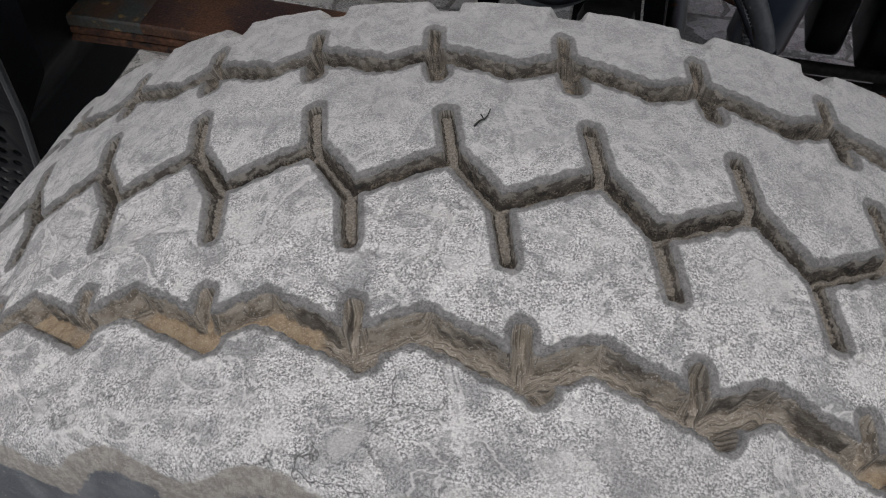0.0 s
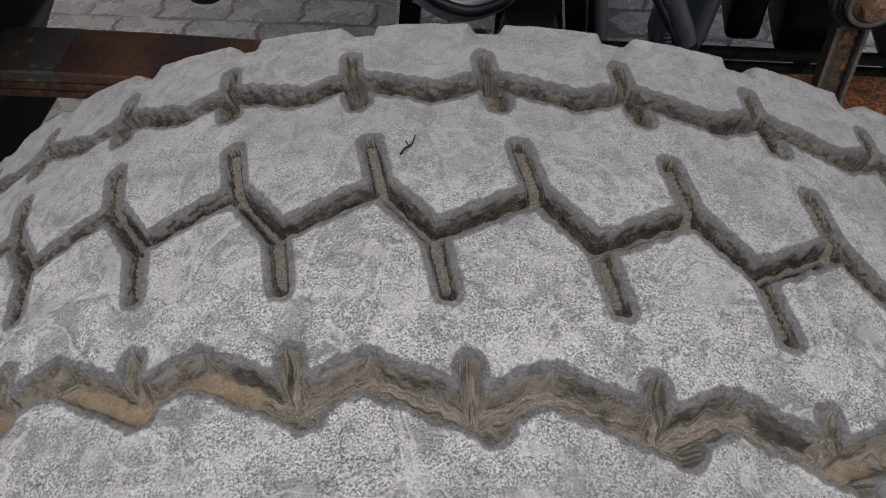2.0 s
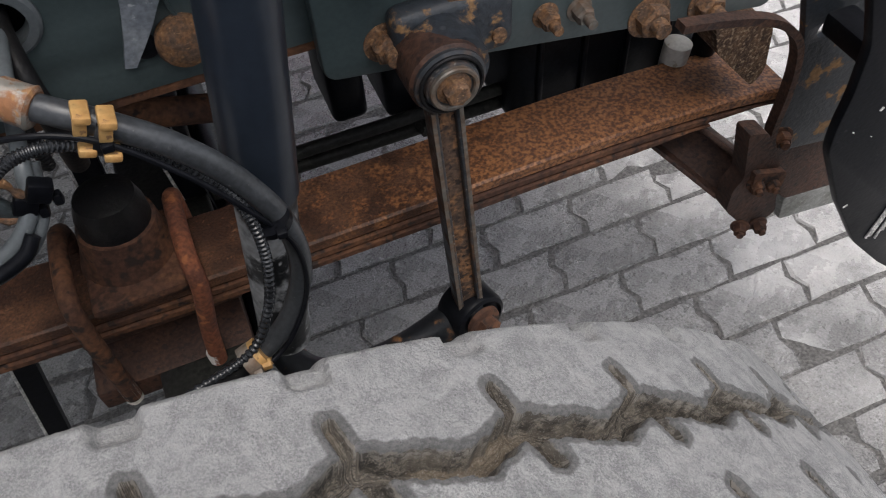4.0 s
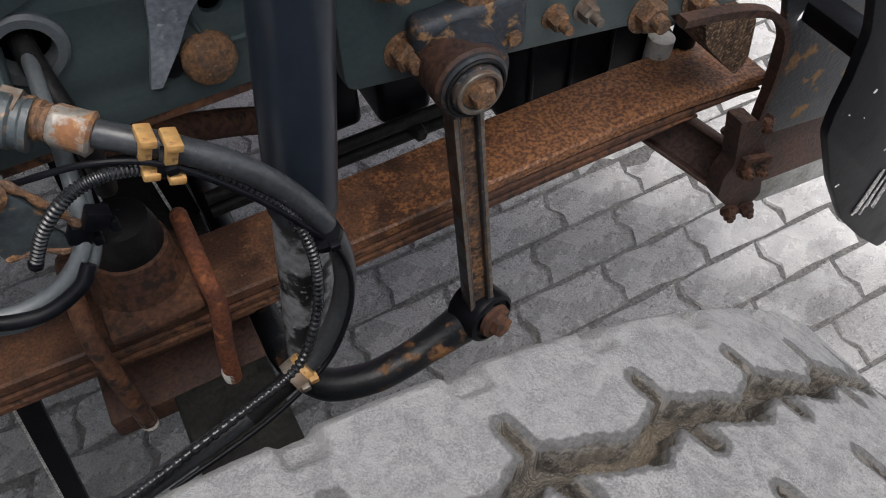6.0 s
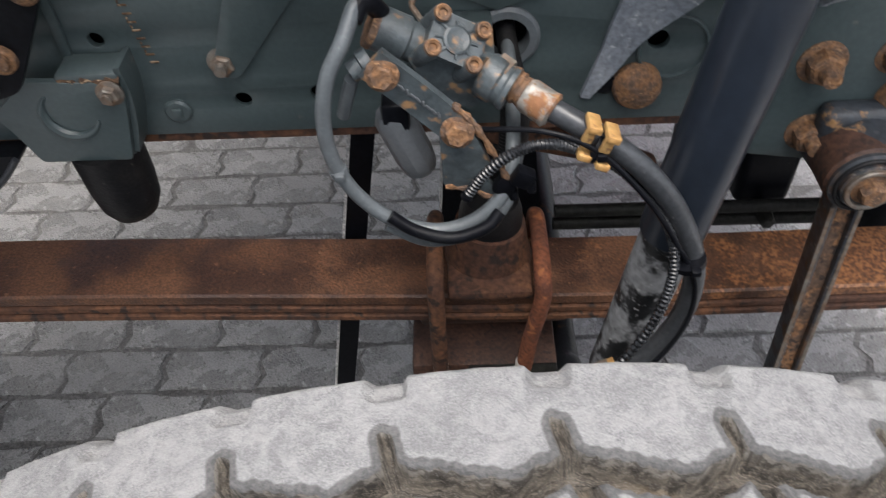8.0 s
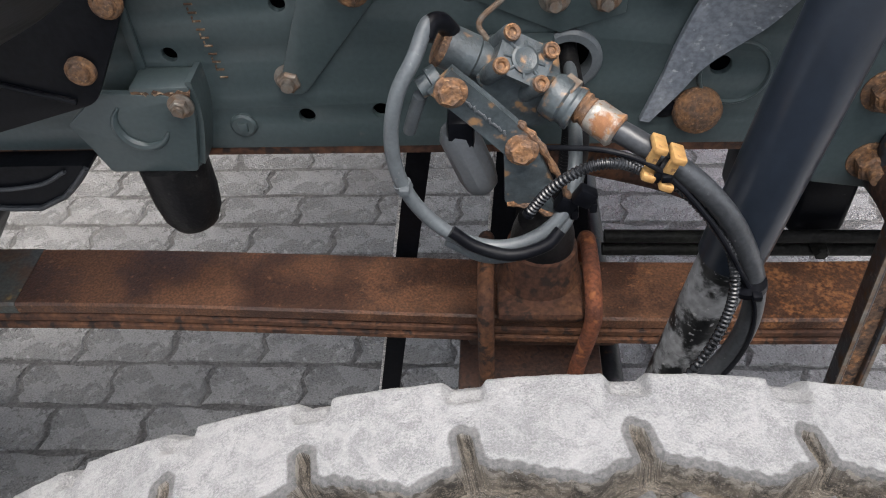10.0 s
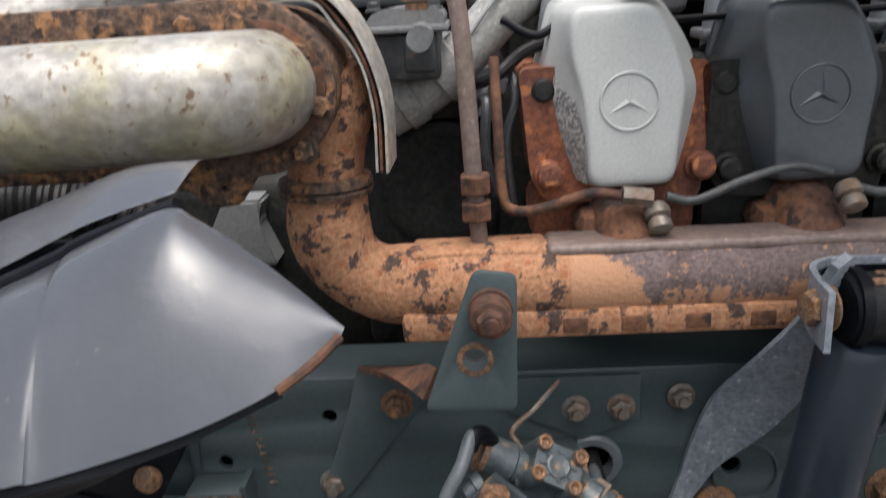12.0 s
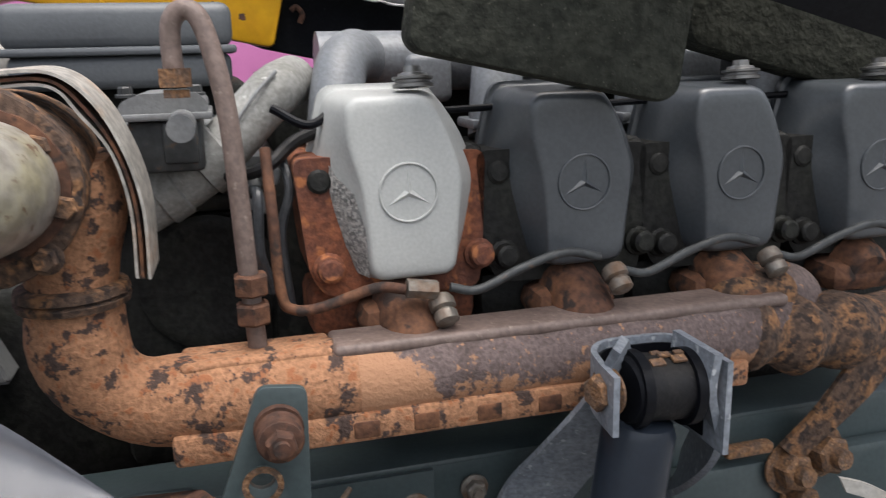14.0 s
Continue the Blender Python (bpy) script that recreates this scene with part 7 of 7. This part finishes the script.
intake = thing("intake_manifold", "grey cast aluminium intake manifold with bent runners", "intake manifold", (0.2, 1.06, 1.3))
bm = mesh()
sweep(bm, spline([(0.0, 1.1, 1.396), (0.1, 1.1, 1.395), (0.4, 1.1, 1.39), (0.8, 1.1, 1.385)], 6), 0.032, 22)
part("plenum", bm, M_INTAKE, intake)
for k in range(4):
    x = 0.02 + SPACING * k
    bm = mesh()
    sweep(bm, spline([(x + 0.03, 1.1, 1.395), (x + 0.012, 1.062, 1.401), (x - 0.004, 1.035, 1.391), (x - 0.012, 1.015, 1.362), (x - 0.016, 1.0, 1.32)], 7), lambda i, t: 0.031 - 0.005 * math.sin(math.pi * t), 22)
    part("runner", bm, M_INTAKE, intake)
    bm = mesh()
    box(bm, (x - 0.048, 0.985, 1.328), (x + 0.028, 1.04, 1.338), 0.003)
    part("runner_flange", bm, M_INTAKE, intake)
    bm = mesh()
    box(bm, (x + 0.068, 1.06, 1.352), (x + 0.118, 1.12, 1.402), 0.008, seg=3)
    part("plenum_boss", bm, M_INTAKE, intake)
    bm = mesh()
    rod(bm, (x + 0.07, 0.96, 1.35), (x + 0.15, 0.96, 1.352), 0.0035, None, 10)
    part("thin_link", bm, M_BLACK, intake)
elbow = thing("intake_elbow", "pale grey cast elbow pipe with a collar", "pipe", (-0.1, 1.0, 1.25))
bm = mesh()
sweep(bm, spline([(-0.18, 0.99, 1.275), (-0.135, 0.995, 1.3), (-0.1, 1.0, 1.325), (-0.072, 1.01, 1.352), (-0.05, 1.02, 1.372), (-0.03, 1.06, 1.38)], 8), lambda i, t: 0.0245 + 0.004 * (t < 0.3), 24)
part("elbow", bm, M_GRIMALU, elbow)
bm = mesh()
lathe(bm, (-0.165, 0.991, 1.283), (0.86, 0.05, 0.5), [(0, 0.029), (0.002, 0.0315), (0.02, 0.0315), (0.022, 0.029)], 26)
part("collar", bm, M_GRIMALU, elbow, "pale corroded collar")
bm = mesh()
lathe(bm, (-0.128, 0.996, 1.306), (0.8, 0.05, 0.6), [(0, 0.028), (0.002, 0.0335), (0.03, 0.0335), (0.032, 0.028)], 26)
part("collar", bm, M_GRIMALU, elbow, "mossy grey collar")
bm = mesh()
sweep(bm, spline([(-0.09, 0.978, 1.346), (-0.07, 0.985, 1.371), (-0.05, 0.997, 1.39)], 6), 0.0018, 8)
part("seam", bm, M_ALU, elbow, "cast seam")

# wiring and small pipes in the gap beside the first head
for k, (pts, r, mt) in enumerate((
        ([(-0.1, 0.96, 1.3), (-0.07, 0.93, 1.31), (-0.04, 0.95, 1.33), (0.0, 0.98, 1.34)], 0.006, M_RUBBER),
        ([(-0.09, 0.98, 1.27), (-0.078, 0.93, 1.29), (-0.08, 0.92, 1.24), (-0.07, 0.93, 1.2)], 0.005, M_HOSEBLACK),
        ([(-0.06, 0.94, 1.36), (-0.03, 0.93, 1.345), (0.0, 0.95, 1.36)], 0.004, M_BLACK),
        ([(-0.055, 0.95, 1.32), (-0.05, 0.93, 1.29), (-0.06, 0.93, 1.25), (-0.055, 0.94, 1.18)], 0.0045, M_HOSEBLACK))):
    bm = mesh()
    sweep(bm, spline(pts, 8), r, 10)
    alone("cable", bm, mt, "black cable between engine pipes", "cable", "engine cables")
for c, sz in (((-0.085, 0.96, 1.293), 0.012), ((-0.065, 0.95, 1.302), 0.009), ((-0.075, 0.955, 1.277), 0.01)):
    bm = mesh()
    box(bm, Vector(c) - Vector((sz, sz, sz * 0.8)), Vector(c) + Vector((sz, sz, sz * 0.8)), 0.003, Matrix.Rotation(0.4, 3, "Y"))
    alone("plug_connector", bm, M_ALU, "grey plug connector on engine wiring", "connector", "plug connectors")

# ---- mudguard behind the wheel ----
guard = thing("mudguard", "glossy grey plastic mudguard with a cracked rusty tip", "mudguard", (-0.4, 0.63, 1.0))


def shell(up, low, bulge, steps=7, rows=14):
    a, b = spline(up, steps), spline(low, steps)
    bm = mesh()
    grid = []
    for p, q in zip(a, b):
        w = (p - q).length
        grid.append([bm.verts.new(p.lerp(q, j / rows) + Vector((0, -0.75, 0.85)) * bulge * min(1, w / 0.14) * math.sin(math.pi * (j / rows) ** 0.7)) for j in range(rows + 1)])
    for r0, r1 in zip(grid, grid[1:]):
        for j in range(rows):
            bm.faces.new((r0[j], r0[j + 1], r1[j + 1], r1[j]))
    bmesh.ops.solidify(bm, geom=list(bm.faces), thickness=0.005)
    return bm


part("front_shell", shell([(-0.152, 0.521, 1.243), (-0.19, 0.54, 1.269), (-0.222, 0.546, 1.291), (-0.24, 0.55, 1.296), (-0.285, 0.55, 1.279), (-0.34, 0.55, 1.255), (-0.7, 0.53, 1.12)],
                          [(-0.154, 0.518, 1.239), (-0.177, 0.496, 1.227), (-0.205, 0.482, 1.218), (-0.235, 0.472, 1.211), (-0.275, 0.462, 1.204), (-0.33, 0.452, 1.195), (-0.7, 0.41, 1.1)], 0.014), M_FENDER, guard)
part("rear_shell", shell([(-0.235, 0.6, 1.31), (-0.28, 0.61, 1.305), (-0.33, 0.61, 1.288), (-0.4, 0.61, 1.265), (-0.75, 0.6, 1.15)],
                         [(-0.236, 0.558, 1.302), (-0.283, 0.558, 1.288), (-0.33, 0.556, 1.268), (-0.4, 0.552, 1.24), (-0.72, 0.54, 1.12)], 0.004), M_FENDER, guard)
# Black strip stands for the shaded gap between the two shells.
bm = mesh()
sweep(bm, spline([(-0.235, 0.556, 1.296), (-0.285, 0.556, 1.279), (-0.34, 0.554, 1.256), (-0.7, 0.535, 1.122)], 7), 0.0045, 10)
part("gap_seal", bm, M_BLACK, guard, "black strip drawn for the dark gap")
bm = mesh()
sweep(bm, spline([(-0.154, 0.517, 1.24), (-0.166, 0.505, 1.232), (-0.18, 0.494, 1.225)], 6), 0.0025, 8)
part("rusty_edge", bm, M_RUST, guard, "rust-brown worn edge")
bm = strip(mesh(), [(-0.18, 0.5, 1.222), (-0.235, 0.476, 1.207), (-0.33, 0.456, 1.19), (-0.7, 0.42, 1.09)], [(-0.25, 0.62, 1.16), (-0.3, 0.6, 1.13), (-0.4, 0.58, 1.1), (-0.8, 0.55, 1.0)], 0.006)
part("inner_liner", bm, M_BLACK, guard, "black inner liner")
# Unseen panel added over the spring's left end to shade it.
bm = mesh()
box(bm, (-1.3, 0.6, 1.115), (-0.43, 0.87, 1.135), 0.006)
part("inner_panel", bm, M_BLACK, guard, "black unseen panel that shades the spring")
bm = mesh()
sweep(bm, spline([(-0.7, 0.88, 1.2), (-0.55, 0.9, 1.215), (-0.47, 0.92, 1.205), (-0.42, 0.95, 1.17)], 24), ribbed(0.028, 0.004, 2), 16)
alone("bellows_hose", bm, M_RUBBER, "black ribbed bellows hose", "hose")
bm = mesh()
prism(bm, [Vector(p) for p in ((-0.4, 1.04, 1.13), (-0.375, 1.04, 1.178), (-0.33, 1.04, 1.178), (-0.34, 1.04, 1.15), (-0.32, 1.04, 1.1), (-0.37, 1.04, 1.1))],
      [Vector(p) for p in ((-0.4, 1.1, 1.13), (-0.375, 1.1, 1.178), (-0.33, 1.1, 1.178), (-0.34, 1.1, 1.15), (-0.32, 1.1, 1.1), (-0.37, 1.1, 1.1))])
bmesh.ops.bevel(bm, geom=list(bm.edges), offset=0.004, segments=2, affect="EDGES")
part("side_cover", bm, M_ALU, block, "pale cast housing on the block")

# ---- tilted cab above the engine ----
cab = thing("tilted_cab", "yellow truck cab tilted forward, silver foil and dark foam under it", "cab", (0.2, 1.4, 1.4))
finish("corner_post", plate("corner_post", rounded([(-0.392, 1.492), (-0.35, 1.5), (-0.346, 2.4), (-0.38, 2.4)], 0.006), [], 0.06, upright(1.5), 0.008), M_YELLOW, cab, "yellow corner post")
finish("sill", plate("sill", rounded([(-0.4, 1.5), (-0.35, 1.492), (-0.022, 1.423), (-0.004, 1.496), (-0.345, 1.565)], 0.006), [(-0.15, 1.512, 0.012)], 0.03, upright(1.49), 0.006), M_YELLOW, cab, "chipped yellow sill")
bm = mesh()
sweep(bm, [Vector((-0.25, 1.472, 1.548)), Vector((-0.247, 1.472, 1.475))], 0.003, 8)
part("sill_seam", bm, M_YELLOW, cab)
crng = random.Random(8)
for x, z, r in ((-0.152, 1.513, 0.011), (-0.148, 1.523, 0.007), (-0.181, 1.513, 0.005), (-0.335, 1.515, 0.008), (-0.32, 1.508, 0.006), (-0.06, 1.462, 0.006), (-0.37, 1.512, 0.016), (-0.355, 1.506, 0.012), (-0.34, 1.53, 0.006), (-0.1, 1.48, 0.004)):
    bm = mesh()
    lathe(bm, (x, 1.476, z), (0, -1, 0), [(0, r), (0.0012, r * 0.85)], 11)
    for v in bm.verts:
        v.co += Vector((crng.uniform(-0.3, 0.3) * r, 0, crng.uniform(-0.3, 0.3) * r))
    part("chip", bm, M_RUST, cab, "rusty paint chip")
bm = mesh()
rows = []
for i in range(33):
    x = -0.347 + 0.62 * i / 32
    lo = 1.572 - 0.184 * (x + 0.347)
    rows.append([bm.verts.new((x, 1.47 - 0.004 * math.sin(j * 0.8) ** 2 + 0.0025 * math.sin(i * 0.9 + j) - 0.007 * math.exp(-((j - 1.2) / 0.9) ** 2), lo + 0.9 * (j / 20) ** 1.5)) for j in range(21)])
for a, b in zip(rows, rows[1:]):
    for j in range(20):
        bm.faces.new((a[j], b[j], b[j + 1], a[j + 1]))
bmesh.ops.solidify(bm, geom=list(bm.faces), thickness=0.008)
part("foil_insulation", bm, M_FOIL, cab, "creased silver embossed foil", 60)
bm = mesh()
sweep(bm, [Vector((-0.347 + 0.6 * i / 60, 1.462 + 0.0012 * math.sin(i * 2.3), 1.57 - 0.184 * 0.6 * i / 60 + 0.001 * math.sin(i * 1.7))) for i in range(61)], lambda i, t: 0.0019 + 0.0008 * math.sin(i * 2.9), 8)
part("frayed_hem", bm, M_CORRODED, cab, "frayed pale hem of the foil")
finish("dark_floor", plate("dark_floor", [(-0.03, 1.42), (0.9, 1.22), (0.9, 2.4), (-0.35, 2.4), (-0.35, 1.55)], [], 0.05, upright(1.53), 0.004), M_BLACK, cab, "black cab floor")
bm = mesh()
sweep(bm, spline([(0.012, 1.49, 1.47), (0.02, 1.488, 1.475), (0.028, 1.488, 1.465), (0.024, 1.49, 1.452)], 6), 0.004, 8)
part("hook", bm, M_RUST, cab, "small rusty hook")


def slab(outline, y, thick, name, label):
    return finish(name, plate(name, rounded(outline, 0.012), [], thick, upright(y + thick / 2), 0.008), M_FOAM, cab, label)


slab([(0.072, 1.75), (0.068, 1.524), (0.05, 1.416), (0.054, 1.41), (0.264, 1.364), (0.274, 1.368), (0.287, 1.46), (0.3, 1.75)], 0.85, 0.035, "foam_pad", "dark flecked foam pad")
slab([(0.37, 1.75), (0.352, 1.47), (0.351, 1.412), (0.7, 1.318), (0.75, 1.325), (0.75, 1.75)], 0.94, 0.05, "foam_pad", "dark flecked foam pad")
bm = mesh()
pts = [Vector((0.12, 0.83, 1.54)), Vector((0.221, 0.83, 1.491)), Vector((0.268, 0.83, 1.469)), Vector((0.32, 0.83, 1.451)), Vector((0.39, 0.83, 1.431)), Vector((0.75, 0.83, 1.33))]
strip(bm, [p + Vector((0, 0, 0)) for p in pts], [p + Vector((0.22, -0.38, 0.42)) for p in pts], 0.02)
part("wheel_arch_liner", bm, M_BLACK, cab, "glossy black wheel arch liner")
bm = mesh()
sweep(bm, [p + Vector((0.004, -0.008, 0.004)) for p in spline(pts, 6)], 0.007, 10)
part("liner_lip", bm, M_BLACK, cab)

bm = mesh()
shape = rounded([(0.2, 1.74), (0.9, 1.74), (1.35, 2.1), (1.5, 2.6), (1.2, 3.3), (-0.2, 3.1), (-0.34, 2.42)], 0.06)
prism(bm, [Vector((a, 1.57, b)) for a, b in shape], [Vector((a, 2.6, b)) for a, b in shape])
part("cab_body", bm, M_YELLOW, cab, "yellow cab shell")

# ---- unseen plain walls, added to block light from the left and far side ----
bm = mesh()
box(bm, (-2.15, 0.2, 0.0), (-2.0, 3.2, 1.3), 0.01)
alone("wall_west", bm, M_CONCRETE, "plain grey wall, unseen, added to block light", "wall", kind="structure", smooth=0)
bm = mesh()
box(bm, (-2.0, 2.55, 0.0), (0.3, 2.7, 1.0), 0.01)
alone("wall_north", bm, M_CONCRETE, "plain grey wall, unseen, added to block light", "wall", kind="structure", smooth=0)

# ---- yard behind: another vehicle and stacked parts ----
trailer = thing("pink_trailer", "bright magenta vehicle side with a paler upper band", "trailer", (-2.4, 8.1, 0))
bm = mesh()
box(bm, (-11.0, 8.0, 0.0), (2.2, 8.15, 2.79), 0.02)
part("lower_panel", bm, M_PINK, trailer)
bm = mesh()
box(bm, (-11.0, 8.008, 2.792), (2.2, 8.15, 4.4), 0.02)
part("upper_band", bm, M_PALEPINK, trailer, "pale pink upper band")
rack = thing("parts_rack", "yellow-edged rusty beam with pale upright boards", "rack", (-0.9, 2.55, 0))
bm = mesh()
strip(bm, [(-1.4, 2.56, 1.748), (-1.033, 2.56, 1.655), (-0.74, 2.56, 1.588)], [(-1.4, 2.56, 1.665), (-1.044, 2.56, 1.585), (-0.745, 2.56, 1.565)], 0.05)
part("beam", bm, M_FLANGE, rack)
bm = strip(mesh(), [(-1.4, 2.53, 1.772), (-1.033, 2.53, 1.679), (-0.738, 2.53, 1.603)], [(-1.4, 2.53, 1.725), (-1.037, 2.53, 1.636), (-0.741, 2.53, 1.585)], 0.012)
part("beam_edge", bm, M_OLDYELLOW, rack, "chipped yellow edge")
for x0, x1, z1 in ((-0.834, -0.792, 1.733), (-0.772, -0.728, 1.722)):
    bm = mesh()
    box(bm, (x0, 2.57, 0.0), (x1, 2.6, z1), 0.006)
    b = part("board", bm, M_PALE, rack, "pale weathered board")
    bm = mesh()
    box(bm, (x1 - 0.008, 2.567, 1.3), (x1 + 0.003, 2.603, z1 - 0.01), 0.002)
    part("board_edge", bm, M_YELLOW, b, "yellow painted edge")

# ---- pavers, last: the nearest ones are single pieces, the rest one mesh ----
rng = random.Random(11)


def paver_data(kind):
    """A worn block: toothed short ends, chamfered, slightly uneven edges and a gently hollow top."""
    r = random.Random(kind)
    l, w, c, z = PAVE_LEN - 0.003, PAVE_ROW - 0.0025, 0.004, 0.006
    rim = [(-l / 2 - z, -w / 2), (-l / 6, -w / 2 + 0.004), (l / 6, -w / 2 - 0.001), (l / 2 - z, -w / 2), (l / 2 + z, -w / 6), (l / 2 - z, w / 6), (l / 2 + z, w / 2),
           (l / 6, w / 2 - 0.003), (-l / 6, w / 2 + 0.001), (-l / 2 + z, w / 2), (-l / 2 - z, w / 6), (-l / 2 + z, -w / 6)]
    rim = [(a + r.uniform(-0.0035, 0.003), b + r.uniform(-0.003, 0.0025)) for a, b in rim]
    n = len(rim)
    top = [(a * (1 - c * 2 / l) + r.uniform(-0.004, 0.001) * (1 if a > 0 else -1), b * (1 - c * 2 / w) + r.uniform(-0.004, 0.001) * (1 if b > 0 else -1)) for a, b in rim]
    v = [(a, b, r.uniform(-0.0022, 0.0)) for a, b in top] + [(a, b, -0.006 - r.uniform(0, 0.002)) for a, b in rim] + [(a, b, -0.04) for a, b in rim]
    v += [(-l / 4, 0, r.uniform(-0.001, 0.0012)), (0, 0, r.uniform(-0.001, 0.0015)), (l / 4, 0, r.uniform(-0.001, 0.0012))]
    f = [(i, i + n, (i + 1) % n + n, (i + 1) % n) for i in range(n)] + [(i + n, i + 2 * n, (i + 1) % n + 2 * n, (i + 1) % n + n) for i in range(n)]
    hub = 3 * n
    for i in range(n):
        j = (i + 1) % n
        side = hub + (0 if i in (0, 8, 9, 10, 11) else 2 if i in (2, 3, 4, 5, 6) else 1)
        f.append((i, j, side))
    f += [(1, hub + 1, hub), (2, hub + 2, hub + 1), (7, hub + 1, hub + 2), (8, hub, hub + 1)]
    return v, f


KINDS = [paver_data(k) for k in range(7)]
MESHES = []
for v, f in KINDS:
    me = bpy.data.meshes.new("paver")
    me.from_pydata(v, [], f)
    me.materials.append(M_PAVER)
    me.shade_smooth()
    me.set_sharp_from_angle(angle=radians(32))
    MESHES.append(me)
far_v, far_f = [], []
for row in range(-38, 30):
    y = PAVE_Y + (row + 0.5) * PAVE_ROW
    for col in range(-22, 24):
        x = PAVE_X + (col + (0.5 if row % 2 else 0.0)) * PAVE_LEN
        k = rng.randrange(7)
        m = Matrix.Translation((x, y, rng.uniform(-0.004, 0.0))) @ Euler((rng.gauss(0, 0.012), rng.gauss(0, 0.009), rng.gauss(0, 0.012))).to_matrix().to_4x4()
        if -1.35 < x < 1.55 and 0.75 < y < 2.25 and not (x > 0.9 and y > 1.9):
            ob = new("paver", MESHES[k])
            ob.parent = ground
            ob.matrix_basis = m
        else:
            v, f = KINDS[k]
            o = len(far_v)
            far_v += [tuple(m @ Vector(p)) for p in v]
            far_f += [tuple(i + o for i in q) for q in f]
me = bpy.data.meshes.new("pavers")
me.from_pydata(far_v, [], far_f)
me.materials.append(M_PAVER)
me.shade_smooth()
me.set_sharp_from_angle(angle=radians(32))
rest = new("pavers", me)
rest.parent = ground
tagged(rest, "grey concrete block pavers laid in rows", kind="stuff")
